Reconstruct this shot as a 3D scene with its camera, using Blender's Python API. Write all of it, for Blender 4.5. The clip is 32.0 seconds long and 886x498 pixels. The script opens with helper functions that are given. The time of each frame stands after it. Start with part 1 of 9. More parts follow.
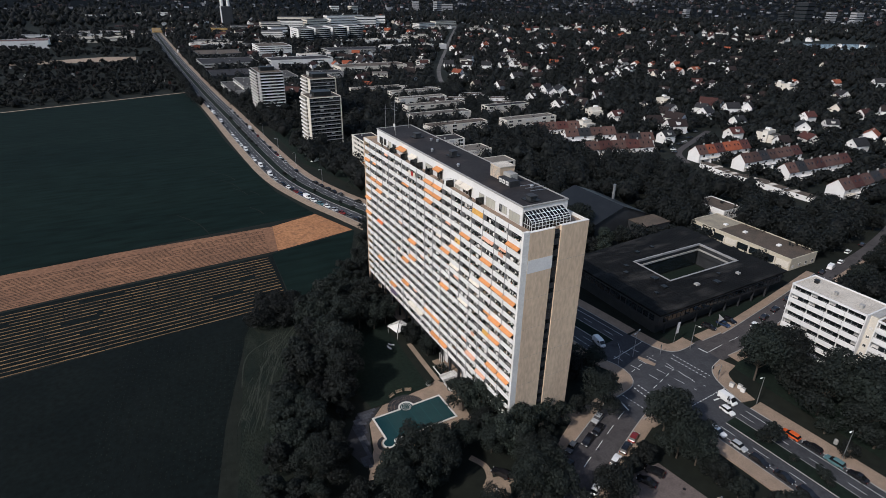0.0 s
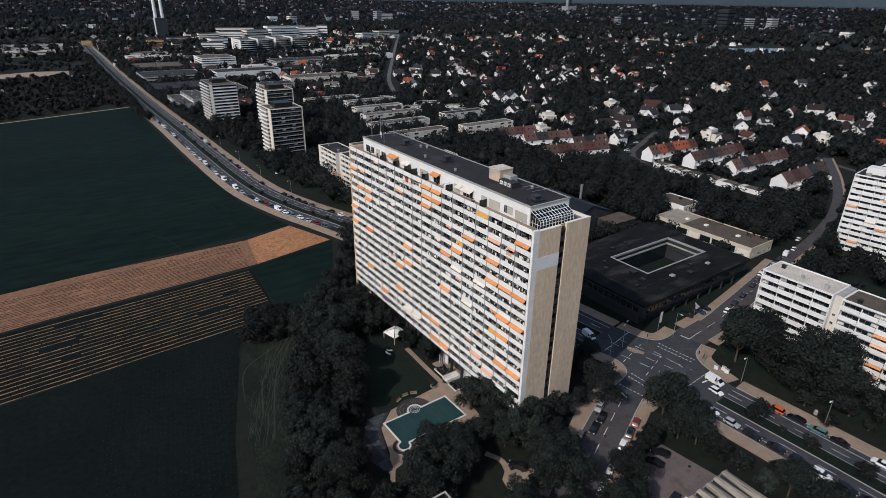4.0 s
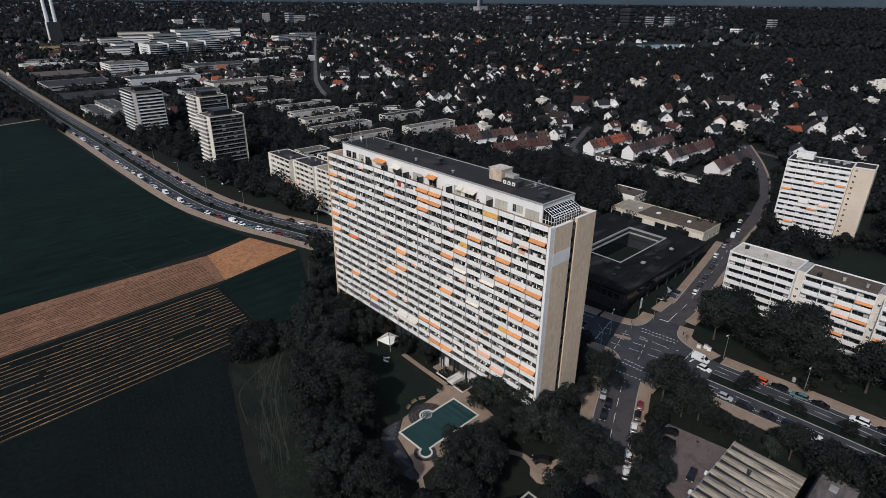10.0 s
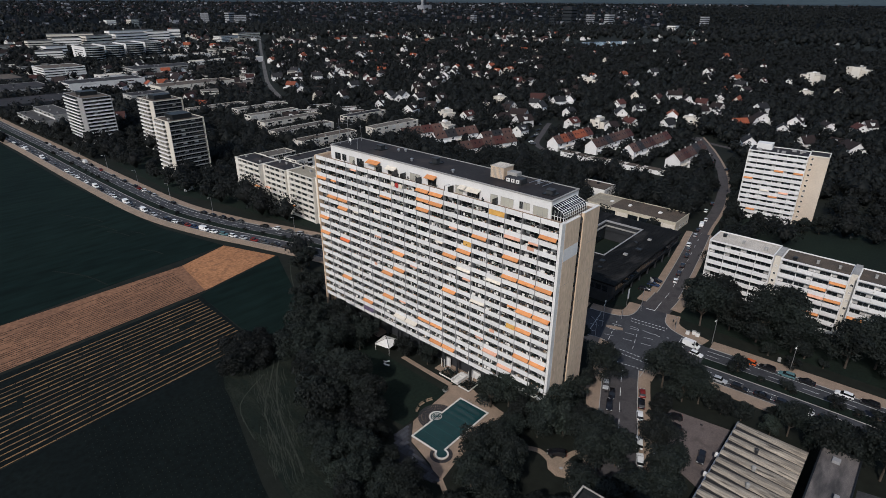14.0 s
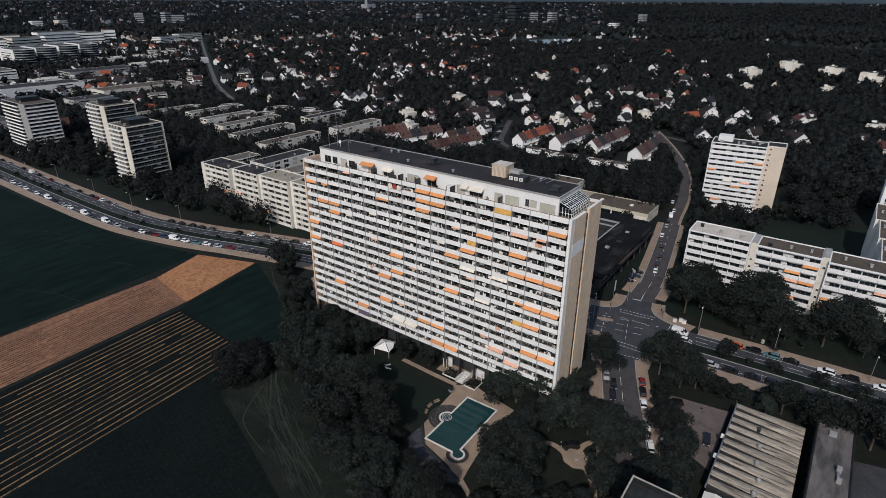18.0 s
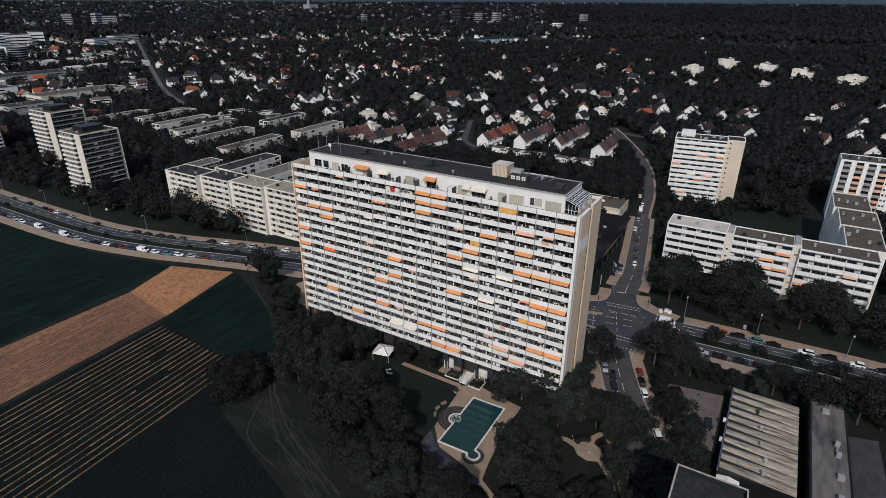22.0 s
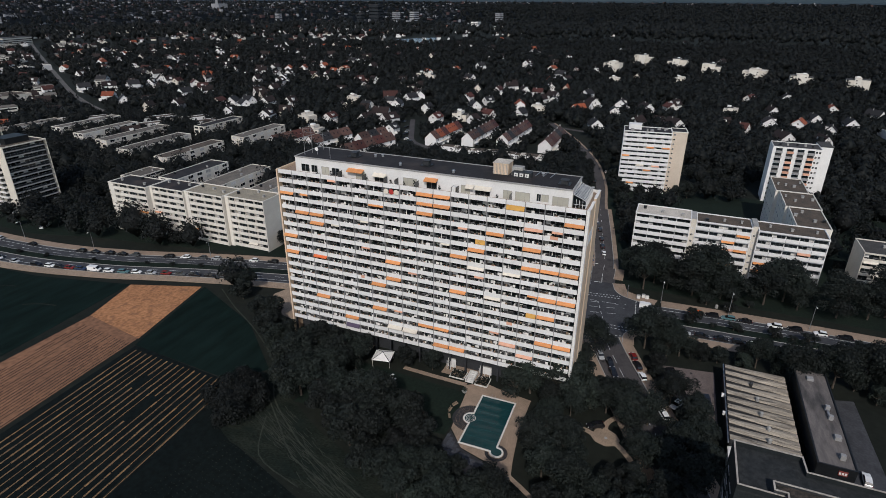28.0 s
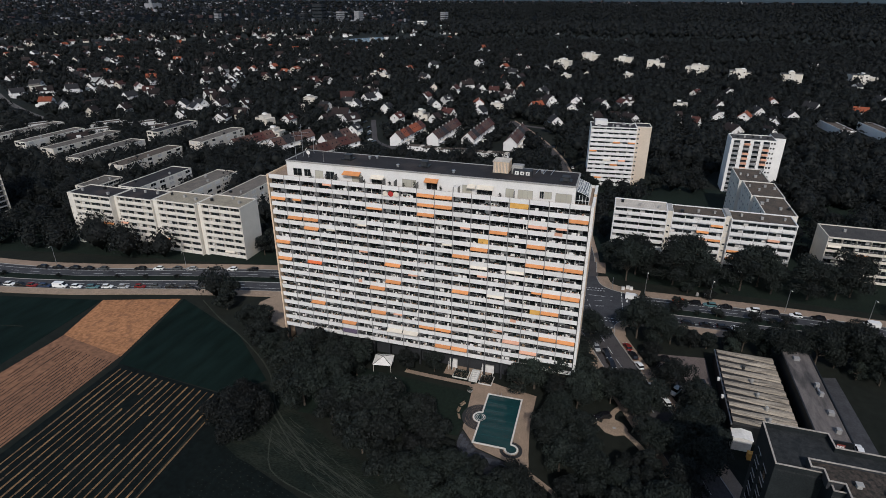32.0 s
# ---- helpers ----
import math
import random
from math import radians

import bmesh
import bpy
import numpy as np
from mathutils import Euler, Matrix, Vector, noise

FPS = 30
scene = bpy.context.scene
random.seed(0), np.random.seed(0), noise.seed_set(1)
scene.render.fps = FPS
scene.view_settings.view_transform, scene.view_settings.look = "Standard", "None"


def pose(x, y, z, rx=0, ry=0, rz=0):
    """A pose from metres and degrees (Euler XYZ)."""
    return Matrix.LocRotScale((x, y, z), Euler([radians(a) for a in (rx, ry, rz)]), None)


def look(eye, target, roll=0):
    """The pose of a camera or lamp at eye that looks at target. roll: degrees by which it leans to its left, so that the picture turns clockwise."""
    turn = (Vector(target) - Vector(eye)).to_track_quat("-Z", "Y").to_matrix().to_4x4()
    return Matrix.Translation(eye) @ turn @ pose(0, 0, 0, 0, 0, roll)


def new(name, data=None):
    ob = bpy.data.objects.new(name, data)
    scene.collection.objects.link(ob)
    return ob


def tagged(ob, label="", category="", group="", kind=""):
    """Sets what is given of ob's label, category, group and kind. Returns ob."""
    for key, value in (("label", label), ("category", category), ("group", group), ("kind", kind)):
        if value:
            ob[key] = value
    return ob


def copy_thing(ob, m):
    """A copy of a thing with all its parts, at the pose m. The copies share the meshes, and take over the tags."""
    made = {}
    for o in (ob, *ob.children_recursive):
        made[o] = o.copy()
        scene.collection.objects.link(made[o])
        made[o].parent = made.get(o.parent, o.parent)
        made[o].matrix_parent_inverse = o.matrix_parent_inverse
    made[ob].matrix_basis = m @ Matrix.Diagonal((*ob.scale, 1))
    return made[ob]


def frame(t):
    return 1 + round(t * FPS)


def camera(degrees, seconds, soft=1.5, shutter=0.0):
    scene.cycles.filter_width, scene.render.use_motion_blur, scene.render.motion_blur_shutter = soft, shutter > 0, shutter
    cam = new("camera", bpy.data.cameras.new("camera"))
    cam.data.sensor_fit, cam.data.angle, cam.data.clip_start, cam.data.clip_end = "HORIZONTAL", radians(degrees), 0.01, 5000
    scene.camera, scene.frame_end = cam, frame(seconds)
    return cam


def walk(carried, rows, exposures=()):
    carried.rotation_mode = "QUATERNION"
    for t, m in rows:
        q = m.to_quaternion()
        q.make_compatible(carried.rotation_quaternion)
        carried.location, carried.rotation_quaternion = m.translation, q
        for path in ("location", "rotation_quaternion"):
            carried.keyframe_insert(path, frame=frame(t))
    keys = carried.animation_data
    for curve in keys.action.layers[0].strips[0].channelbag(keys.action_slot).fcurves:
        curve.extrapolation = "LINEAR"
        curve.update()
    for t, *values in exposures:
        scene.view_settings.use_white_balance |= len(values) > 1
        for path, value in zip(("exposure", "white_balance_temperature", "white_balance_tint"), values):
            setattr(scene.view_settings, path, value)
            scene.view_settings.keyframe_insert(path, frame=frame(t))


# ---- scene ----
cam = camera(76.3, 32.0, soft=0.55)
METRES, EYE, TILT, LEAN, TURN = 112.35, 103.2, 0.994, -0.359, -28.93
ROWS = [
    (0.0, 0.0, 0.0, 0.0, 0.32, -25.93, -0.66),
    (0.5, -0.0137, -0.0028, 0.0001, -0.32, -25.83, -0.69),
    (1.0, -0.0285, -0.0055, 0.0003, -0.99, -25.73, -0.73),
    (1.5, -0.0445, -0.0092, 0.0005, -1.71, -25.61, -0.73),
    (2.0, -0.0619, -0.0129, 0.0004, -2.48, -25.49, -0.73),
    (2.5, -0.0789, -0.0165, 0.0008, -3.26, -25.38, -0.68),
    (3.0, -0.0956, -0.0195, 0.0008, -4.06, -25.27, -0.61),
    (3.5, -0.1125, -0.0231, 0.0009, -4.85, -25.16, -0.55),
    (5.5, -0.1756, -0.022, 0.0023, -7.84, -24.93, -0.42),
    (6.0, -0.1906, -0.0175, 0.0025, -8.56, -24.92, -0.41),
    (6.5, -0.2057, -0.0136, 0.0026, -9.27, -24.91, -0.39),
    (7.0, -0.221, -0.0103, 0.0027, -9.97, -24.91, -0.38),
    (7.5, -0.2361, -0.0069, 0.0025, -10.66, -24.9, -0.39),
    (8.0, -0.2511, -0.0038, 0.0024, -11.35, -24.89, -0.38),
    (8.5, -0.2662, -0.0004, 0.0024, -12.04, -24.9, -0.39),
    (9.0, -0.281, 0.0035, 0.0025, -12.71, -24.92, -0.37),
    (9.5, -0.2956, 0.0079, 0.0022, -13.39, -24.93, -0.36),
    (10.0, -0.3109, 0.0122, 0.002, -14.06, -24.94, -0.38),
    (10.5, -0.3254, 0.0171, 0.0019, -14.75, -24.95, -0.37),
    (11.0, -0.3402, 0.0221, 0.0017, -15.42, -24.95, -0.37),
    (11.5, -0.355, 0.0269, 0.0015, -16.11, -24.95, -0.36),
    (12.0, -0.3695, 0.0321, 0.0013, -16.78, -24.96, -0.36),
    (12.5, -0.384, 0.0376, 0.001, -17.46, -24.98, -0.36),
    (13.0, -0.3984, 0.0428, 0.0013, -18.14, -25.0, -0.32),
    (13.5, -0.413, 0.0484, 0.0009, -18.82, -25.0, -0.33),
    (14.0, -0.4272, 0.0541, 0.0007, -19.5, -25.0, -0.32),
    (14.5, -0.441, 0.06, 0.001, -20.17, -25.03, -0.3),
    (16.5, -0.4979, 0.0844, 0.0017, -22.89, -25.06, -0.27),
    (17.0, -0.5123, 0.0906, 0.0021, -23.56, -25.07, -0.29),
    (17.5, -0.5262, 0.0974, 0.002, -24.23, -25.07, -0.31),
    (18.0, -0.5399, 0.1045, 0.0021, -24.91, -25.09, -0.3),
    (18.5, -0.5536, 0.1116, 0.0022, -25.59, -25.1, -0.3),
    (19.0, -0.5678, 0.119, 0.002, -26.28, -25.09, -0.32),
    (19.5, -0.5814, 0.1265, 0.0021, -26.96, -25.08, -0.33),
    (20.0, -0.5949, 0.1342, 0.0021, -27.64, -25.07, -0.35),
    (20.5, -0.6078, 0.1421, 0.0024, -28.31, -25.06, -0.34),
    (21.0, -0.6214, 0.1501, 0.0021, -29.0, -25.04, -0.39),
    (21.5, -0.6344, 0.1584, 0.002, -29.67, -25.03, -0.41),
    (22.0, -0.6471, 0.167, 0.0018, -30.34, -25.03, -0.43),
    (22.5, -0.6602, 0.1757, 0.0013, -31.01, -25.02, -0.46),
    (23.0, -0.6727, 0.1845, 0.0011, -31.69, -25.03, -0.47),
    (23.5, -0.6857, 0.1931, 0.0007, -32.36, -25.02, -0.52),
    (24.0, -0.6985, 0.2021, 0.0004, -33.03, -25.02, -0.54),
    (24.5, -0.7111, 0.2112, 0.0002, -33.71, -25.02, -0.58),
    (25.0, -0.7237, 0.2205, 0.0, -34.39, -25.03, -0.61),
    (25.5, -0.736, 0.23, -0.0001, -35.07, -25.04, -0.61),
    (27.5, -0.7851, 0.2689, -0.0003, -37.79, -25.03, -0.61),
    (28.0, -0.7974, 0.2788, 0.0001, -38.48, -25.03, -0.62),
    (28.5, -0.8092, 0.2891, 0.0002, -39.17, -25.04, -0.62),
    (29.0, -0.8206, 0.2997, 0.0002, -39.86, -25.04, -0.61),
    (29.5, -0.832, 0.3104, 0.0002, -40.55, -25.04, -0.61),
    (30.0, -0.8432, 0.3212, -0.0, -41.23, -25.04, -0.62),
    (30.5, -0.8543, 0.332, -0.0, -41.91, -25.04, -0.62),
    (31.0, -0.8646, 0.3422, -0.0001, -42.55, -25.04, -0.63),
    (31.5, -0.8755, 0.3533, -0.0003, -43.24, -25.04, -0.63),
    (32.0, -0.8862, 0.3646, -0.0003, -43.93, -25.05, -0.63),
]
walk(cam, [(t, pose(0, 0, EYE, TILT, LEAN, TURN) @ pose(METRES * x, METRES * y, METRES * z, 90 + pitch, roll, yaw)) for t, x, y, z, yaw, pitch, roll in ROWS],
     exposures=((0.0, -0.13, 6600.0, 11.5), (6.0, -0.25, 6600.0, 11.3), (20.0, -0.38, 6600.0, 10.9), (32.0, -0.42, 6600.0, 10.5)))

# ---- light ----
SUN_AZ = math.atan2(-0.261, -0.965)      # where the sun stands, seen from above
SUN_EL = radians(40)
world = bpy.data.worlds.new("sky")
scene.world = world
world.use_nodes = True
sky = world.node_tree.nodes.new("ShaderNodeTexSky")
sky.sky_type, sky.sun_disc, sky.sun_elevation = "NISHITA", False, SUN_EL
sky.sun_rotation = math.pi / 2 - SUN_AZ
sky.air_density, sky.dust_density = 1.0, 1.0
world.node_tree.links.new(sky.outputs[0], world.node_tree.nodes["Background"].inputs[0])
world.node_tree.nodes["Background"].inputs[1].default_value = 0.15
sun = new("sun", bpy.data.lights.new("sun", "SUN"))
sun.data.energy, sun.data.angle, sun.data.color = 3.4, radians(0.53), (1.0, 0.975, 0.945)
sun_dir = Vector((math.cos(SUN_AZ) * math.cos(SUN_EL), math.sin(SUN_AZ) * math.cos(SUN_EL), math.sin(SUN_EL)))
sun.matrix_world = look(sun_dir * 300, (0, 0, 0))

# ---- mesh tools ----
S = 1.05                               # plan units to metres
rng = random.Random(7)
nrg = np.random.default_rng(11)


class Geo:
    """Collects corners and faces of one mesh."""

    def __init__(self):
        self.v, self.f = [], []

    def add(self, v, f):
        n = len(self.v)
        self.v += [tuple(p) for p in v]
        self.f += [tuple(i + n for i in q) for q in f]
        return self

    def box(self, x0, y0, z0, x1, y1, z1):
        return self.add([(x0, y0, z0), (x1, y0, z0), (x1, y1, z0), (x0, y1, z0), (x0, y0, z1), (x1, y0, z1), (x1, y1, z1), (x0, y1, z1)],
                        [(3, 2, 1, 0), (4, 5, 6, 7), (0, 1, 5, 4), (1, 2, 6, 5), (2, 3, 7, 6), (3, 0, 4, 7)])

    def rbox(self, x0, y0, z0, x1, y1, z1, c=0.05):
        """A box whose upper edges and upright edges are chamfered."""
        lo = [(x0 + c, y0), (x1 - c, y0), (x1, y0 + c), (x1, y1 - c), (x1 - c, y1), (x0 + c, y1), (x0, y1 - c), (x0, y0 + c)]
        mx, my = (x0 + x1) / 2, (y0 + y1) / 2
        kx, ky = 1 - 2 * c / max(x1 - x0, 1e-6), 1 - 2 * c / max(y1 - y0, 1e-6)
        hi = [(mx + (x - mx) * kx, my + (y - my) * ky) for x, y in lo]
        v = [(x, y, z0) for x, y in lo] + [(x, y, z1 - c) for x, y in lo] + [(x, y, z1) for x, y in hi]
        f = [tuple(range(7, -1, -1)), tuple(range(16, 24))]
        for r in (0, 8):
            f += [(r + i, r + (i + 1) % 8, r + 8 + (i + 1) % 8, r + 8 + i) for i in range(8)]
        return self.add(v, f)

    def prism(self, poly, z0, z1):
        a = sum(poly[i][0] * poly[(i + 1) % len(poly)][1] - poly[(i + 1) % len(poly)][0] * poly[i][1] for i in range(len(poly)))
        if a < 0:
            poly = poly[::-1]
        n = len(poly)
        return self.add([(x, y, z0) for x, y in poly] + [(x, y, z1) for x, y in poly],
                        [tuple(range(n - 1, -1, -1)), tuple(range(n, 2 * n))] + [(i, (i + 1) % n, n + (i + 1) % n, n + i) for i in range(n)])

    def ring(self, poly, inner, z0, z1):
        """A wall between two outlines with the same number of corners."""
        n = len(poly)
        v = [(x, y, z) for z in (z0, z1) for q in (poly, inner) for x, y in q]
        f = []
        for i in range(n):
            j = (i + 1) % n
            f += [(i, j, 2 * n + j, 2 * n + i), (n + j, n + i, 3 * n + i, 3 * n + j), (2 * n + i, 2 * n + j, 3 * n + j, 3 * n + i), (j, i, n + i, n + j)]
        return self.add(v, f)

    def cyl(self, x, y, z0, z1, r0, r1=None, n=10, axis="z"):
        r1 = r0 if r1 is None else r1
        v = []
        for z, r in ((z0, r0), (z1, r1)):
            for i in range(n):
                a = 2 * math.pi * i / n
                p = (r * math.cos(a), r * math.sin(a), z)
                v.append({"z": (x + p[0], y + p[1], z), "y": (x + p[0], z, y + p[1]), "x": (z, x + p[0], y + p[1])}[axis])
        f = [(i, (i + 1) % n, n + (i + 1) % n, n + i) for i in range(n)] + [tuple(range(n - 1, -1, -1)), tuple(range(n, 2 * n))]
        if axis == "y":
            f = [q[::-1] for q in f]
        return self.add(v, f)

    def rod(self, a, b, r, n=6, r1=None):
        a, b = Vector(a), Vector(b)
        d = (b - a).normalized()
        u = d.orthogonal().normalized()
        w = d.cross(u)
        v = []
        for p, q in ((a, r), (b, r if r1 is None else r1)):
            v += [p + (u * math.cos(2 * math.pi * i / n) + w * math.sin(2 * math.pi * i / n)) * q for i in range(n)]
        return self.add(v, [(i, (i + 1) % n, n + (i + 1) % n, n + i) for i in range(n)] + [tuple(range(n - 1, -1, -1)), tuple(range(n, 2 * n))])

    def gable(self, x0, y0, x1, y1, ze, zr, over=0.4, thick=0.22, along="x"):
        """A pitched roof as two thick slopes."""
        if along == "x":
            a0, a1, b0, b1 = x0 - over, x1 + over, y0, y1
        else:
            a0, a1, b0, b1 = y0 - over, y1 + over, x0, x1
        m = (b0 + b1) / 2
        sl = (zr - ze) / (m - b0)
        e = ze - over * sl
        sec = [(b0 - over, e), (m, zr), (b1 + over, e), (b1 + over, e + thick), (m, zr + thick), (b0 - over, e + thick)]
        v = [((a, b, z) if along == "x" else (b, a, z)) for a in (a0, a1) for b, z in sec]
        f = [(0, 1, 4, 5), (1, 2, 3, 4), (11, 10, 7, 6), (10, 9, 8, 7)] + [(i, 6 + i, 6 + (i + 1) % 6, (i + 1) % 6) for i in range(6)]
        return self.add(v, f)

    def house(self, x0, y0, x1, y1, ze, zr, along="x"):
        """Walls with two gables."""
        if along == "x":
            m = (y0 + y1) / 2
            v = [(x0, y0, 0), (x1, y0, 0), (x1, y1, 0), (x0, y1, 0), (x0, y0, ze), (x1, y0, ze), (x1, y1, ze), (x0, y1, ze), (x0, m, zr), (x1, m, zr)]
            f = [(0, 1, 5, 4), (2, 3, 7, 6), (1, 2, 6, 9, 5), (3, 0, 4, 8, 7)]
        else:
            m = (x0 + x1) / 2
            v = [(x0, y0, 0), (x1, y0, 0), (x1, y1, 0), (x0, y1, 0), (x0, y0, ze), (x1, y0, ze), (x1, y1, ze), (x0, y1, ze), (m, y0, zr), (m, y1, zr)]
            f = [(1, 2, 6, 5), (3, 0, 4, 7), (0, 1, 5, 8, 4), (2, 3, 7, 9, 6)]
        return self.add(v, f)

    def mesh(self, name):
        me = bpy.data.meshes.new(name)
        me.from_pydata(self.v, [], self.f)
        me.update()
        return me


def fast_mesh(name, verts, faces):
    """A mesh out of arrays: corners (n, 3) and faces (m, 3 or 4)."""
    me = bpy.data.meshes.new(name)
    n, m, k = len(verts), len(faces), faces.shape[1]
    me.vertices.add(n)
    me.vertices.foreach_set("co", np.ascontiguousarray(verts, dtype=np.float32).ravel())
    me.loops.add(m * k)
    me.loops.foreach_set("vertex_index", np.ascontiguousarray(faces, dtype=np.int32).ravel())
    me.polygons.add(m)
    me.polygons.foreach_set("loop_start", np.arange(0, m * k, k, dtype=np.int32))
    me.polygons.foreach_set("loop_total", np.full(m, k, dtype=np.int32))
    me.update(calc_edges=True)
    return me


def smooth(me):
    me.polygons.foreach_set("use_smooth", [True] * len(me.polygons))
    return me


def part(name, geo, material, parent=None, label="", at=None):
    """One mesh object, under a thing or a part. geo: a Geo or a finished mesh."""
    me = geo.mesh(name) if isinstance(geo, Geo) else geo
    if material is not None and not me.materials:
        me.materials.append(material)
    ob = new(name, me)
    ob.parent = parent
    if at is not None:
        ob.matrix_basis = at
    if label:
        tagged(ob, label)
    return ob


def thing(name, label, category, at=None, group="", kind=""):
    ob = new(name)
    ob.empty_display_size = 0.5
    if at is not None:
        ob.matrix_basis = at
    return tagged(ob, label, category, group, kind)


def ground_part(name, geo, material, label, category):
    return tagged(part(name, geo, material), label, category, "", "structure")


# ---- materials ----
def mk(name, c1, c2=None, scale=1.0, rough=0.8, bump=0.0, fine=0.25, rand=0.0, metal=0.0, spec=0.4, stretch=None, stain_or_sheen=None, local=False):
    """A two-scale surface: blotches between c1 and c2, a fine grain, relief, and a shift from object to object."""
    m = bpy.data.materials.new(name)
    m.use_nodes = True
    nt = m.node_tree
    N, L = nt.nodes, nt.links
    p = N["Principled BSDF"]
    p.inputs["Roughness"].default_value = rough
    p.inputs["Metallic"].default_value = metal
    p.inputs["Specular IOR Level"].default_value = spec
    c2 = c2 or tuple(c * 0.8 for c in c1)
    if local:
        pos = N.new("ShaderNodeTexCoord").outputs["Object"]
    else:
        pos = N.new("ShaderNodeNewGeometry").outputs["Position"]
    if stretch:
        mp = N.new("ShaderNodeMapping")
        mp.inputs["Scale"].default_value = stretch
        L.new(pos, mp.inputs["Vector"])
        pos = mp.outputs[0]
    big = N.new("ShaderNodeTexNoise")
    big.inputs["Scale"].default_value, big.inputs["Detail"].default_value, big.inputs["Roughness"].default_value = scale, 5, 0.6
    L.new(pos, big.inputs["Vector"])
    ramp = N.new("ShaderNodeMapRange")
    ramp.inputs["From Min"].default_value, ramp.inputs["From Max"].default_value = 0.36, 0.66
    L.new(big.outputs["Fac"], ramp.inputs["Value"])
    mix = N.new("ShaderNodeMix")
    mix.data_type = "RGBA"
    mix.inputs["A"].default_value, mix.inputs["B"].default_value = (*c1, 1), (*c2, 1)
    L.new(ramp.outputs[0], mix.inputs["Factor"])
    col = mix.outputs["Result"]
    small = N.new("ShaderNodeTexNoise")
    small.inputs["Scale"].default_value, small.inputs["Detail"].default_value = scale * 14, 4
    L.new(pos, small.inputs["Vector"])
    if fine:
        r2 = N.new("ShaderNodeMapRange")
        r2.inputs["From Min"].default_value, r2.inputs["From Max"].default_value = 0.3, 0.7
        r2.inputs["To Min"].default_value, r2.inputs["To Max"].default_value = 1 - fine, 1 + fine
        L.new(small.outputs["Fac"], r2.inputs["Value"])
        mul = N.new("ShaderNodeMix")
        mul.data_type, mul.blend_type = "RGBA", "MULTIPLY"
        mul.inputs["Factor"].default_value = 1
        L.new(col, mul.inputs["A"])
        L.new(r2.outputs[0], mul.inputs["B"])
        col = mul.outputs["Result"]
    if stain_or_sheen:
        st = N.new("ShaderNodeTexNoise")
        st.inputs["Scale"].default_value, st.inputs["Detail"].default_value = stain_or_sheen[1], 6
        L.new(pos, st.inputs["Vector"])
        r3 = N.new("ShaderNodeMapRange")
        r3.inputs["From Min"].default_value, r3.inputs["From Max"].default_value = 0.52, 0.72
        L.new(st.outputs["Fac"], r3.inputs["Value"])
        ms = N.new("ShaderNodeMix")
        ms.data_type = "RGBA"
        L.new(r3.outputs[0], ms.inputs["Factor"])
        L.new(col, ms.inputs["A"])
        ms.inputs["B"].default_value = (*stain_or_sheen[0], 1)
        col = ms.outputs["Result"]
    if rand:
        oi = N.new("ShaderNodeObjectInfo")
        hsv = N.new("ShaderNodeHueSaturation")
        r4 = N.new("ShaderNodeMapRange")
        r4.inputs["To Min"].default_value, r4.inputs["To Max"].default_value = 1 - rand, 1 + rand
        L.new(oi.outputs["Random"], r4.inputs["Value"])
        L.new(r4.outputs[0], hsv.inputs["Value"])
        L.new(col, hsv.inputs["Color"])
        col = hsv.outputs["Color"]
    L.new(col, p.inputs["Base Color"])
    if bump:
        bp = N.new("ShaderNodeBump")
        bp.inputs["Strength"].default_value, bp.inputs["Distance"].default_value = bump, 0.05
        L.new(small.outputs["Fac"], bp.inputs["Height"])
        L.new(bp.outputs[0], p.inputs["Normal"])
    return m


def leaf_material(name, c1, c2, rand=0.3):
    """Foliage: each clump of leaves has its own shade."""
    m = bpy.data.materials.new(name)
    m.use_nodes = True
    N, L = m.node_tree.nodes, m.node_tree.links
    p = N["Principled BSDF"]
    p.inputs["Roughness"].default_value, p.inputs["Specular IOR Level"].default_value = 0.75, 0.30
    g = N.new("ShaderNodeNewGeometry")
    mix = N.new("ShaderNodeMix")
    mix.data_type = "RGBA"
    mix.inputs["A"].default_value, mix.inputs["B"].default_value = (*c1, 1), (*c2, 1)
    L.new(g.outputs["Random Per Island"], mix.inputs["Factor"])
    nz = N.new("ShaderNodeTexNoise")
    nz.inputs["Scale"].default_value = 0.09
    L.new(g.outputs["Position"], nz.inputs["Vector"])
    oi = N.new("ShaderNodeObjectInfo")
    add = N.new("ShaderNodeMath")
    sp = N.new("ShaderNodeMapRange")
    sp.inputs["From Min"].default_value, sp.inputs["From Max"].default_value = 0.36, 0.64
    L.new(nz.outputs["Fac"], sp.inputs["Value"])
    L.new(sp.outputs[0], add.inputs[0])
    L.new(oi.outputs["Random"], add.inputs[1])
    r = N.new("ShaderNodeMapRange")
    r.inputs["From Min"].default_value, r.inputs["From Max"].default_value = 0.2, 1.8
    r.inputs["To Min"].default_value, r.inputs["To Max"].default_value = 1 - rand, 1 + rand
    L.new(add.outputs[0], r.inputs["Value"])
    h = N.new("ShaderNodeHueSaturation")
    L.new(r.outputs[0], h.inputs["Value"])
    L.new(mix.outputs["Result"], h.inputs["Color"])
    L.new(h.outputs["Color"], p.inputs["Base Color"])
    return m


def glass_material(name, tint, rough=0.06):
    m = mk(name, tint, tuple(c * 0.6 for c in tint), 0.4, rough, 0, 0.2, 0.35, spec=0.6)
    return m


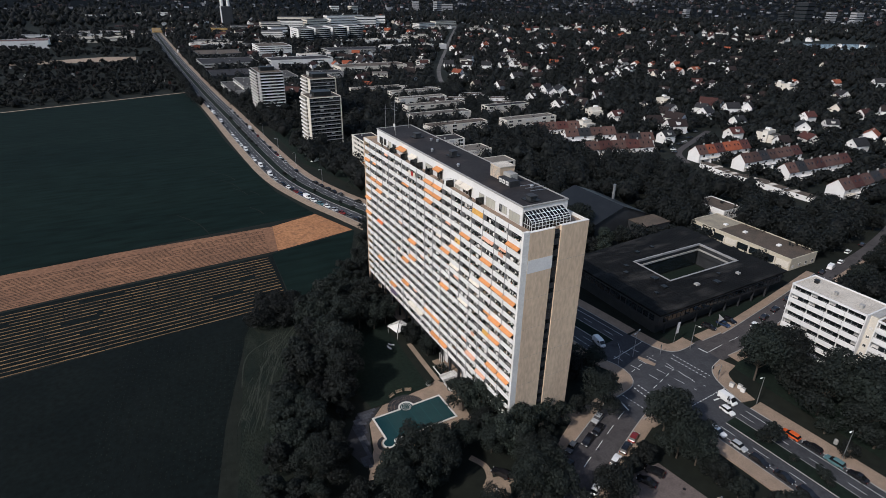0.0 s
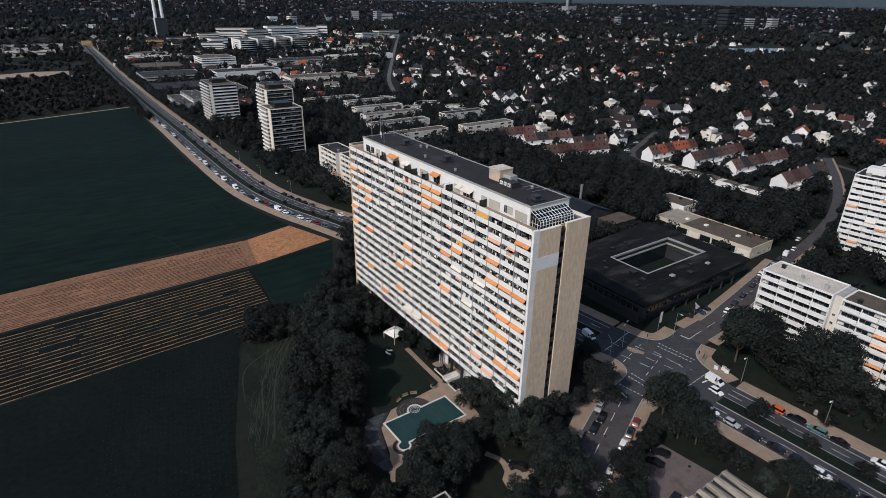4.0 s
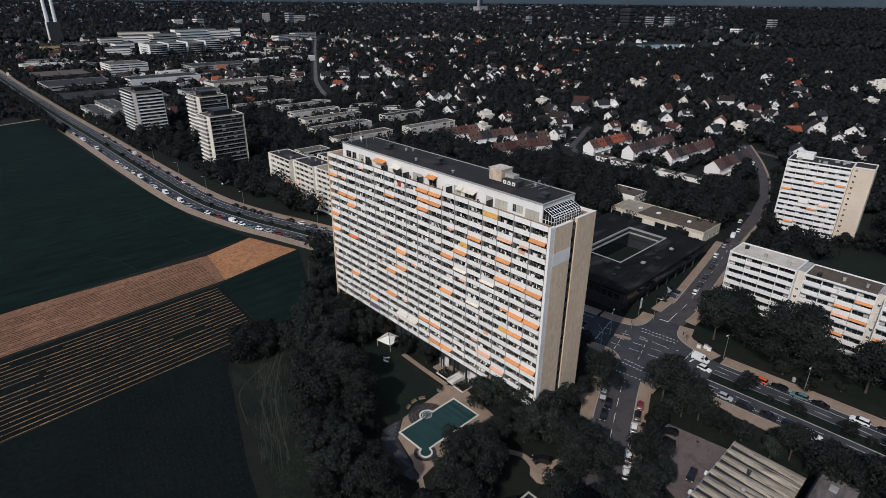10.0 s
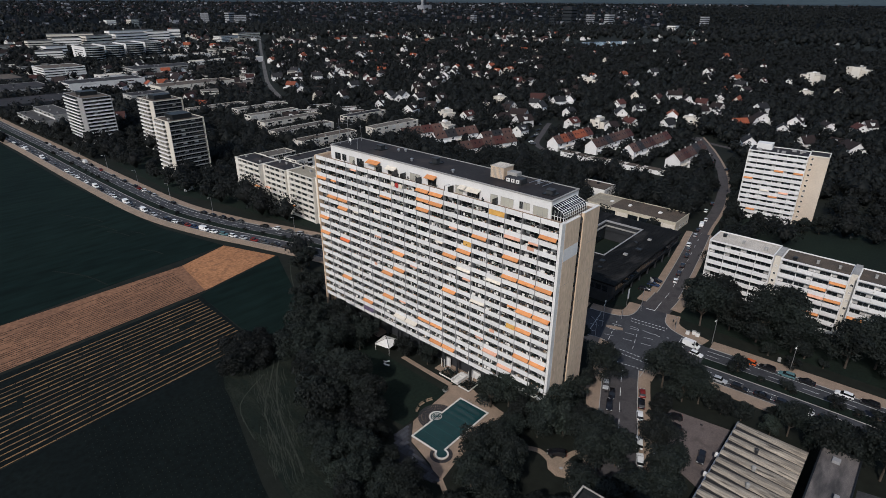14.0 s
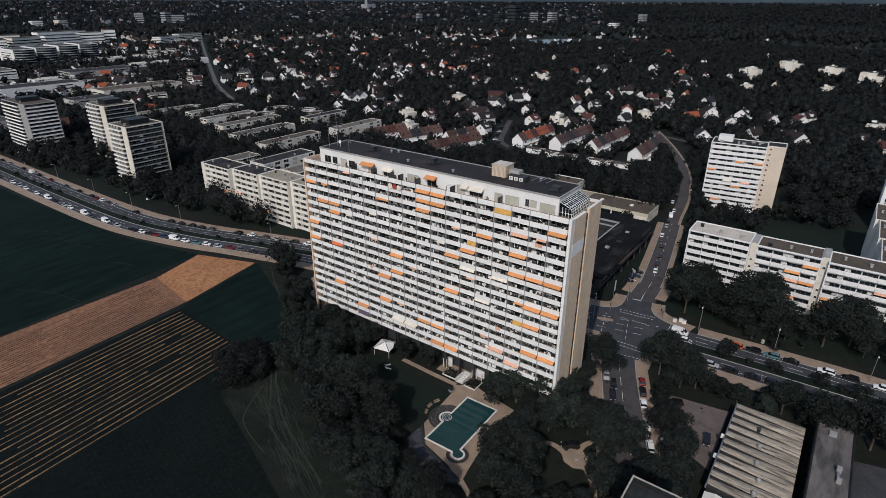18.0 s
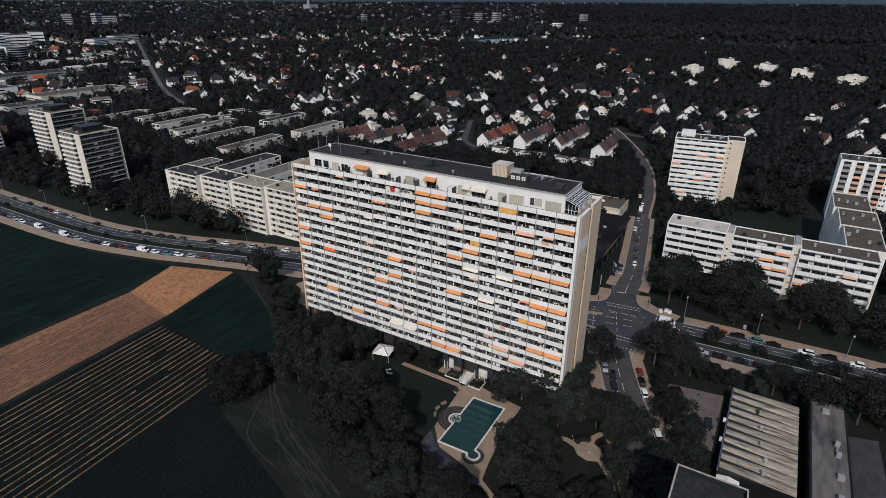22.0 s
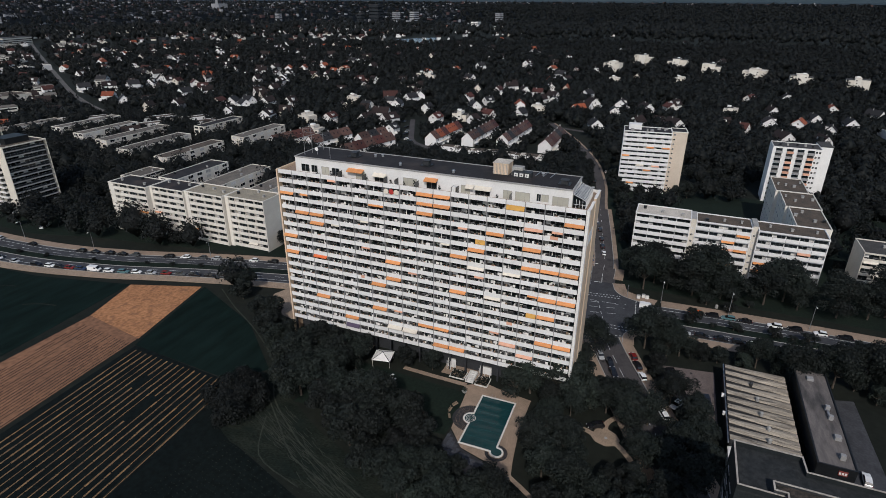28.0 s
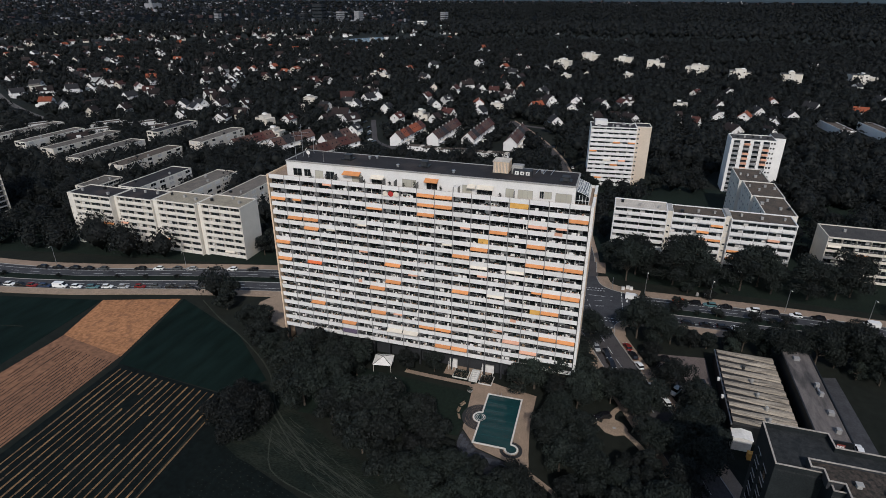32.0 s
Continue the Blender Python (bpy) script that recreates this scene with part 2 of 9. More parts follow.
M_EARTH = mk("meadow soil", (0.0078, 0.0102, 0.0078), (0.0126, 0.0144, 0.0108), 0.03, 0.95, 0.3, spec=0.18)
M_CROP = mk("green crop", (0.0045, 0.0106, 0.0094), (0.0064, 0.0137, 0.0116), 0.02, 0.95, 0.4, 0.35, stretch=(0.25, 1.0, 1), spec=0.06)
M_CROP2 = mk("dark leafy crop", (0.0032, 0.0056, 0.0056), (0.0050, 0.0078, 0.0074), 0.05, 0.95, 0.4, 0.4, spec=0.10)
M_PLOUGH = mk("ploughed earth", (0.22, 0.112, 0.064), (0.165, 0.086, 0.052), 0.05, 0.95, 0.5, 0.3, spec=0.18)
M_STUBBLE = mk("dry stubble", (0.365, 0.170, 0.080), (0.29, 0.135, 0.065), 0.06, 0.95, 0.5, 0.35, spec=0.18, stain_or_sheen=((0.20, 0.10, 0.055), 0.35))
M_ROWSOIL = mk("dry straw rows", (0.2376, 0.1404, 0.0684), (0.0792, 0.0540, 0.0360), 0.22, 0.95, 0.4, 0.35, spec=0.18)
M_LAWN = mk("lawn", (0.00510, 0.01054, 0.00756), (0.00765, 0.01436, 0.00952), 0.08, 0.95, 0.3, 0.35, spec=0.18)
M_GRASS = mk("rough grass", (0.00810, 0.01162, 0.00915), (0.01760, 0.02112, 0.01584), 0.16, 0.95, 0.4, 0.55, stretch=(1.6, 0.5, 1), spec=0.1, stain_or_sheen=((0.0085, 0.0130, 0.0110), 0.3))
M_ASPHALT = mk("asphalt", (0.040, 0.041, 0.046), (0.056, 0.057, 0.062), 0.12, 0.85, 0.2, 0.2, stain_or_sheen=((0.030, 0.031, 0.034), 0.25), spec=0.2)
M_ASPHALT2 = mk("old asphalt", (0.056, 0.051, 0.052), (0.074, 0.067, 0.067), 0.15, 0.9, 0.2, 0.2, stain_or_sheen=((0.038, 0.036, 0.036), 0.3), spec=0.2)
M_ASPHALT3 = mk("bleached asphalt", (0.125, 0.115, 0.108), (0.090, 0.084, 0.080), 0.1, 0.9, 0.2, 0.3, stain_or_sheen=((0.060, 0.056, 0.054), 0.12), spec=0.2)
M_PAVE = mk("pavement slabs", (0.285, 0.205, 0.148), (0.215, 0.158, 0.115), 0.3, 0.9, 0.2, 0.2)
M_TRACK = mk("dry worn grass", (0.036, 0.040, 0.030), (0.022, 0.026, 0.021), 0.3, 0.95, 0.2, 0.4, spec=0.18)
M_IVORY = mk("ivory render", (0.67, 0.63, 0.56), (0.60, 0.56, 0.495), 0.2, 0.85, 0.1, 0.08, 0.04)
M_ROOFT = mk("tan gravel roof", (0.30, 0.262, 0.195), (0.22, 0.190, 0.145), 0.25, 0.95, 0.3, 0.3)
M_WATERF = mk("grey lake water", (0.05, 0.06, 0.07), None, 0.01, 0.25, 0, 0.1)
M_FARM = mk("pale far grass", (0.045, 0.065, 0.055), (0.06, 0.08, 0.065), 0.01, 0.95, 0, 0.2, spec=0.18)
M_COPE = mk("weathered coping stone", (0.40, 0.36, 0.31), (0.24, 0.215, 0.19), 0.8, 0.9, 0.2, 0.3)
M_FURROW = mk("dark green seedling rows", (0.010, 0.0115, 0.0095), (0.040, 0.028, 0.021), 0.3, 0.95, 0.3, 0.3, spec=0.18)
M_CARPARK = mk("brown car park asphalt", (0.1416, 0.1128, 0.1032), (0.1104, 0.0900, 0.0840), 0.2, 0.9, 0.2, 0.2, stain_or_sheen=((0.070, 0.058, 0.055), 0.3), spec=0.2)
M_FELT = mk("worn roofing felt", (0.150, 0.130, 0.120), (0.100, 0.088, 0.082), 0.5, 0.9, 0.2, 0.3, stretch=(0.5, 2.0, 1), stain_or_sheen=((0.040, 0.037, 0.036), 0.2))
M_PEBBLE = mk("dark roof gravel", (0.020, 0.0225, 0.0235), (0.036, 0.038, 0.039), 1.2, 0.95, 0.5, 0.5, spec=0.1)
M_SEDUM = mk("sparse sedum roof", (0.022, 0.023, 0.021), (0.085, 0.066, 0.055), 1.8, 0.95, 0.5, 0.6, spec=0.1)
M_KERB = mk("kerb stone", (0.34, 0.33, 0.31), None, 0.8, 0.85, 0.2)
M_GRAVEL = mk("sandy gravel path", (0.30, 0.220, 0.156), (0.225, 0.168, 0.122), 0.25, 0.95, 0.3, 0.3)
M_MARK = mk("road paint", (0.62, 0.62, 0.60), (0.50, 0.50, 0.48), 1.5, 0.7, 0, 0.2)
M_WHITE = mk("white render", (0.7050, 0.6900, 0.6700), (0.6500, 0.6350, 0.6150), 0.25, 0.85, 0.1, 0.06, 0.05)
M_WHITE2 = mk("weathered white render", (0.72, 0.70, 0.665), (0.62, 0.60, 0.57), 0.15, 0.85, 0.1, 0.1, 0.06)
M_CREAM = mk("cream render", (0.62, 0.57, 0.49), (0.55, 0.50, 0.43), 0.2, 0.85, 0.1, 0.1, 0.06)
M_SAND = mk("sand coloured render", (0.50, 0.445, 0.345), (0.43, 0.38, 0.29), 0.2, 0.85, 0.1, 0.1, 0.08)
M_ENDWALL = mk("pale beige render", (0.56, 0.475, 0.385), (0.50, 0.42, 0.34), 0.15, 0.88, 0.2, 0.1)
M_BEIGE = mk("washed concrete panel", (0.64, 0.485, 0.345), (0.56, 0.415, 0.295), 0.12, 0.9, 0.3, 0.14, 0.03, stretch=(1, 1, 0.35))
M_CONC = mk("grey concrete", (0.33, 0.32, 0.30), (0.24, 0.235, 0.225), 0.3, 0.88, 0.2, 0.15)
M_FIN = mk("grey painted fin", (0.2800, 0.2730, 0.2695), (0.2380, 0.2345, 0.2310), 0.3, 0.85, 0.1, 0.1)
M_ROOF = mk("dark bitumen roof", (0.0165, 0.0150, 0.0162), (0.0260, 0.0235, 0.0245), 0.12, 0.85, 0.3, 0.25, stain_or_sheen=((0.052, 0.040, 0.036), 0.10), spec=0.25)
M_ROOFG = mk("grey gravel roof", (0.0552, 0.0514, 0.0480), (0.0360, 0.0336, 0.0322), 0.3, 0.95, 0.5, 0.45)
M_ROOFB = mk("brown mossy roof", (0.0932, 0.0689, 0.0502), (0.0567, 0.0454, 0.0357), 0.25, 0.95, 0.4, 0.4)
M_ROOFW = mk("pale gravel roof", (0.5300, 0.4760, 0.4080), (0.4150, 0.3700, 0.3140), 0.2, 0.95, 0.3, 0.3)
M_METAL = mk("dark zinc", (0.0070, 0.0082, 0.0095), (0.0130, 0.0142, 0.0160), 0.25, 0.5, 0.1, 0.4, spec=0.28)
M_ROOFP = mk("beige grey gravel roof", (0.130, 0.112, 0.093), (0.085, 0.074, 0.063), 0.2, 0.95, 0.4, 0.35, 0.2)
# the pale patches in this black are painted reflections on the roof
M_BLACKFELT = mk("black roofing felt", (0.0040, 0.0041, 0.0042), (0.0090, 0.0088, 0.0086), 0.12, 0.8, 0.25, 0.45, stain_or_sheen=((0.032, 0.030, 0.028), 0.16), spec=0.12, stretch=(0.5, 1.6, 1))
M_STEEL = mk("galvanised steel", (0.45, 0.45, 0.46), None, 2, 0.45, 0.1, metal=0.8)
M_DARK = mk("dark frame", (0.020, 0.021, 0.023), (0.030, 0.030, 0.032), 1, 0.6, 0)
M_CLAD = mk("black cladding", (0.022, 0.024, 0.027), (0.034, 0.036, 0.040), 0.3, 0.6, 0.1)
# shade inside the loggias is put into this near-black wall colour
M_WALLIN = mk("recessed wall with painted shade", (0.0380, 0.0373, 0.0380), (0.0281, 0.0274, 0.0281), 0.5, 0.9, 0.1, 0.15)
M_GLASS = glass_material("window glass", (0.012, 0.017, 0.020))
M_GREYF = mk("grey window frame", (0.32, 0.32, 0.32), (0.24, 0.24, 0.24), 1.0, 0.7, 0)
M_CURTAIN = mk("net curtain", (0.55, 0.53, 0.50), (0.40, 0.38, 0.36), 2.0, 0.95, 0, 0.2, 0.3)
M_BLIND = mk("beige roller blind", (0.40, 0.385, 0.325), (0.36, 0.345, 0.29), 0.4, 0.9, 0, 0.05, 0.08)
# aerial haze is mixed into these four far wall colours
M_HAZE1 = mk("haze tinted pale wall", (0.30, 0.30, 0.31), (0.20, 0.205, 0.22), 0.02, 0.9, 0, 0.1)
M_HAZE2 = mk("haze tinted grey wall", (0.0429, 0.0479, 0.0561), (0.0297, 0.0330, 0.0413), 0.02, 0.9, 0, 0.1)
M_HAZE3 = mk("haze tinted dark wall", (0.0165, 0.0195, 0.0240), (0.0120, 0.0144, 0.0180), 0.02, 0.9, 0, 0.1)
M_HAZE4 = mk("haze tinted reddish wall", (0.0750, 0.0425, 0.0400), (0.0550, 0.0325, 0.0325), 0.02, 0.9, 0, 0.1)
M_TILE_T = mk("brown terrace roof tiles", (0.090, 0.045, 0.034), (0.055, 0.031, 0.026), 0.5, 0.85, 0.4, 0.3, 0.35)
M_AWN = mk("orange awning cloth", (0.61, 0.255, 0.095), (0.53, 0.215, 0.08), 1.0, 0.9, 0, 0.08, 0.14)
M_AWNP = mk("faded salmon awning cloth", (0.66, 0.36, 0.245), (0.58, 0.30, 0.20), 1.0, 0.9, 0, 0.08, 0.15)
M_AWNW = mk("pale awning cloth", (0.66, 0.60, 0.50), (0.58, 0.52, 0.44), 1.0, 0.9, 0, 0.08, 0.12)
M_AWNY = mk("yellow awning cloth", (0.66, 0.36, 0.09), None, 1.0, 0.9, 0, 0.08)
M_TILE_R = mk("red roof tiles", (0.0682, 0.0210, 0.0158), (0.0447, 0.0158, 0.0132), 0.5, 0.85, 0.4, 0.3, 0.3)
M_TILE_B = mk("brown roof tiles", (0.0180, 0.0096, 0.0081), (0.0120, 0.0075, 0.0069), 0.5, 0.85, 0.4, 0.3, 0.3)
M_TILE_O = mk("orange roof tiles", (0.2550, 0.0638, 0.0270), (0.1800, 0.0465, 0.0225), 0.5, 0.85, 0.4, 0.25, 0.25)
M_TILE_G = mk("grey roof tiles", (0.0122, 0.0122, 0.0137), (0.0198, 0.0191, 0.0202), 0.5, 0.85, 0.4, 0.3, 0.25)
M_BARK = mk("bark", (0.055, 0.042, 0.032), (0.085, 0.070, 0.055), 2.0, 0.95, 0.5)
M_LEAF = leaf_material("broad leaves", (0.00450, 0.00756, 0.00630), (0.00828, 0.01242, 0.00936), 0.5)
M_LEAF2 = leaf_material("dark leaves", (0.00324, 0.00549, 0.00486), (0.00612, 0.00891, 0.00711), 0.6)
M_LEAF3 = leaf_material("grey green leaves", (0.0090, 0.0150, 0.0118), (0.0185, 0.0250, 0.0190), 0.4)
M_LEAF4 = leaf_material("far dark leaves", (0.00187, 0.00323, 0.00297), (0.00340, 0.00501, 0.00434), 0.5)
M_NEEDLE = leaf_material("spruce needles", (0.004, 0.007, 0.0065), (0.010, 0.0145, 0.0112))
M_WATER = mk("pool water", (0.0075, 0.0338, 0.0375), (0.0105, 0.0420, 0.0450), 0.25, 0.10, 0.05, 0.1, spec=0.25)
M_POOLT = mk("pale pool coping", (0.62, 0.60, 0.56), None, 1, 0.7, 0.1)
M_PAVED = mk("dark paving tiles", (0.0234, 0.0234, 0.0261), (0.0165, 0.0165, 0.0187), 0.4, 0.85, 0.3, 0.2)
M_WOOD = mk("weathered wood", (0.30, 0.22, 0.15), (0.22, 0.16, 0.11), 1.5, 0.8, 0.2, stretch=(1, 8, 8))
M_TYRE = mk("tyre rubber", (0.018, 0.018, 0.018), None, 3, 0.85, 0)
M_RIM = mk("alloy", (0.45, 0.45, 0.46), None, 3, 0.35, 0, 0.05, metal=0.9)
M_CARGLASS = glass_material("car glass", (0.012, 0.014, 0.016), 0.05)
M_LAMP = mk("headlamp", (0.6, 0.6, 0.6), None, 3, 0.2, 0)
M_TAIL = mk("tail lamp", (0.30, 0.012, 0.010), None, 3, 0.3, 0)

# ---- ground, roads and fields ----
def pl(*pts):
    return [(S * x, S * y) for x, y in pts]


def curve(pts, step=4.0):
    """A smooth line through the points."""
    p = [Vector((*q, 0)) for q in pts]
    p = [p[0] * 2 - p[1]] + p + [p[-1] * 2 - p[-2]]
    out = []
    for i in range(1, len(p) - 2):
        n = max(2, int((p[i + 1] - p[i]).length / step))
        for k in range(n):
            t = k / n
            a, b, c, d = p[i - 1], p[i], p[i + 1], p[i + 2]
            q = 0.5 * (2 * b + (c - a) * t + (2 * a - 5 * b + 4 * c - d) * t * t + (3 * b - a - 3 * c + d) * t ** 3)
            out.append((q.x, q.y))
    out.append(tuple(p[-2][:2]))
    return out


def offset(line, d):
    out = []
    for i, (x, y) in enumerate(line):
        a, b = line[max(i - 1, 0)], line[min(i + 1, len(line) - 1)]
        dx, dy = b[0] - a[0], b[1] - a[1]
        n = math.hypot(dx, dy)
        out.append((x - dy / n * d, y + dx / n * d))
    return out


def strip(line, d0, d1, z0, z1, geo=None):
    """A long slab beside a line, between two offsets."""
    geo = geo or Geo()
    a, b = offset(line, d0), offset(line, d1)
    n = len(line)
    v = [(x, y, z) for q, z in ((a, z1), (b, z1), (a, z0), (b, z0)) for x, y in q]
    f = []
    for i in range(n - 1):
        f += [(i, i + 1, n + i + 1, n + i), (2 * n + i, 2 * n + i + 1, i + 1, i), (n + i, n + i + 1, 3 * n + i + 1, 3 * n + i)]
    f += [(0, n, 3 * n, 2 * n), (2 * n - 1, n - 1, 3 * n - 1, 4 * n - 1)]
    return geo.add(v, f)


def dashes(geo, line, d, width, on, off, z, start=0.0):
    """Painted dashes along a line."""
    q = offset(line, d)
    pos = -start
    for i in range(len(q) - 1):
        (x0, y0), (x1, y1) = q[i], q[i + 1]
        L = math.hypot(x1 - x0, y1 - y0)
        ux, uy = (x1 - x0) / L, (y1 - y0) / L
        s = 0.0
        while s < L:
            ph = pos % (on + off)
            e = min(L, s + ((on - ph) if ph < on else (on + off - ph)))
            if ph < on:
                w = width / 2
                geo.add([(x0 + ux * s - uy * w, y0 + uy * s + ux * w, z), (x0 + ux * s + uy * w, y0 + uy * s - ux * w, z),
                         (x0 + ux * e + uy * w, y0 + uy * e - ux * w, z), (x0 + ux * e - uy * w, y0 + uy * e + ux * w, z)], [(0, 1, 2, 3)])
            pos += e - s + 1e-6
            s = e + 1e-6
    return geo


def sheet(name, poly, z, material, label, category):
    g = Geo()
    g.prism(poly, z - 0.3, z)
    return ground_part(name, g, material, label, category)


g = Geo()
xs = [-5000, -2500, -1200, -500, -200, 0, 200, 500, 1200, 2500, 5000]
for i in range(10):
    for j in range(10):
        g.add([(xs[i], xs[j], 0), (xs[i + 1], xs[j], 0), (xs[i + 1], xs[j + 1], 0), (xs[i], xs[j + 1], 0)], [(0, 1, 2, 3)])
ground_part("ground", g, M_EARTH, "dark meadow and garden ground reaching the horizon", "ground")

sheet("field_crop", pl((53, 614), (-92, 572), (-300, 520), (-300, 222), (-53, 236.4), (-17, 239.4), (67.5, 246.5), (58.5, 286), (55, 350), (53, 404), (53, 500)), 0.04, M_CROP, "wide flat field of dark green crop beside the road", "field")
sheet("field_stubble", pl((67.5, 246), (76.5, 220.5), (42, 213), (46, 239.5)), 0.06, M_STUBBLE, "orange brown harvested end of a field strip", "field")
sheet("field_ploughed", pl((46, 239.4), (42, 213.2), (-23, 209), (-49, 206.4), (-300, 190), (-300, 221), (-53, 236), (-17, 239)), 0.05, M_PLOUGH, "reddish brown ploughed field strip with fine furrows", "field")
sheet("field_rows", pl((39, 210.5), (-23, 207.5), (-49, 205), (-300, 188), (-300, 148), (-45, 165.5), (36, 172)), 0.03, M_CROP2, "dark vegetable field with pale dry rows", "field")
sheet("meadow", pl((39, 211), (77, 219.5), (63, 187), (45, 165), (36.5, 171.6)), 0.05, M_CROP, "small dark green meadow between field and garden", "meadow")
sheet("field_dark", pl((-300, 146), (-45, 164.5), (35.5, 171), (18, 155), (6, 118), (-8, 60), (-300, 40)), 0.02, M_CROP2, "dark crop field with faint drill lines", "field")
sheet("grass_strip", [(37.8, 179.5), (46, 173), (31, 145), (18, 111), (10.5, 73.5), (-1, 73.5), (7.6, 112), (13.3, 138), (18.6, 163), (21, 168)], 0.06, M_GRASS, "rough grass strip with wheel tracks between field and trees", "grass")
sheet("lake", [(1272, 676), (1300, 735), (1378, 808), (1520, 735), (1420, 690)], 0.05, M_WATERF, "pale still lake among dark woods", "lake")
sheet("far_meadow", [(1935, 852), (2208, 893), (2198, 767), (1991, 708)], 0.05, M_FARM, "pale green far meadow among woods", "meadow")
sheet("sand_lot_2", [(-93, 1326), (-25, 1348), (-30, 1300), (-90, 1280)], 0.05, M_GRAVEL, "pale sandy lot far beyond the allotments", "lot")
sheet("field_path", [(-330, 540), (-97, 598), (55, 645), (56, 648.5), (-98, 601), (-330, 543)], 0.05, M_GRAVEL, "thin sandy path along the edge of a field", "path")
sheet("sand_lot", [(-180, 935), (-77, 942), (-18, 946), (21, 954), (23, 997), (-17, 1009), (-78, 985), (-180, 980)], 0.05, M_GRAVEL, "pale sandy lot far beyond the allotments", "lot")

# furrows and rows: long low ridges
ROW_DIR = Vector((249, 17, 0)).normalized()


def ridges(name, x_right, y_right, count, step, length, w, h, z, material, label, broken, gap, parent_cat):
    g = Geo()
    for k in range(count):
        x0, y0 = S * (x_right - 0.1 * k), S * (y_right - step * k)
        pos = 0.0
        while pos < length:
            seg = rng.uniform(*broken)
            e = min(length, pos + seg)
            if rng.random() > gap * (1.0 + 0.6 * (pos > 60)):
                ww = w * rng.uniform(0.6, 1.3)
                n = Vector((-ROW_DIR.y, ROW_DIR.x, 0)) * ww / 2
                side = n.normalized() * rng.uniform(-0.05, 0.05)
                a = Vector((x0, y0, z)) - ROW_DIR * pos + side
                b = Vector((x0, y0, z)) - ROW_DIR * e + side
                up = Vector((0, 0, h))
                g.add([a - n, a + up, a + n, b - n, b + up, b + n], [(0, 3, 4, 1), (1, 4, 5, 2), (0, 1, 2), (5, 4, 3)])
            pos = e + rng.uniform(0, 0.3)
    ob = ground_part(name, g, material, label, parent_cat)
    ob["kind"] = "stuff"


ridges("crop_rows", 37, 208.3, 18, 2.2, 330, 0.46, 0.14, 0.03, M_ROWSOIL, "long pale dry rows of a vegetable field", (1.5, 11), 0.02, "field rows")
ridges("furrows", 41, 237, 20, 1.22, 330, 0.30, 0.08, 0.05, M_FURROW, "broken dark seedling rows in ploughed earth", (0.8, 9.0), 0.16, "furrows")
g = Geo()
for k in range(30):
    x0, y0, pos = 18.3 - 1.15 * k, 164.5 + 0.3 * k, 0.0
    while pos < 60:
        e = pos + rng.uniform(0.15, 0.5)
        a, b = Vector((x0 - 0.19 * pos, y0 - 0.98 * pos, 0.02)), Vector((x0 - 0.19 * e, y0 - 0.98 * e, 0.02))
        n = Vector((0.11, -0.02, 0))
        up = Vector((0, 0, 0.12))
        g.add([a - n, a + up, a + n, b - n, b + up, b + n], [(1, 4, 3, 0), (2, 5, 4, 1), (2, 1, 0), (3, 4, 5)])
        pos = e + rng.uniform(0.5, 2.4)
ob = ground_part("drill_lines", g, M_GRASS, "faint dotted drill lines in a dark crop field", "drill lines")
ob["kind"] = "stuff"
g = Geo()
strip(curve([(82, 223), (73, 209), (65, 194.5), (55, 179.5), (47, 171), (37, 163.5), (28, 151), (22.5, 141), (15, 120)]), -0.22, 0.22, 0.05, 0.082, g)
strip(curve([(36, 164.5), (27.5, 154), (20.3, 145), (15.5, 130)]), -0.2, 0.2, 0.05, 0.078, g)
strip(curve([(30, 160.5), (20.2, 155.3), (16, 150), (13, 138)]), -0.16, 0.16, 0.05, 0.078, g)
for _ in range(150):
    t = rng.random()
    x, y = 34 - 20 * t + rng.uniform(-7, 4) * (1 - 0.4 * t), 163 - 40 * t + rng.uniform(-2, 3)
    n = rng.uniform(1.0, 3.2)
    strip([(x, y), (x - 0.5 * n + rng.uniform(-0.4, 0.4), y - 0.9 * n), (x - 0.9 * n, y - 2.0 * n)], -0.07, 0.07, 0.05, 0.075, g)
ground_part("wheel_tracks", g, M_TRACK, "thin worn tracks in rough grass", "track")
g = Geo()
for x, y, l in ((38, 330, 16), (36, 318, 22), (40, 300, 14), (33, 340, 10), (42, 268, 12), (10, 272, 30), (47, 292, 9)):
    a = Vector((S * x, S * y, 0.045))
    strip(curve([(a.x, a.y), (a.x + l * 0.25, a.y - l * 0.5), (a.x + l * 0.35, a.y - l)]), -0.25, 0.25, 0.03, 0.06, g)
ground_part("field_scars", g, M_GRASS, "pale bare streaks in a green crop", "track")

ROAD_A = curve(pl((78, 1500), (72, 1122), (68, 850), (67, 611), (68, 500), (68.3, 385), (70.3, 312), (77.8, 270), (88, 237), (98, 201), (109, 150), (115, 110), (118.5, 66), (120.5, 27), (121, -12), (121, -80), (118, -250)))
ROAD_B = curve(pl((20, 44), (45, 53), (66, 63), (80, 69.5), (100, 78), (118, 83), (134, 84.7), (152, 85.4), (172, 88.4), (190, 91.4), (207, 94.4), (230, 98.4), (260, 102.5), (292, 109.5), (310, 114.5), (340, 125.5), (375, 141.5), (401, 155), (425, 168)))


def stretch_of(line, lo, hi, axis):
    return [q for q in line if lo * S <= q[axis] <= hi * S]


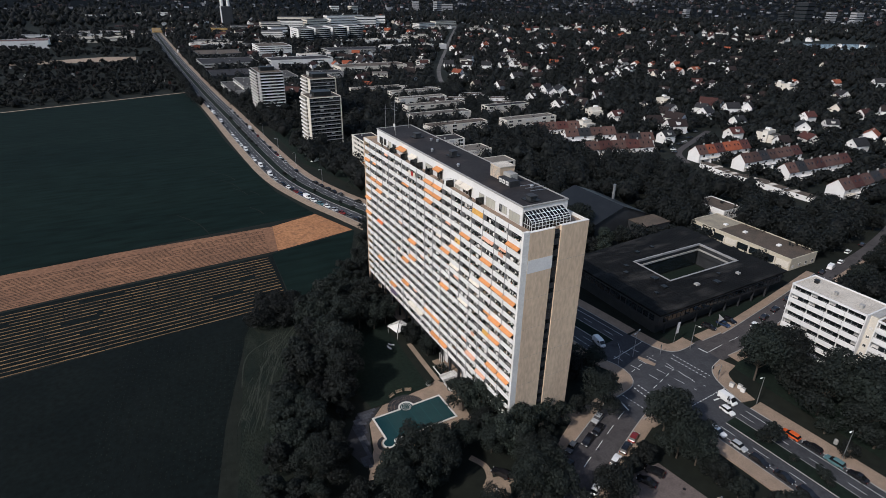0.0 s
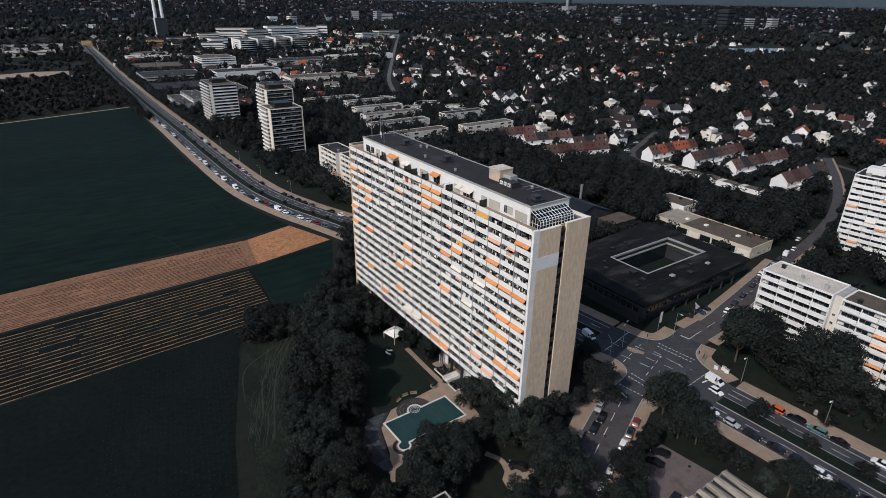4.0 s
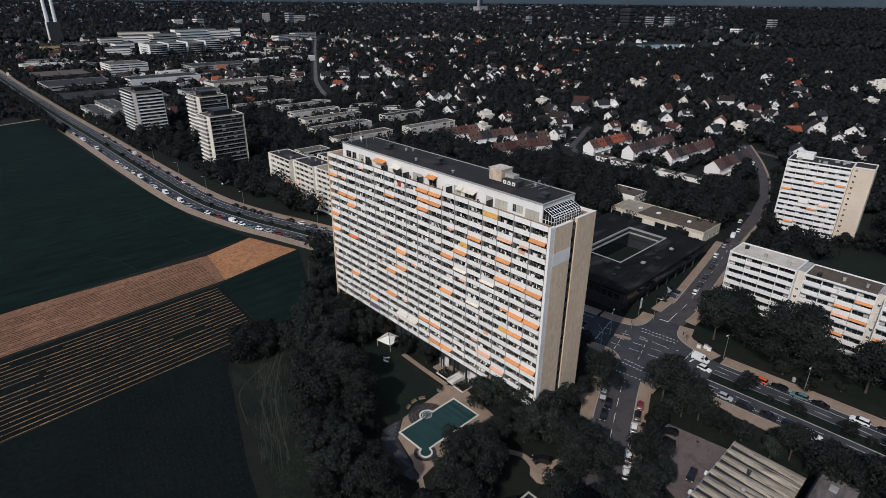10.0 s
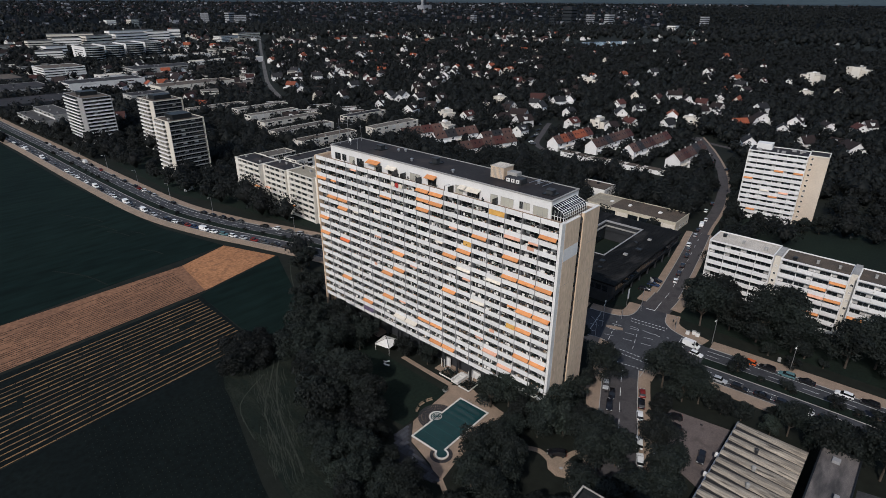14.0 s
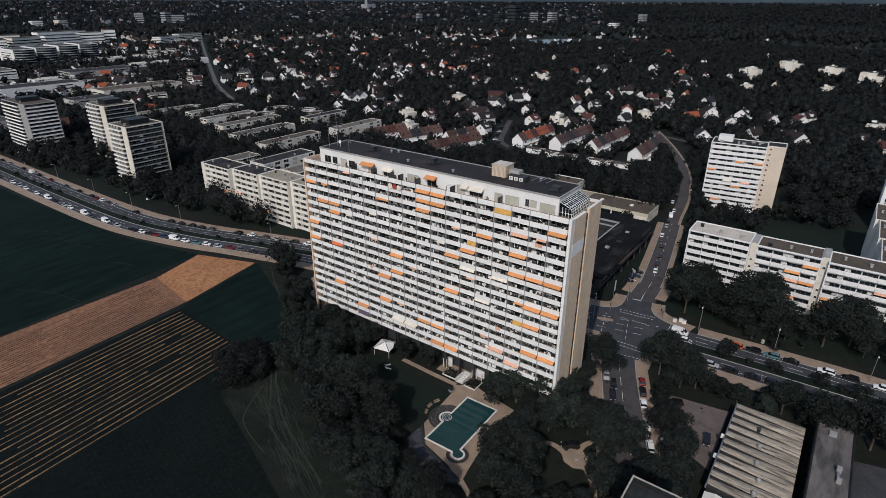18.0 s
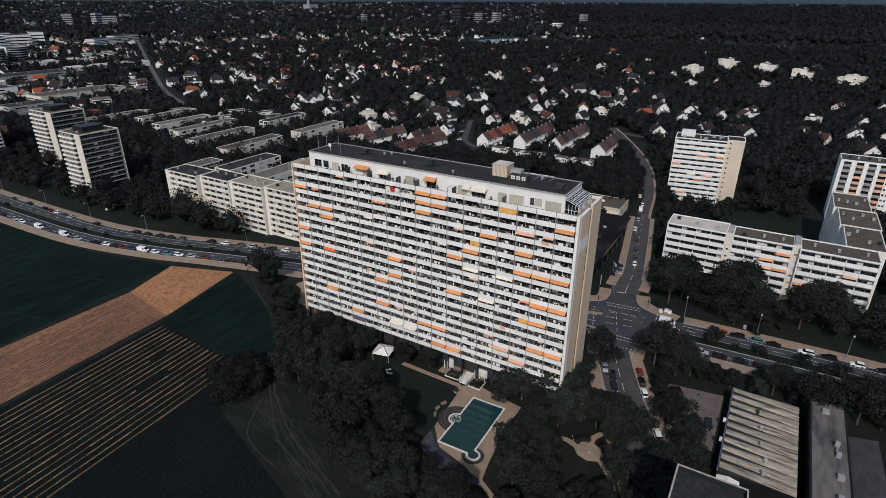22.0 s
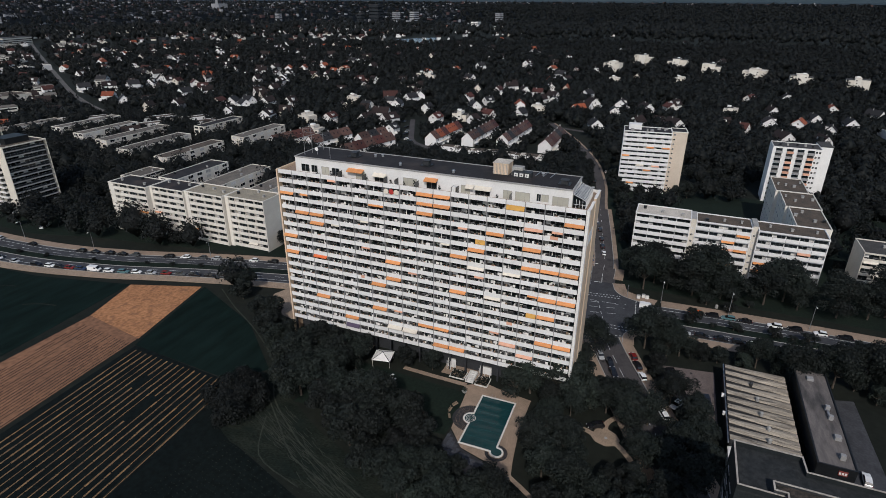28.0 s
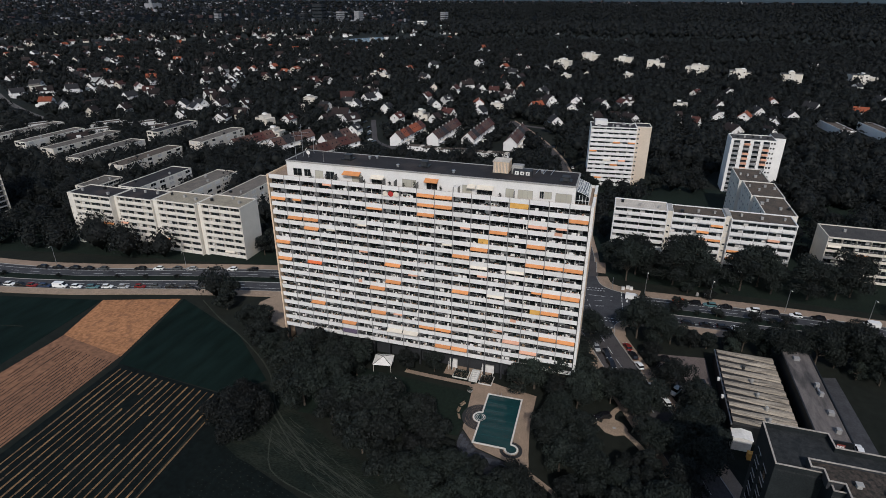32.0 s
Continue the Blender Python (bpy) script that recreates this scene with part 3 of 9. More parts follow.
A_N = stretch_of(ROAD_A, 99, 1500, 1)
A_S = stretch_of(ROAD_A, -250, 66, 1)
B_W = stretch_of(ROAD_B, 20, 100, 0)
B_E = stretch_of(ROAD_B, 139, 155, 0)
B_M = stretch_of(ROAD_B, 150, 222, 0)
ground_part("road_main", strip(ROAD_A, -9, 9, -0.2, 0.09), M_ASPHALT, "dual carriageway of grey asphalt with sealed cracks", "road")
B_NEAR, B_MID, B_FAR = [q for q in ROAD_B if q[0] < 160], [q for q in ROAD_B if 152 < q[0] < 236], [q for q in ROAD_B if q[0] > 231]
ground_part("road_side_middle", strip(B_MID, -3.9, 3.9, -0.2, 0.088), M_ASPHALT2, "side street of worn brownish asphalt beside parked cars", "road")
ground_part("road_side_far", strip(B_FAR, -2.6, 2.6, -0.2, 0.084), M_ASPHALT2, "narrow street climbing into the suburb", "road")
ground_part("road_side", strip(B_NEAR, -5.4, 5.4, -0.2, 0.08), M_ASPHALT2, "side street of worn brownish grey asphalt", "road")
ground_part("pavement_side_far", strip(B_FAR, -4.0, -2.6, -0.2, 0.2), M_PAVE, "narrow pale footway along the street", "pavement")
ground_part("pavement_field_side", strip(A_N, -13.4, -9, -0.2, 0.16), M_GRAVEL, "sandy footpath along the field", "pavement")
ground_part("pavement_main_east", strip(A_N, 9, 13.2, -0.2, 0.2), M_PAVE, "paved footway along the main road", "pavement")
ground_part("pavement_south_west", strip(A_S, -13.4, -9, -0.2, 0.2), M_PAVE, "paved footway with bare verge along the main road", "pavement")
ground_part("pavement_south_east", strip(A_S, 9, 13.8, -0.2, 0.2), M_PAVE, "broad sandy foot and cycle way along the main road", "pavement")
for line, d0, d1, nm in ((B_W, 5.4, 8.4, "a"), (B_W, -8.2, -4.7, "b"), (B_E, 4.6, 8.2, "c"), (B_E, -8.2, -4.6, "d"), (B_M, 3.9, 6.8, "e"), (B_M, -5.8, -3.9, "f")):
    ground_part("pavement_side_" + nm, strip(line, d0, d1, -0.2, 0.2), M_PAVE, "paved footway along the side street", "pavement")
for line, d, nm in ((A_N, -9, "a"), (A_N, 9, "b"), (A_S, -9, "c"), (A_S, 9, "d"), (B_W, 5.4, "e"), (B_W, -4.7, "f"), (B_E, 4.6, "g"), (B_E, -4.6, "h"), (B_M, 3.9, "i"), (B_M, -3.9, "j")):
    ground_part("kerb_" + nm, strip(line, d - 0.1, d + 0.1, -0.2, 0.215), M_KERB, "pale concrete kerb", "kerb")
for line, nm in ((A_N, "north"), (A_S, "south")):
    ground_part("median_" + nm, strip(line, -2, 2, -0.2, 0.24), M_LAWN, "grass median between the carriageways", "median")
    ground_part("median_kerb_" + nm, strip(line, 2.0, 2.2, -0.2, 0.235, strip(line, -2.2, -2.0, -0.2, 0.235)), M_KERB, "concrete kerb of the median", "kerb")
# rounded corners of the junction
for nm, pts, d0, d1 in (("a", ((139, 89.6), (133.6, 88.9), (129.4, 89.6), (126.4, 93.6), (124.8, 102)), -4.2, 0), ("b", ((139, 80.4), (133, 78.5), (129.5, 74), (127.3, 65)), 0, 4.6),
                        ("c", ((97, 81.6), (102, 82.3), (107, 83.6), (109.6, 87), (109.6, 92.5), (106.8, 99)), 0, 4.2), ("d", ((99, 72.4), (104.5, 72.6), (108.5, 69.5), (110, 64)), -3.6, 0)):
    line = curve(pl(*pts), 1.5)
    ground_part("pavement_corner_" + nm, strip(line, d0, d1, -0.2, 0.19), M_PAVE, "rounded paved corner of the junction", "pavement")
    ground_part("kerb_corner_" + nm, strip(line, -0.1, 0.1, -0.2, 0.207), M_KERB, "pale rounded kerb of the junction", "kerb")
ground_part("road_junction", Geo().prism(pl((139, 89.6), (133.6, 88.9), (129.4, 89.6), (126.4, 93.6), (124.8, 102), (106.8, 99), (109.6, 92.5), (109.6, 87), (107, 83.6), (102, 82.3), (97, 81.6), (97, 72.4), (104.5, 72.6), (108.5, 69.5), (110, 64), (127.3, 64), (129.5, 74), (133, 78.5), (139, 80.4)), -0.2, 0.0945), M_ASPHALT, "wide asphalt junction of main road and side street", "road")
ground_part("traffic_island", Geo().prism([(123.4, 96.6), (124.4, 97.2), (125.6, 94.6), (126.2, 91.9), (125.0, 91.4), (123.9, 93.6)], -0.2, 0.21), M_PAVE, "small paved traffic island in the junction", "traffic island")
g = Geo()
for d, w, on, off in ((-6.9, 0.14, 6, 0), (-4.4, 0.16, 4, 5), (6.9, 0.16, 12, 0), (4.4, 0.16, 4, 5)):
    for line in (A_N, A_S):
        dashes(g, line, d, w, on, off, 0.1)
dashes(g, B_W, 0, 0.16, 4, 3, 0.1)
dashes(g, B_M, 0, 0.14, 3, 6, 0.1)
for x0, y0, x1, y1, w, on, off in (
        (128.2, 88.3, 129.6, 76.6, 0.3, 0.7, 0.5), (126.5, 87.5, 127.9, 76.4, 0.3, 0.7, 0.5), (123.2, 86.3, 123.4, 76.5, 0.18, 2.6, 1.8), (108.3, 83, 108.6, 70, 0.3, 0.7, 0.5), (106.4, 82.6, 106.8, 71, 0.3, 0.7, 0.5), (101, 84, 103, 72, 0.25, 0.6, 0.6),
        (111, 95, 127, 98, 0.3, 0.6, 0.4), (112, 70, 129, 71, 0.25, 0.7, 0.5), (138, 87.2, 138.5, 84.4, 0.45, 20, 0), (99, 80, 98.4, 76.6, 0.4, 20, 0), (138.5, 84.4, 143.3, 84.9, 0.2, 20, 0), (143.3, 84.9, 152, 85.5, 0.16, 3, 4),
        (121.5, 69, 128.5, 68.4, 0.5, 20, 0), (112, 96, 117, 74, 0.16, 3, 3), (116, 97, 121, 74, 0.16, 3, 3), (119.5, 97, 124.5, 74, 0.16, 3, 3), (111, 80, 123, 83.5, 0.16, 2, 2), (111, 88, 123, 91, 0.16, 2, 2)):
    ln = curve(pl((x0, y0), (x1, y1)), 30)
    dashes(g, ln, 0, w, on, off, 0.1)
ground_part("road_markings", g, M_MARK, "white painted lane lines and crossing dashes", "road marking")
g = Geo()
for k in range(120):
    line = A_S if k % 2 else stretch_of(ROAD_A, 99, 420, 1)
    i = rng.randrange(2, len(line) - 3)
    x, y = offset(line, rng.choice((-5.5, -3.5, 4, 6)) + rng.uniform(-1, 1))[i]
    a = rng.uniform(0, math.pi)
    pts = [(x, y)]
    for _ in range(3):
        a += rng.uniform(-0.7, 0.7)
        pts.append((pts[-1][0] + math.cos(a) * rng.uniform(0.8, 1.8), pts[-1][1] + math.sin(a) * rng.uniform(0.8, 1.8)))
    strip(pts, -0.09, 0.09, 0.08, 0.0975, g)
ground_part("crack_seals", g, M_DARK, "black bitumen seams in the asphalt", "road marking")

# car park, yards and garden paths
sheet("car_park", [(95.8, 63.4), (98, 48.6), (72.6, 48.2), (75, 53.5), (80, 57.5), (88, 63.6)], 0.07, M_CARPARK, "small brownish car park beside the hall", "car park")
sheet("yard_hall", pl((92, 19.5), (94, 12), (55, 11), (50, 19.5)), 0.06, M_ASPHALT, "asphalt yard beside the low hall", "yard")
sheet("forecourt", pl((134, 93.5), (150, 91), (190, 97.5), (190, 99), (133, 98)), 0.07, M_LAWN, "grass and planting before the dark office building", "forecourt")
sheet("bare_patch_north", [(74, 184), (77, 199), (87, 202), (97, 198), (95, 186), (84, 180)], 0.06, M_GRAVEL, "sandy forecourt at the end of the tower block", "yard")
sheet("lawn_garden", pl((40, 108), (57, 108), (59, 150), (36, 150)), 0.04, M_LAWN, "dark shaded garden lawn behind the pool", "lawn")
sheet("lawn_annex", pl((139, 76), (158, 82), (270, 104), (270, -60), (139, -60)), 0.03, M_LAWN, "lawn round the white slab blocks", "lawn")
sheet("lawn_west", pl((110, 200), (104, 240), (94, 300), (86, 330), (88, 420), (130, 420), (135, 215)), 0.03, M_LAWN, "lawn along the low white block", "lawn")

# ---- the tall slab block ----
XF, XB, Y0, BAY, NB, Z0, ST, NF = 67.8, 85.6, 87.6, 5.03, 18, 6.2, 2.735, 18
Y1, YA, ZT = Y0 + BAY * NB, 86.8, Z0 + ST * NF
slab = thing("apartment_tower_block", "long eighteen storey white apartment slab with loggias and orange awnings", "apartment block", pose(XF, Y0, 0))
XR, YR = XB - XF, Y1 - Y0            # local extents; local x = 0 is the balcony front
g = Geo()
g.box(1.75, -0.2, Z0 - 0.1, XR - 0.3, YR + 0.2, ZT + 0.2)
# back wall takes the colour that carries the loggia shade
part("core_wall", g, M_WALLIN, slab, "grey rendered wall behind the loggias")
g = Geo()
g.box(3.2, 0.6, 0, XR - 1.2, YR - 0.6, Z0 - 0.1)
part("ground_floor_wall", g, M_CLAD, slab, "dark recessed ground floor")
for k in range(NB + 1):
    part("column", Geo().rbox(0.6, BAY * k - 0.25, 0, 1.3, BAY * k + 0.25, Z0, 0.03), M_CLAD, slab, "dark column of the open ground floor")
me_slab = Geo().box(0.12, 0, 0, 1.75, YR, 0.18).mesh("balcony_floor")
me_slab.materials.append(M_CONC)
for k in range(NF + 1):
    part("balcony_floor", me_slab, None, slab, "", pose(0, 0, Z0 + 0.1 + ST * k))
me_fin = Geo().rbox(-0.10, -0.08, 0, 0.95, 0.08, ZT - Z0 + 1.0, 0.02).mesh("fin")
me_fin.materials.append(M_FIN)
for k in range(1, NB):
    part("fin", me_fin, None, slab, "grey partition fin between the loggias" if k == 1 else "", pose(0, BAY * k, Z0))
me_par = Geo().rbox(-0.02, 0.10, 0, 0.10, BAY - 0.10, 1.28, 0.02).mesh("balcony_parapet")
me_par.materials.append(M_WHITE)
me_cap = Geo().box(-0.05, 0.10, 1.204, 0.13, BAY - 0.10, 1.26).mesh("parapet_rail")
me_cap.materials.append(M_DARK)
for r in range(NF + 1):
    for b in range(NB):
        part("balcony_parapet", me_par, None, slab, "", pose(rng.uniform(-0.012, 0.012), BAY * b, Z0 + ST * r))


def window_set(spec, h=2.05, w=BAY - 0.3):
    """A loggia's window wall: white bars, glass, and panes that show net curtains."""
    n = len(spec)
    fr, gl, cu, dk_ = Geo(), Geo(), Geo(), Geo()
    pw = w / n
    fr.box(-0.05, 0, h - 0.06, 0.02, w, h)
    for i, s in enumerate(spec):
        low = 0.0 if s.isupper() else 0.85
        y0, y1 = i * pw, (i + 1) * pw
        fr.box(-0.05, y0 - 0.035, 0, 0.02, y0 + 0.035, h - 0.062)
        fr.box(-0.045, y0 + 0.036, low, 0.02, y1 - 0.036, low + 0.07)
        # panels below the panes share the painted recess shade
        if low:
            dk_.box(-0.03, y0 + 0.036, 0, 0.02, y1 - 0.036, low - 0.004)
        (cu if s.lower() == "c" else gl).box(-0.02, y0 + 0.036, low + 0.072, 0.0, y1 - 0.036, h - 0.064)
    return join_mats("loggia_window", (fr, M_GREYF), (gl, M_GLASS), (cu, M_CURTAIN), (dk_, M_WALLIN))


def join_mats(name, *pairs):
    """One mesh whose pieces keep their materials."""
    all_ = Geo()
    me_faces = []
    for k, (q, m) in enumerate(pairs):
        all_.add(q.v, q.f)
        me_faces += [k] * len(q.f)
    me = all_.mesh(name)
    for q, m in pairs:
        me.materials.append(m)
    me.polygons.foreach_set("material_index", me_faces)
    return me


sets = [window_set(s) for s in ("Ggc", "gGg", "cgG", "gGgg", "Gcgg", "ggGg", "Ggg", "gGgc")]
for r in range(NF):
    for b in range(NB):
        part("loggia_window", sets[rng.randrange(len(sets))], None, slab, "", pose(1.74, BAY * b + 0.15, Z0 + ST * r + 0.3))

# awnings: bay from the far end, storey from the top, cloth, reach, span
AWN = [(10, 1, "o", 1), (11, 1, "o", 1), (10, 2, "o", .7), (11, 2, "o", 1), (10, 3, "o", .9), (15, 1, "y", .25), (18, 2, "o", 1), (1, 3, "o", .6), (2, 3, "o", .4), (2, 5, "o", 1),
       (3, 5, "o", .8), (3, 6, "o", 1), (1, 8, "o", 1), (7, 3, "o", .45), (14, 4, "o", .8), (13, 5, "y", .2), (13, 6, "o", 1), (16, 3, "p", .5), (17, 3, "p", .3), (16, 5, "o", 1),
       (1, 10, "o", 1), (3, 10, "r", .8), (8, 9, "o", 1.1), (8, 11, "o", 1), (7, 12, "o", 1.1), (9, 10, "p", .2), (7, 15, "o", 1.1), (8, 15, "p", .2), (3, 15, "o", 1), (5, 17, "o", 1),
       (5, 18, "v", .6), (8, 17, "w", 1.5), (9, 17, "w", 1.6), (10, 16, "o", .5), (11, 16, "o", .5), (11, 18, "o", 1.1), (12, 18, "o", 1.1), (18, 7, "o", 1), (17, 7, "o", .7), (16, 7, "o", 1),
       (12, 7, "o", .9), (18, 10, "o", 1.2), (17, 10, "o", 1.2), (12, 11, "o", 1), (17, 12, "o", .9), (16, 12, "y", .3), (15, 8, "w", .5), (18, 15, "o", 1.1), (17, 15, "o", 1.1), (15, 16, "p", 1),
       (13, 8, "w", .6), (16, 10, "o", .3), (13, 9, "p", .3), (4, 1, "p", .35), (12, 4, "p", .25), (6, 5, "w", .3), (16, 17, "p", .8), (14, 15, "p", .2), (14, 11, "w", .5), (4, 6, "w", .2), (11, 6, "w", .35), (6, 8, "p", .2)]
CLOTH = {"o": M_AWN, "p": M_AWNP, "w": M_AWNW, "y": M_AWNY, "r": mk("red orange awning cloth", (0.66, 0.14, 0.045), None, 1, 0.9, 0, 0.08), "v": mk("purple cloth", (0.10, 0.075, 0.12), None, 1, 0.9, 0, 0.1)}
NAMES = {"o": "orange striped cloth awning, extended", "p": "faded salmon cloth awning, half drawn in", "w": "pale cloth awning", "y": "yellow cloth sunblind hanging flush", "r": "red orange cloth awning", "v": "dark purple cloth sunblind"}


def awning(parent, y0, y1, z, reach, cloth, x=0.0):
    drop = 1.2 if cloth in "yv" else 0.62 if reach > 0.45 else 0.40
    reach *= 0.8
    g = Geo()
    n = 4
    for i in range(n):
        a, b = y0 + (y1 - y0) * i / n, y0 + (y1 - y0) * (i + 1) / n
        sag = (0.02, 0.05)[i % 2]
        g.add([(x - 0.02, a, z), (x - 0.02, b, z), (x - reach, b, z - drop - sag), (x - reach, a, z - drop), (x - 0.02, a, z - 0.03), (x - 0.02, b, z - 0.03), (x - reach, b, z - drop - sag - 0.03), (x - reach, a, z - drop - 0.03)],
              [(0, 3, 2, 1), (4, 5, 6, 7), (0, 4, 7, 3), (1, 2, 6, 5), (2, 3, 7, 6), (0, 1, 5, 4)])
    g.box(x - reach - 0.015, y0, z - drop - 0.17, x - reach + 0.015, y1, z - drop - 0.032)
    top = part("awning", g, CLOTH[cloth], parent, NAMES[cloth])
    return top


for bay, row, cloth, reach in AWN:
    y0 = BAY * (NB - bay)
    z = Z0 + ST * (NF + 1 - row) + 0.05
    half = reach < 0.45 and bay != 15
    awning(slab, y0 + 0.15, y0 + (BAY * (0.6 if half else 1) - 0.15), z, reach, cloth, 0.05)

# three round parasols leaning over one parapet, and cloths hung out to air
for k, (dy, m, lab) in enumerate(((0.8, M_AWNW, "pale yellow parasol over a parapet"), (2.3, mk("red parasol cloth", (0.42, 0.035, 0.03), None, 1, 0.9, 0, 0.08), "red parasol over a parapet"), (3.9, M_AWNW, "pale yellow parasol over a parapet"))):
    y, z = BAY * (NB - 8) + dy, Z0 + ST * (NF - 1) + 1.35
    ps = part("parasol", Geo().cyl(y, z + 0.5, -0.42, -0.16, 0.78, 0.12, n=12, axis="x"), m, slab, lab)
    part("parasol_pole", Geo().rod((-0.2, y, z + 0.5), (0.6, y, z - 0.9), 0.025), M_STEEL, ps)
for bay, row, w, m in ((17, 3, 2.0, M_AWNP), (13, 7, 1.2, M_WHITE2), (5, 4, 1.5, M_WHITE), (15, 13, 1.6, M_AWNP), (9, 6, 1.3, M_WHITE), (16, 9, 1.4, M_WHITE2), (6, 11, 1.2, M_AWNP), (11, 13, 1.6, M_WHITE), (4, 13, 1.4, M_WHITE2), (14, 17, 1.8, M_WHITE)):
    y, z = BAY * (NB - bay) + rng.uniform(0.5, 2.5), Z0 + ST * (NF - row) + 1.29
    part("hung_cloth", Geo().box(-0.075, y, z - 0.75, -0.035, y + w, z + 0.02).box(-0.075, y, z + 0.021, 0.17, y + w, z + 0.05), m, slab, "cloth hung over a balcony parapet")

# loggia furniture and plants, too many to count
CL = {k: Geo() for k in ("w", "d", "g", "o", "b")}
for r in range(NF):
    for b in range(NB):
        zb, yb = Z0 + ST * r + 0.29, BAY * b
        for _ in range(rng.randint(4, 9)):
            y, x = yb + rng.uniform(0.4, BAY - 0.6), rng.uniform(0.25, 1.25)
            kind = rng.random()
            if kind < 0.35:            # chair
                q = CL[rng.choice("wwwdb")]
                q.box(x, y, zb + 0.42, x + 0.45, y + 0.45, zb + 0.47)
                q.box(x + 0.4, y, zb + 0.48, x + 0.45, y + 0.45, zb + 0.95)
                for dx, dy in ((0.02, 0.02), (0.4, 0.02), (0.02, 0.4), (0.4, 0.4)):
                    q.box(x + dx, y + dy, zb, x + dx + 0.03, y + dy + 0.03, zb + 0.418)
            elif kind < 0.5:           # table
                q = CL[rng.choice("wdb")]
                q.box(x - 0.1, y, zb + 0.70, x + 0.5, y + 0.8, zb + 0.74)
                q.cyl(x + 0.2, y + 0.4, zb, zb + 0.698, 0.05, n=6)
            elif kind < 0.85:          # plant pot on the floor or on the parapet
                h = zb if rng.random() < 0.5 else zb + 0.95
                xx = x if h == zb else 0.02
                CL["o"].cyl(xx + 0.1, y, h, h + 0.28, 0.11, 0.15, n=7)
                for _ in range(7):
                    a, t = rng.uniform(0, 6.28), rng.uniform(0.1, 0.32)
                    px, py, pz = xx + 0.1 + math.cos(a) * t, y + math.sin(a) * t, h + 0.30 + rng.uniform(0, 0.45)
                    d = rng.uniform(0.10, 0.2)
                    CL["g"].add([(px - d, py, pz - d), (px + d, py - d, pz), (px, py + d, pz + d)], [(0, 1, 2)])
            elif kind < 0.93:          # closed parasol or laundry
                CL["w"].cyl(x, y, zb, zb + 2.0, 0.03, n=5)
                CL["w"].cyl(x, y, zb + 1.0, zb + 2.05, 0.14, 0.04, n=6)
            else:
                CL["w"].box(x, y, zb + 0.7, x + 0.02, y + rng.uniform(0.5, 1.3), zb + 1.5)
for key, m, lab in (("w", M_WHITE2, "white plastic loggia furniture and laundry"), ("d", M_DARK, "dark loggia furniture"), ("g", M_LAWN, "small potted plants on the loggias"), ("o", M_AWNP, "clay plant pots on the loggias"), ("b", M_WOOD, "wooden loggia furniture")):
    ob = part("loggia_clutter", CL[key], m, slab, lab)
    ob["kind"] = "stuff"

# end wall with two washed concrete panels and a dark stair slot
part("corner_pier", Geo().box(-0.10, YA - Y0, 0, 1.5, -0.09, ZT + 1.2), M_WHITE2, slab, "pale concrete corner pier")
part("end_panel", Geo().box(1.56, YA - Y0 - 0.05, 0, 8.2, -0.21, ZT + 0.9), M_BEIGE, slab, "beige washed concrete end wall panel")
part("white_band", Geo().box(1.52, YA - Y0 - 0.09, 46.6, 8.24, YA - Y0 - 0.054, 49.8), M_WHITE, slab, "white blank sign band on the end wall")
part("stair_slot", Geo().box(8.2, -0.55, 0, 10.0, -0.21, ZT), M_CLAD, slab, "dark recessed window slot in the end wall")
part("end_panel", Geo().box(10.0, YA - Y0 - 0.05, 0, XR, -0.21, ZT + 1.1), M_BEIGE, slab, "beige washed concrete end wall panel")
me_sw = Geo().box(8.45, -0.60, 0.9, 9.75, -0.56, 2.1).mesh("slot_window")
me_sw.materials.append(M_GLASS)
me_sf = Geo().box(8.4, -0.62, 0.82, 9.8, -0.555, 0.88).box(8.4, -0.62, 2.12, 9.8, -0.555, 2.18).mesh("window_frame")
me_sf.materials.append(M_DARK)
for r in range(NF + 1):
    w = part("slot_window", me_sw, None, slab, "", pose(0, 0, Z0 + ST * (r - 1)))
    part("window_frame", me_sf, None, w)
for i in range(1, 7):
    z = 8.0 * i
    part("panel_joint", Geo().box(1.6, YA - Y0 - 0.062, z, 8.15, YA - Y0 - 0.055, z + 0.04).box(10.05, YA - Y0 - 0.062, z, XR - 0.05, YA - Y0 - 0.055, z + 0.04), M_CONC, slab)
part("end_coping", Geo().box(10.0, YA - Y0 - 0.08, ZT + 1.104, XR, -0.15, ZT + 1.2).box(1.5, YA - Y0 - 0.08, ZT + 0.904, 8.25, -0.15, ZT + 1.0), M_WHITE2, slab, "pale coping of the end wall")
part("rear_wall", Geo().box(XR - 0.28, -0.2, 0, XR, YR + 0.2, ZT + 1.1), M_WHITE2, slab, "white rear wall")
part("far_end_wall", Geo().box(0, YR + 0.21, 0, XR, YR + 0.7, ZT + 1.1), M_BEIGE, slab, "beige far end wall")
part("terrace_floor", Geo().box(0.1, -0.2, ZT + 0.284, XR - 0.29, YR + 0.2, ZT + 0.36), M_PAVE, slab, "paved roof terrace")

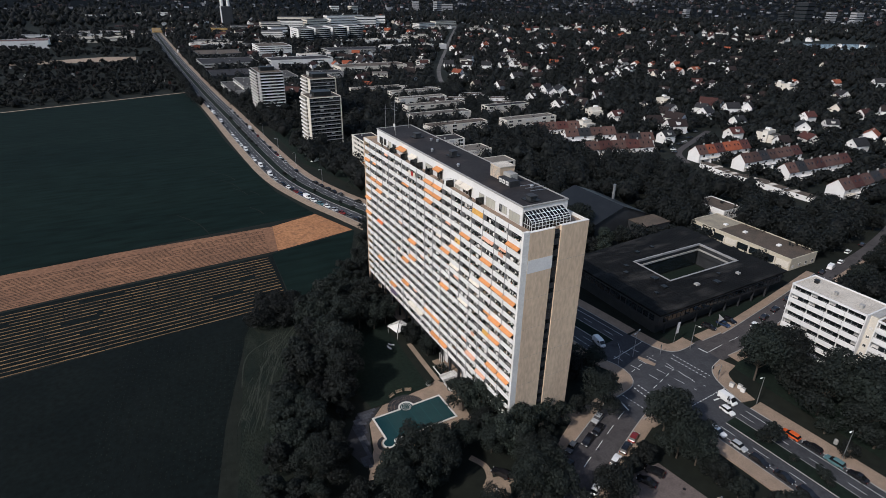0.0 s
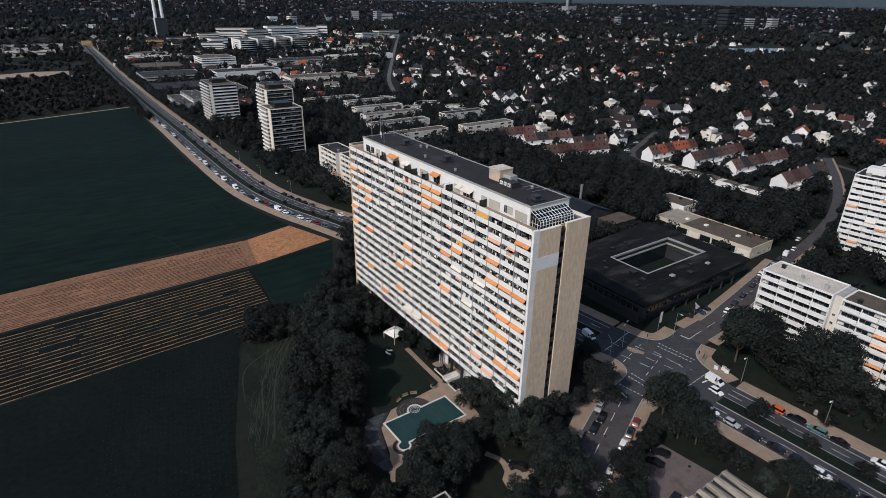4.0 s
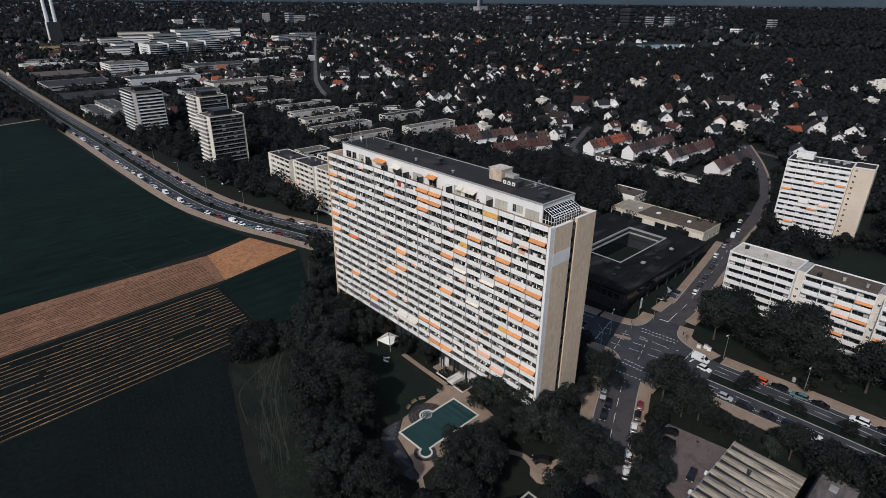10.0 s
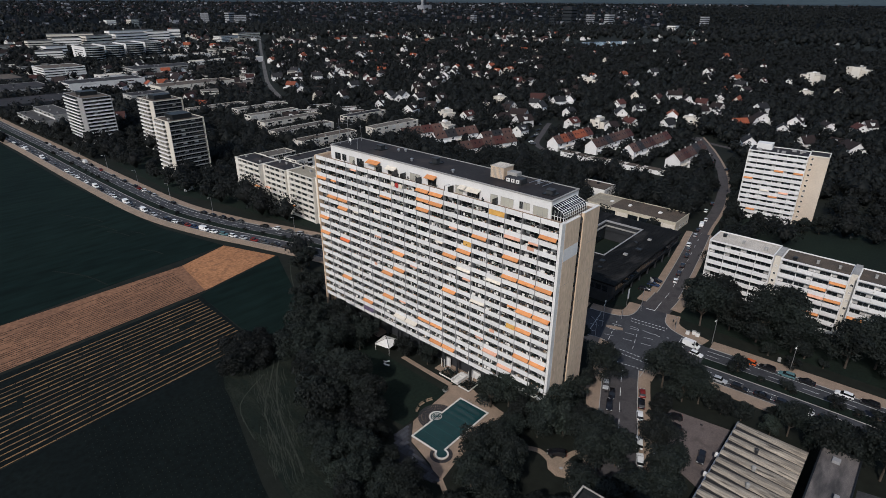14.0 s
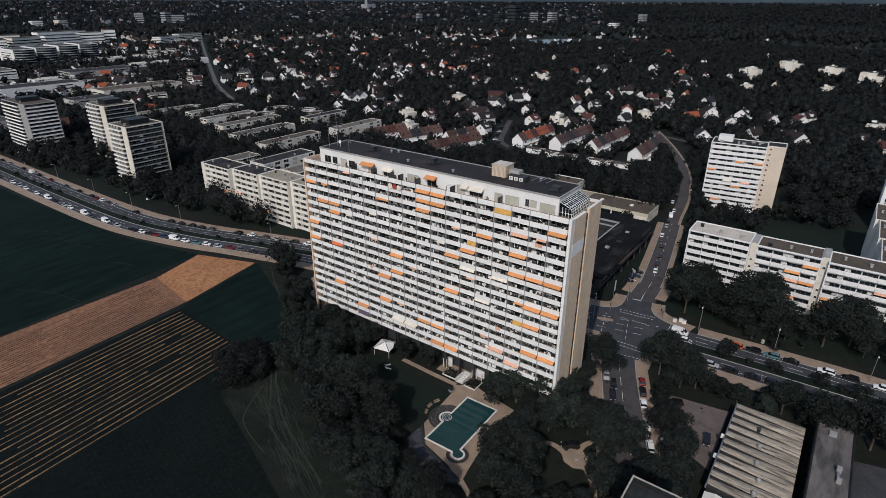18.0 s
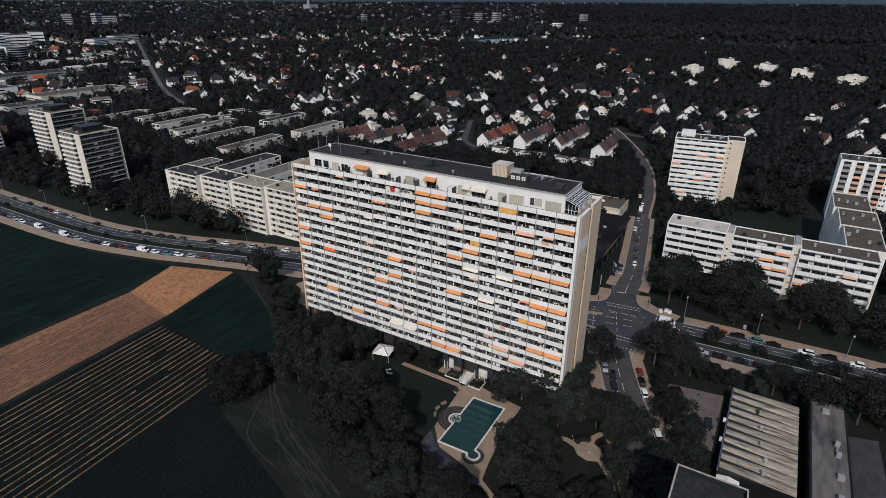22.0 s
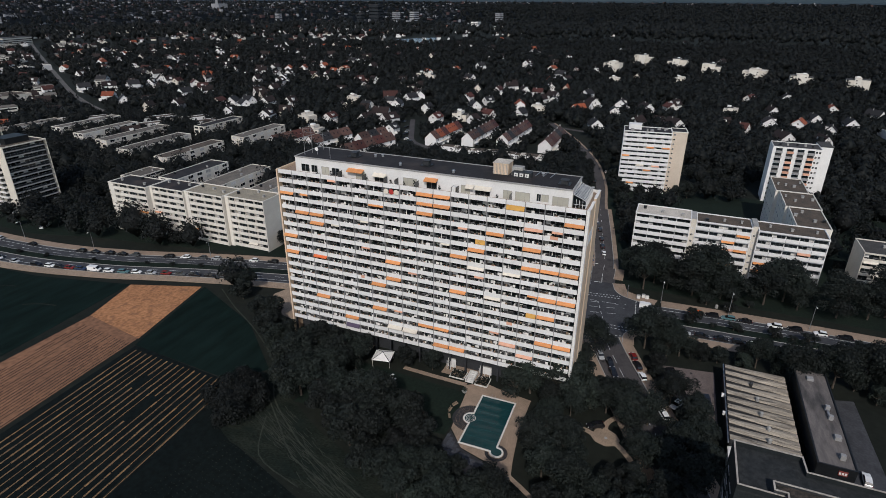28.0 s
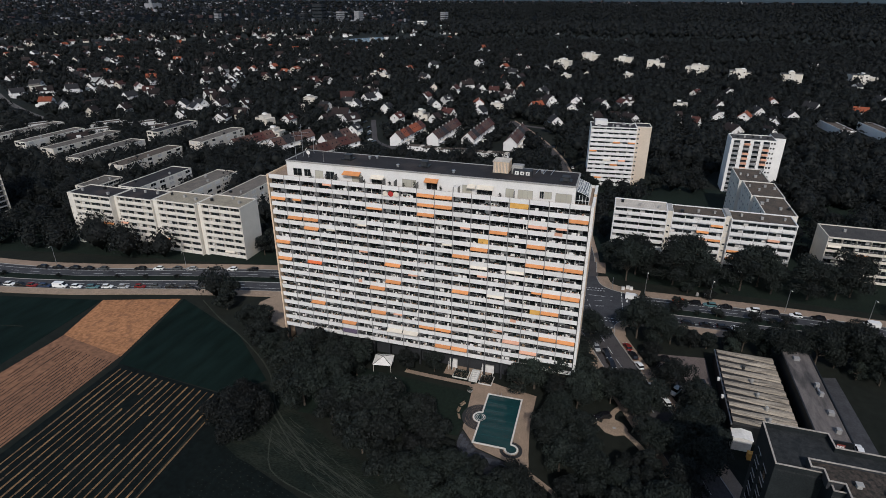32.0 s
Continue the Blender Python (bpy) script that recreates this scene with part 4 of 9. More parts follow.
# penthouse
PX0, PX1, PY0, PY1, PZ = 2.9, 15.35, 91.7 - Y0, 173.6 - Y0, 60.4
ZF = ZT + 0.36
part("penthouse_wall", Geo().box(PX0, PY0, ZF, PX1, PY1, PZ - 0.35), M_WHITE, slab, "white penthouse wall")
part("penthouse_roof", Geo().box(PX0 + 0.25, PY0 + 0.25, PZ - 0.346, PX1 - 0.25, PY1 - 0.25, PZ - 0.12), M_ROOF, slab, "dark bitumen penthouse roof with brown stains")
o, i_ = [(PX0 - 0.15, PY0 - 0.15), (PX1 + 0.15, PY0 - 0.15), (PX1 + 0.15, PY1 + 0.15), (PX0 - 0.15, PY1 + 0.15)], [(PX0 + 0.25, PY0 + 0.25), (PX1 - 0.25, PY0 + 0.25), (PX1 - 0.25, PY1 - 0.25), (PX0 + 0.25, PY1 - 0.25)]
part("roof_edge", Geo().ring(o, i_, PZ - 0.345, PZ), M_CONC, slab, "grey metal roof edge")


def pent_window(y0, y1, z0, z1, kind="c"):
    w = part("penthouse_window", Geo().box(PX0 - 0.05, y0, z0, PX0 - 0.01, y1, z1), M_BLIND if kind == "c" else M_GLASS, slab, "penthouse window with lowered pale blind" if kind == "c" else "dark penthouse window")
    fr = Geo()
    n = max(2, round((y1 - y0) / 1.3))
    for k in range(n + 1):
        y = y0 + (y1 - y0) * k / n
        fr.box(PX0 - 0.09, y - 0.04, z0, PX0 - 0.052, y + 0.04, z1)
    fr.box(PX0 - 0.09, y0 - 0.04, z1 + 0.002, PX0 - 0.012, y1 + 0.04, z1 + 0.08)
    part("window_frame", fr, M_CONC, w)


for a, b, z0, z1, kd in ((92.6, 96.6, 0.1, 2.3, "c"), (97.6, 99.4, 0.6, 2.4, "c"), (99.6, 100.6, 0.6, 2.4, "g"), (102.4, 106.2, 0.1, 2.3, "c"), (107.2, 109.4, 0.1, 2.3, "c"), (113, 117, 0.1, 2.1, "g"), (118.5, 121, 0.1, 2.2, "c"),
                         (128, 131, 0.1, 2.3, "g"), (134, 138, 0.1, 2.2, "c"), (144, 147, 0.1, 2.2, "g"), (150, 153, 0.1, 2.2, "c"), (158.5, 161, 0.1, 2.3, "g"), (162, 164.5, 0.1, 2.3, "c"), (166, 168, 0.4, 2.4, "g"), (168.8, 171.5, 0.3, 2.4, "g")):
    pent_window(a - Y0, b - Y0, ZF + z0, ZF + z1, kd)
awning(slab, 150.2 - Y0, 155.4 - Y0, ZF + 3.0, 2.0, "o", PX0)
awning(slab, 127.6 - Y0, 131.4 - Y0, ZF + 3.1, 1.9, "o", PX0)
awning(slab, 112.5 - Y0, 117.0 - Y0, ZF + 2.6, 1.9, "w", PX0)
awning(slab, 117.3 - Y0, 119.6 - Y0, ZF + 2.6, 1.6, "w", PX0)
awning(slab, 143.2 - Y0, 147.2 - Y0, ZF + 2.6, 1.8, "w", PX0)
for y in (107.0, 121.6, 122.9, 133.3, 142.9, 149.6, 157.6, 139.5):
    y -= Y0
    fr = Geo()
    for a in (0.35, 1.5, 2.6):
        fr.box(a, y - 0.03, ZF, a + 0.06, y + 0.03, ZF + 2.0)
    fr.box(0.35, y - 0.03, ZF + 2.002, 2.66, y + 0.03, ZF + 2.06)
    s = part("terrace_screen", fr, M_DARK, slab, "dark framed glass screen between roof terraces")
    part("screen_pane", Geo().box(0.42, y - 0.01, ZF + 0.08, 2.58, y + 0.01, ZF + 1.98), M_GREYF if rng.random() < 0.4 else M_GLASS, s)
part("terrace_shed", Geo().rbox(0.5, 121.7 - Y0, ZF, 2.3, 122.8 - Y0, ZF + 2.1, 0.04), M_WHITE2, slab, "small white terrace shed")
for y, h in ((126.5, 1.5), (133.8, 1.9), (141, 1.2), (156.8, 1.9), (160.2, 1.6), (110.5, 1.0), (137, 1.3), (164.9, 1.5), (148.5, 1.1)):
    pot = part("planter", Geo().rbox(0.6, y - Y0 - 0.4, ZF, 1.3, y - Y0 + 0.4, ZF + 0.5, 0.04), M_CONC, slab, "concrete roof planter with a shrub")
    sh = Geo()
    for _ in range(90):
        a, t, zz = rng.uniform(0, 6.28), rng.uniform(0, 0.5), rng.uniform(0, h)
        c = Vector((0.95 + math.cos(a) * t * (1.2 - zz / h * 0.7), y - Y0 + math.sin(a) * t * (1.2 - zz / h * 0.7), ZF + 0.5 + zz))
        d = [Vector((rng.uniform(-1, 1), rng.uniform(-1, 1), rng.uniform(-1, 1))) * 0.2 for _ in range(3)]
        sh.add([c + q for q in d], [(0, 1, 2)])
    part("shrub", sh, M_LEAF, pot)

# glazed conservatory against the penthouse end
CX0, CX1 = 3.0, 13.6
arc = [(PY0 - 0.16 - 3.2, ZF + 0.1), (PY0 - 0.16 - 3.2, ZF + 1.7), (PY0 - 0.16 - 3.0, ZF + 2.15), (PY0 - 0.16 - 2.5, ZF + 2.5), (PY0 - 0.16, ZF + 3.5)]
bars, panes = Geo(), Geo()
for k in range(12):
    x = CX0 + (CX1 - CX0) * k / 11
    for (ya, za), (yb, zb) in zip(arc, arc[1:]):
        bars.rod((x, ya, za), (x, yb, zb), 0.06)
        if k < 11:
            xn = CX0 + (CX1 - CX0) * (k + 1) / 11
            panes.add([(x, ya, za), (xn, ya, za), (xn, yb, zb), (x, yb, zb)], [(0, 1, 2, 3)])
for y, z in arc + [((arc[3][0] + arc[4][0]) / 2, (arc[3][1] + arc[4][1]) / 2), (arc[0][0], ZF + 0.9)]:
    bars.rod((CX0, y, z), (CX1, y, z), 0.06)
cons = part("conservatory", bars, M_WHITE, slab, "white framed glass conservatory with a curved roof")
part("conservatory_glass", panes, M_GLASS, cons)
for x in (CX0, CX1):
    part("side_glass", Geo().add([(x, y, z) for y, z in arc] + [(x, PY0 - 0.16, ZF + 0.1)], [(0, 1, 2, 3, 4, 5)]), M_GLASS, cons)
    sb = Geo()
    for y in (-0.8, -1.6, -2.4):
        sb.rod((x, PY0 - 0.16 + y, ZF + 0.1), (x, PY0 - 0.16 + y, ZF + 2.4 - y * -0.02), 0.05)
    sb.rod((x, arc[0][0], ZF + 1.0), (x, PY0 - 0.16, ZF + 1.0), 0.05)
    part("side_bars", sb, M_WHITE, cons)

# roof plant
def roof_box(name, x, y, lx, ly, h, material, label, z=PZ - 0.12):
    return part(name, Geo().rbox(x - XF - lx / 2, y - Y0 - ly / 2, z, x - XF + lx / 2, y - Y0 + ly / 2, z + h, 0.04), material, slab, label)


stair = roof_box("lift_house", 79.0, 112.2, 4.4, 4.2, 3.0, M_BEIGE, "ribbed tan concrete lift house")
rib = Geo()
for k in range(11):
    rib.box(79.0 - XF - 2.25, 112.2 - Y0 - 2.0 + 0.39 * k, PZ - 0.1, 79.0 - XF - 2.2, 112.2 - Y0 - 1.86 + 0.39 * k, PZ + 2.7)
part("ribs", rib, M_CONC, stair)
part("lift_house_lid", Geo().box(79.0 - XF - 2.35, 112.2 - Y0 - 2.25, PZ + 2.884, 79.0 - XF + 2.35, 112.2 - Y0 + 2.25, PZ + 3.0), M_ROOFW, stair)
ac = roof_box("cooling_unit", 76.8, 106.2, 2.6, 5.0, 1.5, M_DARK, "dark cooling unit with three white fans")
roof_box("cooling_top", 78.4, 107.8, 2.2, 3.0, 2.3, M_CONC, "grey duct box of the cooling unit")
for k in range(3):
    f = part("fan", Geo().rbox(75.5 - XF - 0.22, 104.2 - Y0 + 1.45 * k, PZ + 0.3, 75.5 - XF - 0.02, 105.2 - Y0 + 1.45 * k, PZ + 1.2, 0.04), M_WHITE2, ac, "white fan grille")
    part("fan_hub", Geo().cyl(104.7 - Y0 + 1.45 * k, PZ + 0.75, 75.5 - XF - 0.26, 75.5 - XF - 0.222, 0.2, n=8, axis="x"), M_DARK, f)
for x, y, s, h in ((77.4, 157.1, 1.8, 1.5), (77.0, 133.7, 1.7, 1.7), (75.0, 94.7, 1.7, 1.3)):
    v = roof_box("roof_vent", x, y, s, s, h * 0.85, M_CLAD, "dark roof vent with a metal collar")
    part("vent_lid", Geo().rbox(x - XF - s * 0.62, y - Y0 - s * 0.62, PZ - 0.1 + h * 0.85, x - XF + s * 0.62, y - Y0 + s * 0.62, PZ + 0.04 + h * 0.85, 0.03), M_DARK, v)
    part("vent_collar", Geo().box(x - XF - s * 0.9, y - Y0 - s * 0.9, PZ - 0.118, x - XF + s * 0.9, y - Y0 + s * 0.9, PZ + 0.1), M_METAL, v)
for x, y in ((73.2, 124.2), (79.3, 151.3), (80.5, 149.5), (74.0, 140.5), (80.2, 101.5)):
    part("vent_pipe", Geo().cyl(x - XF, y - Y0, PZ - 0.12, PZ + 0.5, 0.35, n=10).cyl(x - XF, y - Y0, PZ + 0.502, PZ + 0.7, 0.5, 0.3, n=10), M_STEEL, slab, "short galvanised roof vent pipe")
rails = Geo()
for y in (99.0, 101.0, 103.0):
    rails.rod((78 - XF, y - Y0, PZ + 0.25), (83 - XF, y - Y0 - 0.4, PZ + 0.25), 0.08)
part("pipe_run", rails, M_STEEL, slab, "grey pipes laid on the roof")


def mast(x, y, h, arms):
    g = Geo().rod((x - XF, y - Y0, PZ - 0.12), (x - XF, y - Y0, PZ + h), 0.09, r1=0.04)
    for z, l, d in arms:
        g.rod((x - XF - l * (1 - d), y - Y0 - l * d, PZ + z), (x - XF + l * (1 - d), y - Y0 + l * d, PZ + z), 0.035)
    part("antenna_mast", g, M_STEEL, slab, "thin steel antenna mast with cross arms")


mast(76.0, 171.0, 9.5, ((7.0, 3.0, 1), (6.0, 2.5, 1), (8.5, 1.2, 0), (4.5, 1.0, 1)))
mast(73.0, 171.6, 8.0, ((6.5, 1.5, 0), (5.0, 1.0, 1)))
mast(80.5, 170.0, 5.0, ((4.5, 1.0, 1),))
mast(72.5, 162.5, 3.2, ((3.0, 0.5, 1),))
part("dish", Geo().cyl(168.5 - Y0, PZ + 1.6, 74.6 - XF, 74.75 - XF, 0.6, 0.5, n=14, axis="x").rod((74.8 - XF, 168.5 - Y0, PZ - 0.1), (74.8 - XF, 168.5 - Y0, PZ + 1.6), 0.05), M_WHITE2, slab, "white satellite dish on the roof")

# ---- other large buildings ----
def quick(geo, name, material):
    me = geo.mesh(name)
    me.materials.append(material)
    return me


WIN_CACHE = {}


def window_meshes(w, h, curtain):
    key = (round(w, 2), round(h, 2), curtain)
    if key not in WIN_CACHE:
        fr = Geo().box(0, -w / 2, 0, 0.07, -w / 2 + 0.07, h).box(0, w / 2 - 0.07, 0, 0.07, w / 2, h).box(0, -w / 2 + 0.071, 0, 0.09, w / 2 - 0.071, 0.07).box(0, -w / 2 + 0.071, h - 0.07, 0.07, w / 2 - 0.071, h)
        fr.box(0, -0.03, 0.071, 0.06, 0.03, h - 0.071)
        pn = Geo().box(0, -w / 2 + 0.072, 0.072, 0.03, -0.031, h - 0.072).box(0, 0.031, 0.072, 0.03, w / 2 - 0.072, h - 0.072)
        WIN_CACHE[key] = join_mats("window", (fr, M_WHITE2), (pn, M_CURTAIN if curtain else M_GLASS))
    return WIN_CACHE[key]


def windows_on(parent, face, lx, ly, z0, st, n, cols, w=1.5, h=1.35, sill=0.95, edge=0.0):
    """A grid of windows on one outer face of a box that stands round the parent's origin."""
    L = (ly if face in "-x+x" else lx) - edge * 2
    for r in range(n):
        for c in range(cols):
            s = -L / 2 + L * (c + 0.5) / cols
            z = z0 + st * r + sill
            at = {"-x": pose(-lx / 2, -s, z, 0, 0, 180), "+x": pose(lx / 2, s, z), "-y": pose(s, -ly / 2, z, 0, 0, -90), "+y": pose(-s, ly / 2, z, 0, 0, 90)}[face]
            part("window", window_meshes(w, h, rng.random() < 0.25), None, parent, "", at)


def roof_on(b, lx, ly, h, roof, edge=M_CONC, lip=0.35):
    part("roof", Geo().box(-lx / 2 + 0.3, -ly / 2 + 0.3, h - 0.2, lx / 2 - 0.3, ly / 2 - 0.3, h + 0.02), roof, b)
    o = [(-lx / 2 - 0.05, -ly / 2 - 0.05), (lx / 2 + 0.05, -ly / 2 - 0.05), (lx / 2 + 0.05, ly / 2 + 0.05), (-lx / 2 - 0.05, ly / 2 + 0.05)]
    i = [(-lx / 2 + 0.3, -ly / 2 + 0.3), (lx / 2 - 0.3, -ly / 2 + 0.3), (lx / 2 - 0.3, ly / 2 - 0.3), (-lx / 2 + 0.3, ly / 2 - 0.3)]
    part("parapet", Geo().ring(o, i, h - 0.2, h + lip), edge, b)


def roof_bits(b, lx, ly, h, n, big=True):
    for k in range(n):
        x, y = rng.uniform(-lx * 0.3, lx * 0.3), -ly / 2 + ly * (k + 0.5) / n + rng.uniform(-0.5, 0.5)
        s = rng.uniform(0.7, 1.2)
        part("roof_vent", Geo().rbox(x - s / 2, y - s / 2, h, x + s / 2, y + s / 2, h + 1.0, 0.04).rbox(x - s * 0.62, y - s * 0.62, h + 1.0, x + s * 0.62, y + s * 0.62, h + 1.12, 0.03), rng.choice((M_CONC, M_METAL, M_CONC)), b)


def balcony_block(name, label, x0, y0, x1, y1, h, n, bays, wall=M_WHITE2, roof=M_ROOFG, front="-x", other=(), rot=0.0, awn=0, deep=1.3, par_h=1.05, base=0.6, par_mat=None, fins=True, back=None):
    """A block of flats with loggia bands on one face."""
    lx, ly = x1 - x0, y1 - y0
    turn = {"-x": 0, "-y": 90, "+x": 180, "+y": 270}[front]
    if turn in (90, 270):
        lx, ly = ly, lx
    b = thing(name, label, "apartment block", pose((x0 + x1) / 2, (y0 + y1) / 2, 0, 0, 0, turn + rot))
    st = (h - base) / n
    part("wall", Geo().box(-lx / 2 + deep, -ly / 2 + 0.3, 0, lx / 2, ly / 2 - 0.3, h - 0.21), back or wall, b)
    for s in (-1, 1):
        part("end_wall", Geo().box(-lx / 2, s * ly / 2 - (0.3 if s > 0 else 0), 0, lx / 2, s * ly / 2 + (0.3 if s < 0 else 0), h - 0.205), wall, b)
    bw = (ly - 0.6) / bays
    par = quick(Geo().rbox(-0.06, 0.05, 0, 0.06, bw - 0.05, par_h, 0.02), "balcony_parapet", par_mat or wall)
    flo = quick(Geo().box(0.07, -ly / 2 + 0.3, 0, deep, ly / 2 - 0.3, 0.18), "balcony_floor", M_CONC)
    fin = quick(Geo().box(0.08, -0.06, 0, deep, 0.06, h - 0.4), "fin", par_mat or wall)
    sets_ = [window_set(s, min(2.0, st - 0.55), bw - 0.3) for s in (("gg", "ggc", "gg", "gGg") if back else ("gGc", "Ggg", "cGg", "gGg"))]
    for r in range(n):
        z = base + st * r
        part("balcony_floor", flo, None, b, "", pose(-lx / 2, 0, z))
        for c in range(bays):
            part("balcony_parapet", par, None, b, "", pose(-lx / 2, -ly / 2 + 0.3 + bw * c, z - 0.1))
            part("loggia_window", sets_[rng.randrange(4)], None, b, "", pose(-lx / 2 + deep - 0.01, -ly / 2 + 0.45 + bw * c, z + 0.2))
    for c in range(1, bays if fins else 1):
        part("fin", fin, None, b, "", pose(-lx / 2, -ly / 2 + 0.3 + bw * c, 0.2))
    for k in range(awn):
        c, r = rng.randrange(bays), rng.randrange(n - 1)
        y = -ly / 2 + 0.3 + bw * c
        awning(b, y + 0.1, y + bw - 0.1, base + st * (r + 1) - 0.1, 0.7, rng.choice("ooopw"), -lx / 2 - 0.02)
    roof_on(b, lx, ly, h, roof, wall)
    for face, cols in other:
        windows_on(b, face, lx, ly, base, st, n, cols, 1.2, 1.2)
    roof_bits(b, lx, ly, h, 3)
    return b


def plain_block(name, label, x0, y0, x1, y1, h, n, faces, wall=M_WHITE2, roof=M_ROOFG, category="building", rot=0.0, w=1.5, wh=1.35, bits=2, group=""):
    lx, ly = x1 - x0, y1 - y0
    b = thing(name, label, category, pose((x0 + x1) / 2, (y0 + y1) / 2, 0, 0, 0, rot), group)
    part("wall", Geo().box(-lx / 2, -ly / 2, 0, lx / 2, ly / 2, h - 0.21), wall, b)
    st = h / n
    for face, cols in faces:
        windows_on(b, face, lx, ly, 0, st, n, cols, w, min(wh, st - 1.1))
    roof_on(b, lx, ly, h, roof, wall)
    roof_bits(b, lx, ly, h, bits)
    return b


# white slab south of the junction: three sections and a wing
balcony_block("apartment_block", "white eight storey apartment section with long loggia bands", 166.5, 59.6, 178, 80.7, 23.5, 8, 4, M_WHITE, M_ROOFW, other=(("-y", 1),), awn=1, fins=False, par_h=1.55)
balcony_block("apartment_block", "white apartment section with orange awnings and a dark roof", 168.2, 37.6, 179, 57.6, 22.6, 7, 4, M_WHITE, M_ROOFB, awn=6, fins=False, par_h=1.55)
balcony_block("apartment_block", "white apartment section with orange awnings at the block's end", 166.5, 12.2, 178, 35.6, 22.6, 7, 5, M_WHITE, M_ROOFB, awn=8, fins=False, par_h=1.55)
for y0, y1, h in ((57.65, 59.55, 23.4), (35.65, 37.55, 23.6)):
    b = thing("stair_tower", "beige stair tower between the apartment sections", "stair tower", pose(173, (y0 + y1) / 2, 0))
    part("wall", Geo().box(-4.6, -(y1 - y0) / 2, 0, 4.6, (y1 - y0) / 2, h), M_CREAM, b)
    part("roof", Geo().box(-4.7, -(y1 - y0) / 2, h + 0.004, 4.7, (y1 - y0) / 2, h + 0.2), M_CONC, b)
    windows_on(b, "-x", 9.2, y1 - y0, 1.5, 2.8, 7, 1, 0.9, 0.9)
for x0, x1, y0, y1 in ((178.6, 203, 9.5, 21.6), (203.1, 226, 9, 22.6), (226.1, 250, 10.5, 24)):
    b = plain_block("apartment_block", "white stepped apartment wing with a dark roof", x0, y0, x1, y1, 22.4, 7, (("+y", 5), ("-x", 2)), M_IVORY, M_ROOFB, "apartment block", bits=4)
tq_ = thing("tower_block", "white eleven storey tower with orange and grey balcony panels", "apartment block", pose(289, 9.6, 0))
part("wall", Geo().box(-7, -11.4, 0, 7, 11.7, 30.6), M_WHITE, tq_)
roof_on(tq_, 14, 23, 30.8, M_ROOFG, M_WHITE2)
part("rear_wing", Geo().box(0.5, -17.4, 0, 13, -11.404, 31.2), M_WHITE, tq_, "white windowless rear wing")
part("wing_roof", Geo().box(0.3, -17.6, 31.204, 13.2, -11.5, 31.55), M_ROOFG, tq_)
roof_bits(tq_, 12, 20, 30.8, 5)
for r in range(11):
    z = 2.74 * r + 0.6
    for k, y in enumerate((-6.4, -1.6, 3.4, 8.6)):
        part("loggia", Geo().box(-7.06, y - 1.55, z + 1.0, -7.004, y + 1.55, z + 2.3), M_GLASS if r % 3 else M_WALLIN, tq_)
        part("balcony_panel", Geo().rbox(-8.0, y - 1.7, z - 0.05, -7.07, y + 1.3, z + 1.0, 0.02), M_AWNP if k in (0, 2) and (r * 7 + k) % 5 else M_FIN, tq_, "faded orange balcony panel" if k in (0, 2) and (r * 7 + k) % 5 else "")
    part("window", window_meshes(1.0, 1.2, False), None, tq_, "", pose(-7, -8.9, z + 0.95, 0, 0, 180))
    part("window", window_meshes(1.0, 1.2, False), None, tq_, "", pose(-7, -10.4, z + 0.95, 0, 0, 180))
tr_ = balcony_block("tower_block", "white thirteen storey tower with a set back beige end wing", 271.2, 73.0, 285.2, 98.8, 35.0, 13, 6, M_WHITE, M_ROOF, awn=7, rot=6, par_h=1.62, deep=1.0, fins=False)
part("plant_room", Geo().rbox(-1, 3.5, 35.0, 5, 10.5, 37.8, 0.08), M_WHITE, tr_, "white plant room on the roof")
part("end_wing", Geo().box(-2.6, -21.2, 0, 8.5, -12.904, 35.0), M_ENDWALL, tr_, "pale beige end wing")
part("wing_roof", Geo().box(-2.3, -20.9, 35.004, 8.2, -13.2, 35.1), M_ROOF, tr_)
part("wing_coping", Geo().ring([(-2.7, -21.3), (8.6, -21.3), (8.6, -12.9), (-2.7, -12.9)], [(-2.3, -20.9), (8.2, -20.9), (8.2, -13.2), (-2.3, -13.2)], 35.004, 35.4), M_IVORY, tr_)
part("end_cladding", Geo().box(-6.9, -12.95, 0, -2.61, -12.904, 34.8), M_BEIGE, tr_, "beige end wall cladding")
for r in range(13):
    part("window", window_meshes(1.0, 1.0, False), None, tr_, "", pose(-2.6, -14.4, 2.68 * r + 1.0, 0, 0, 180))
for x, y in ((-4, 8.5), (-4, -2), (2, -6), (3, -10)):
    part("roof_vent", Geo().rbox(x - 0.7, y - 0.9, 35.0, x + 0.7, y + 0.9, 36.0, 0.05), M_FIN, tr_)
balcony_block("apartment_block", "cream six storey apartment block with loggias", 171, -45, 186, -0.4, 18, 6, 9, M_CREAM, M_ROOFG, awn=6)
# low white block beside the main road: four sections
for i, (y0, y1, x0) in enumerate(((228.3, 249.0, 117), (249.1, 270.4, 115.2), (270.5, 290.0, 114.2), (290.1, 313.5, 111.6))):
    b = balcony_block("apartment_block", "cream white apartment section with small loggias beside the main road", x0, y0, x0 + 12.5, y1, 23.3, 8, 4, M_IVORY, (M_ROOFT, M_ROOFT, M_ROOF, M_ROOF)[i], deep=0.9, par_h=1.5, awn=1, fins=True)
    part("stair_bay", Geo().box(-6.45, 8.3, 0, -5.2, 10.2 if i < 3 else 10.8, 23.0), M_IVORY, b, "blank white stair bay")
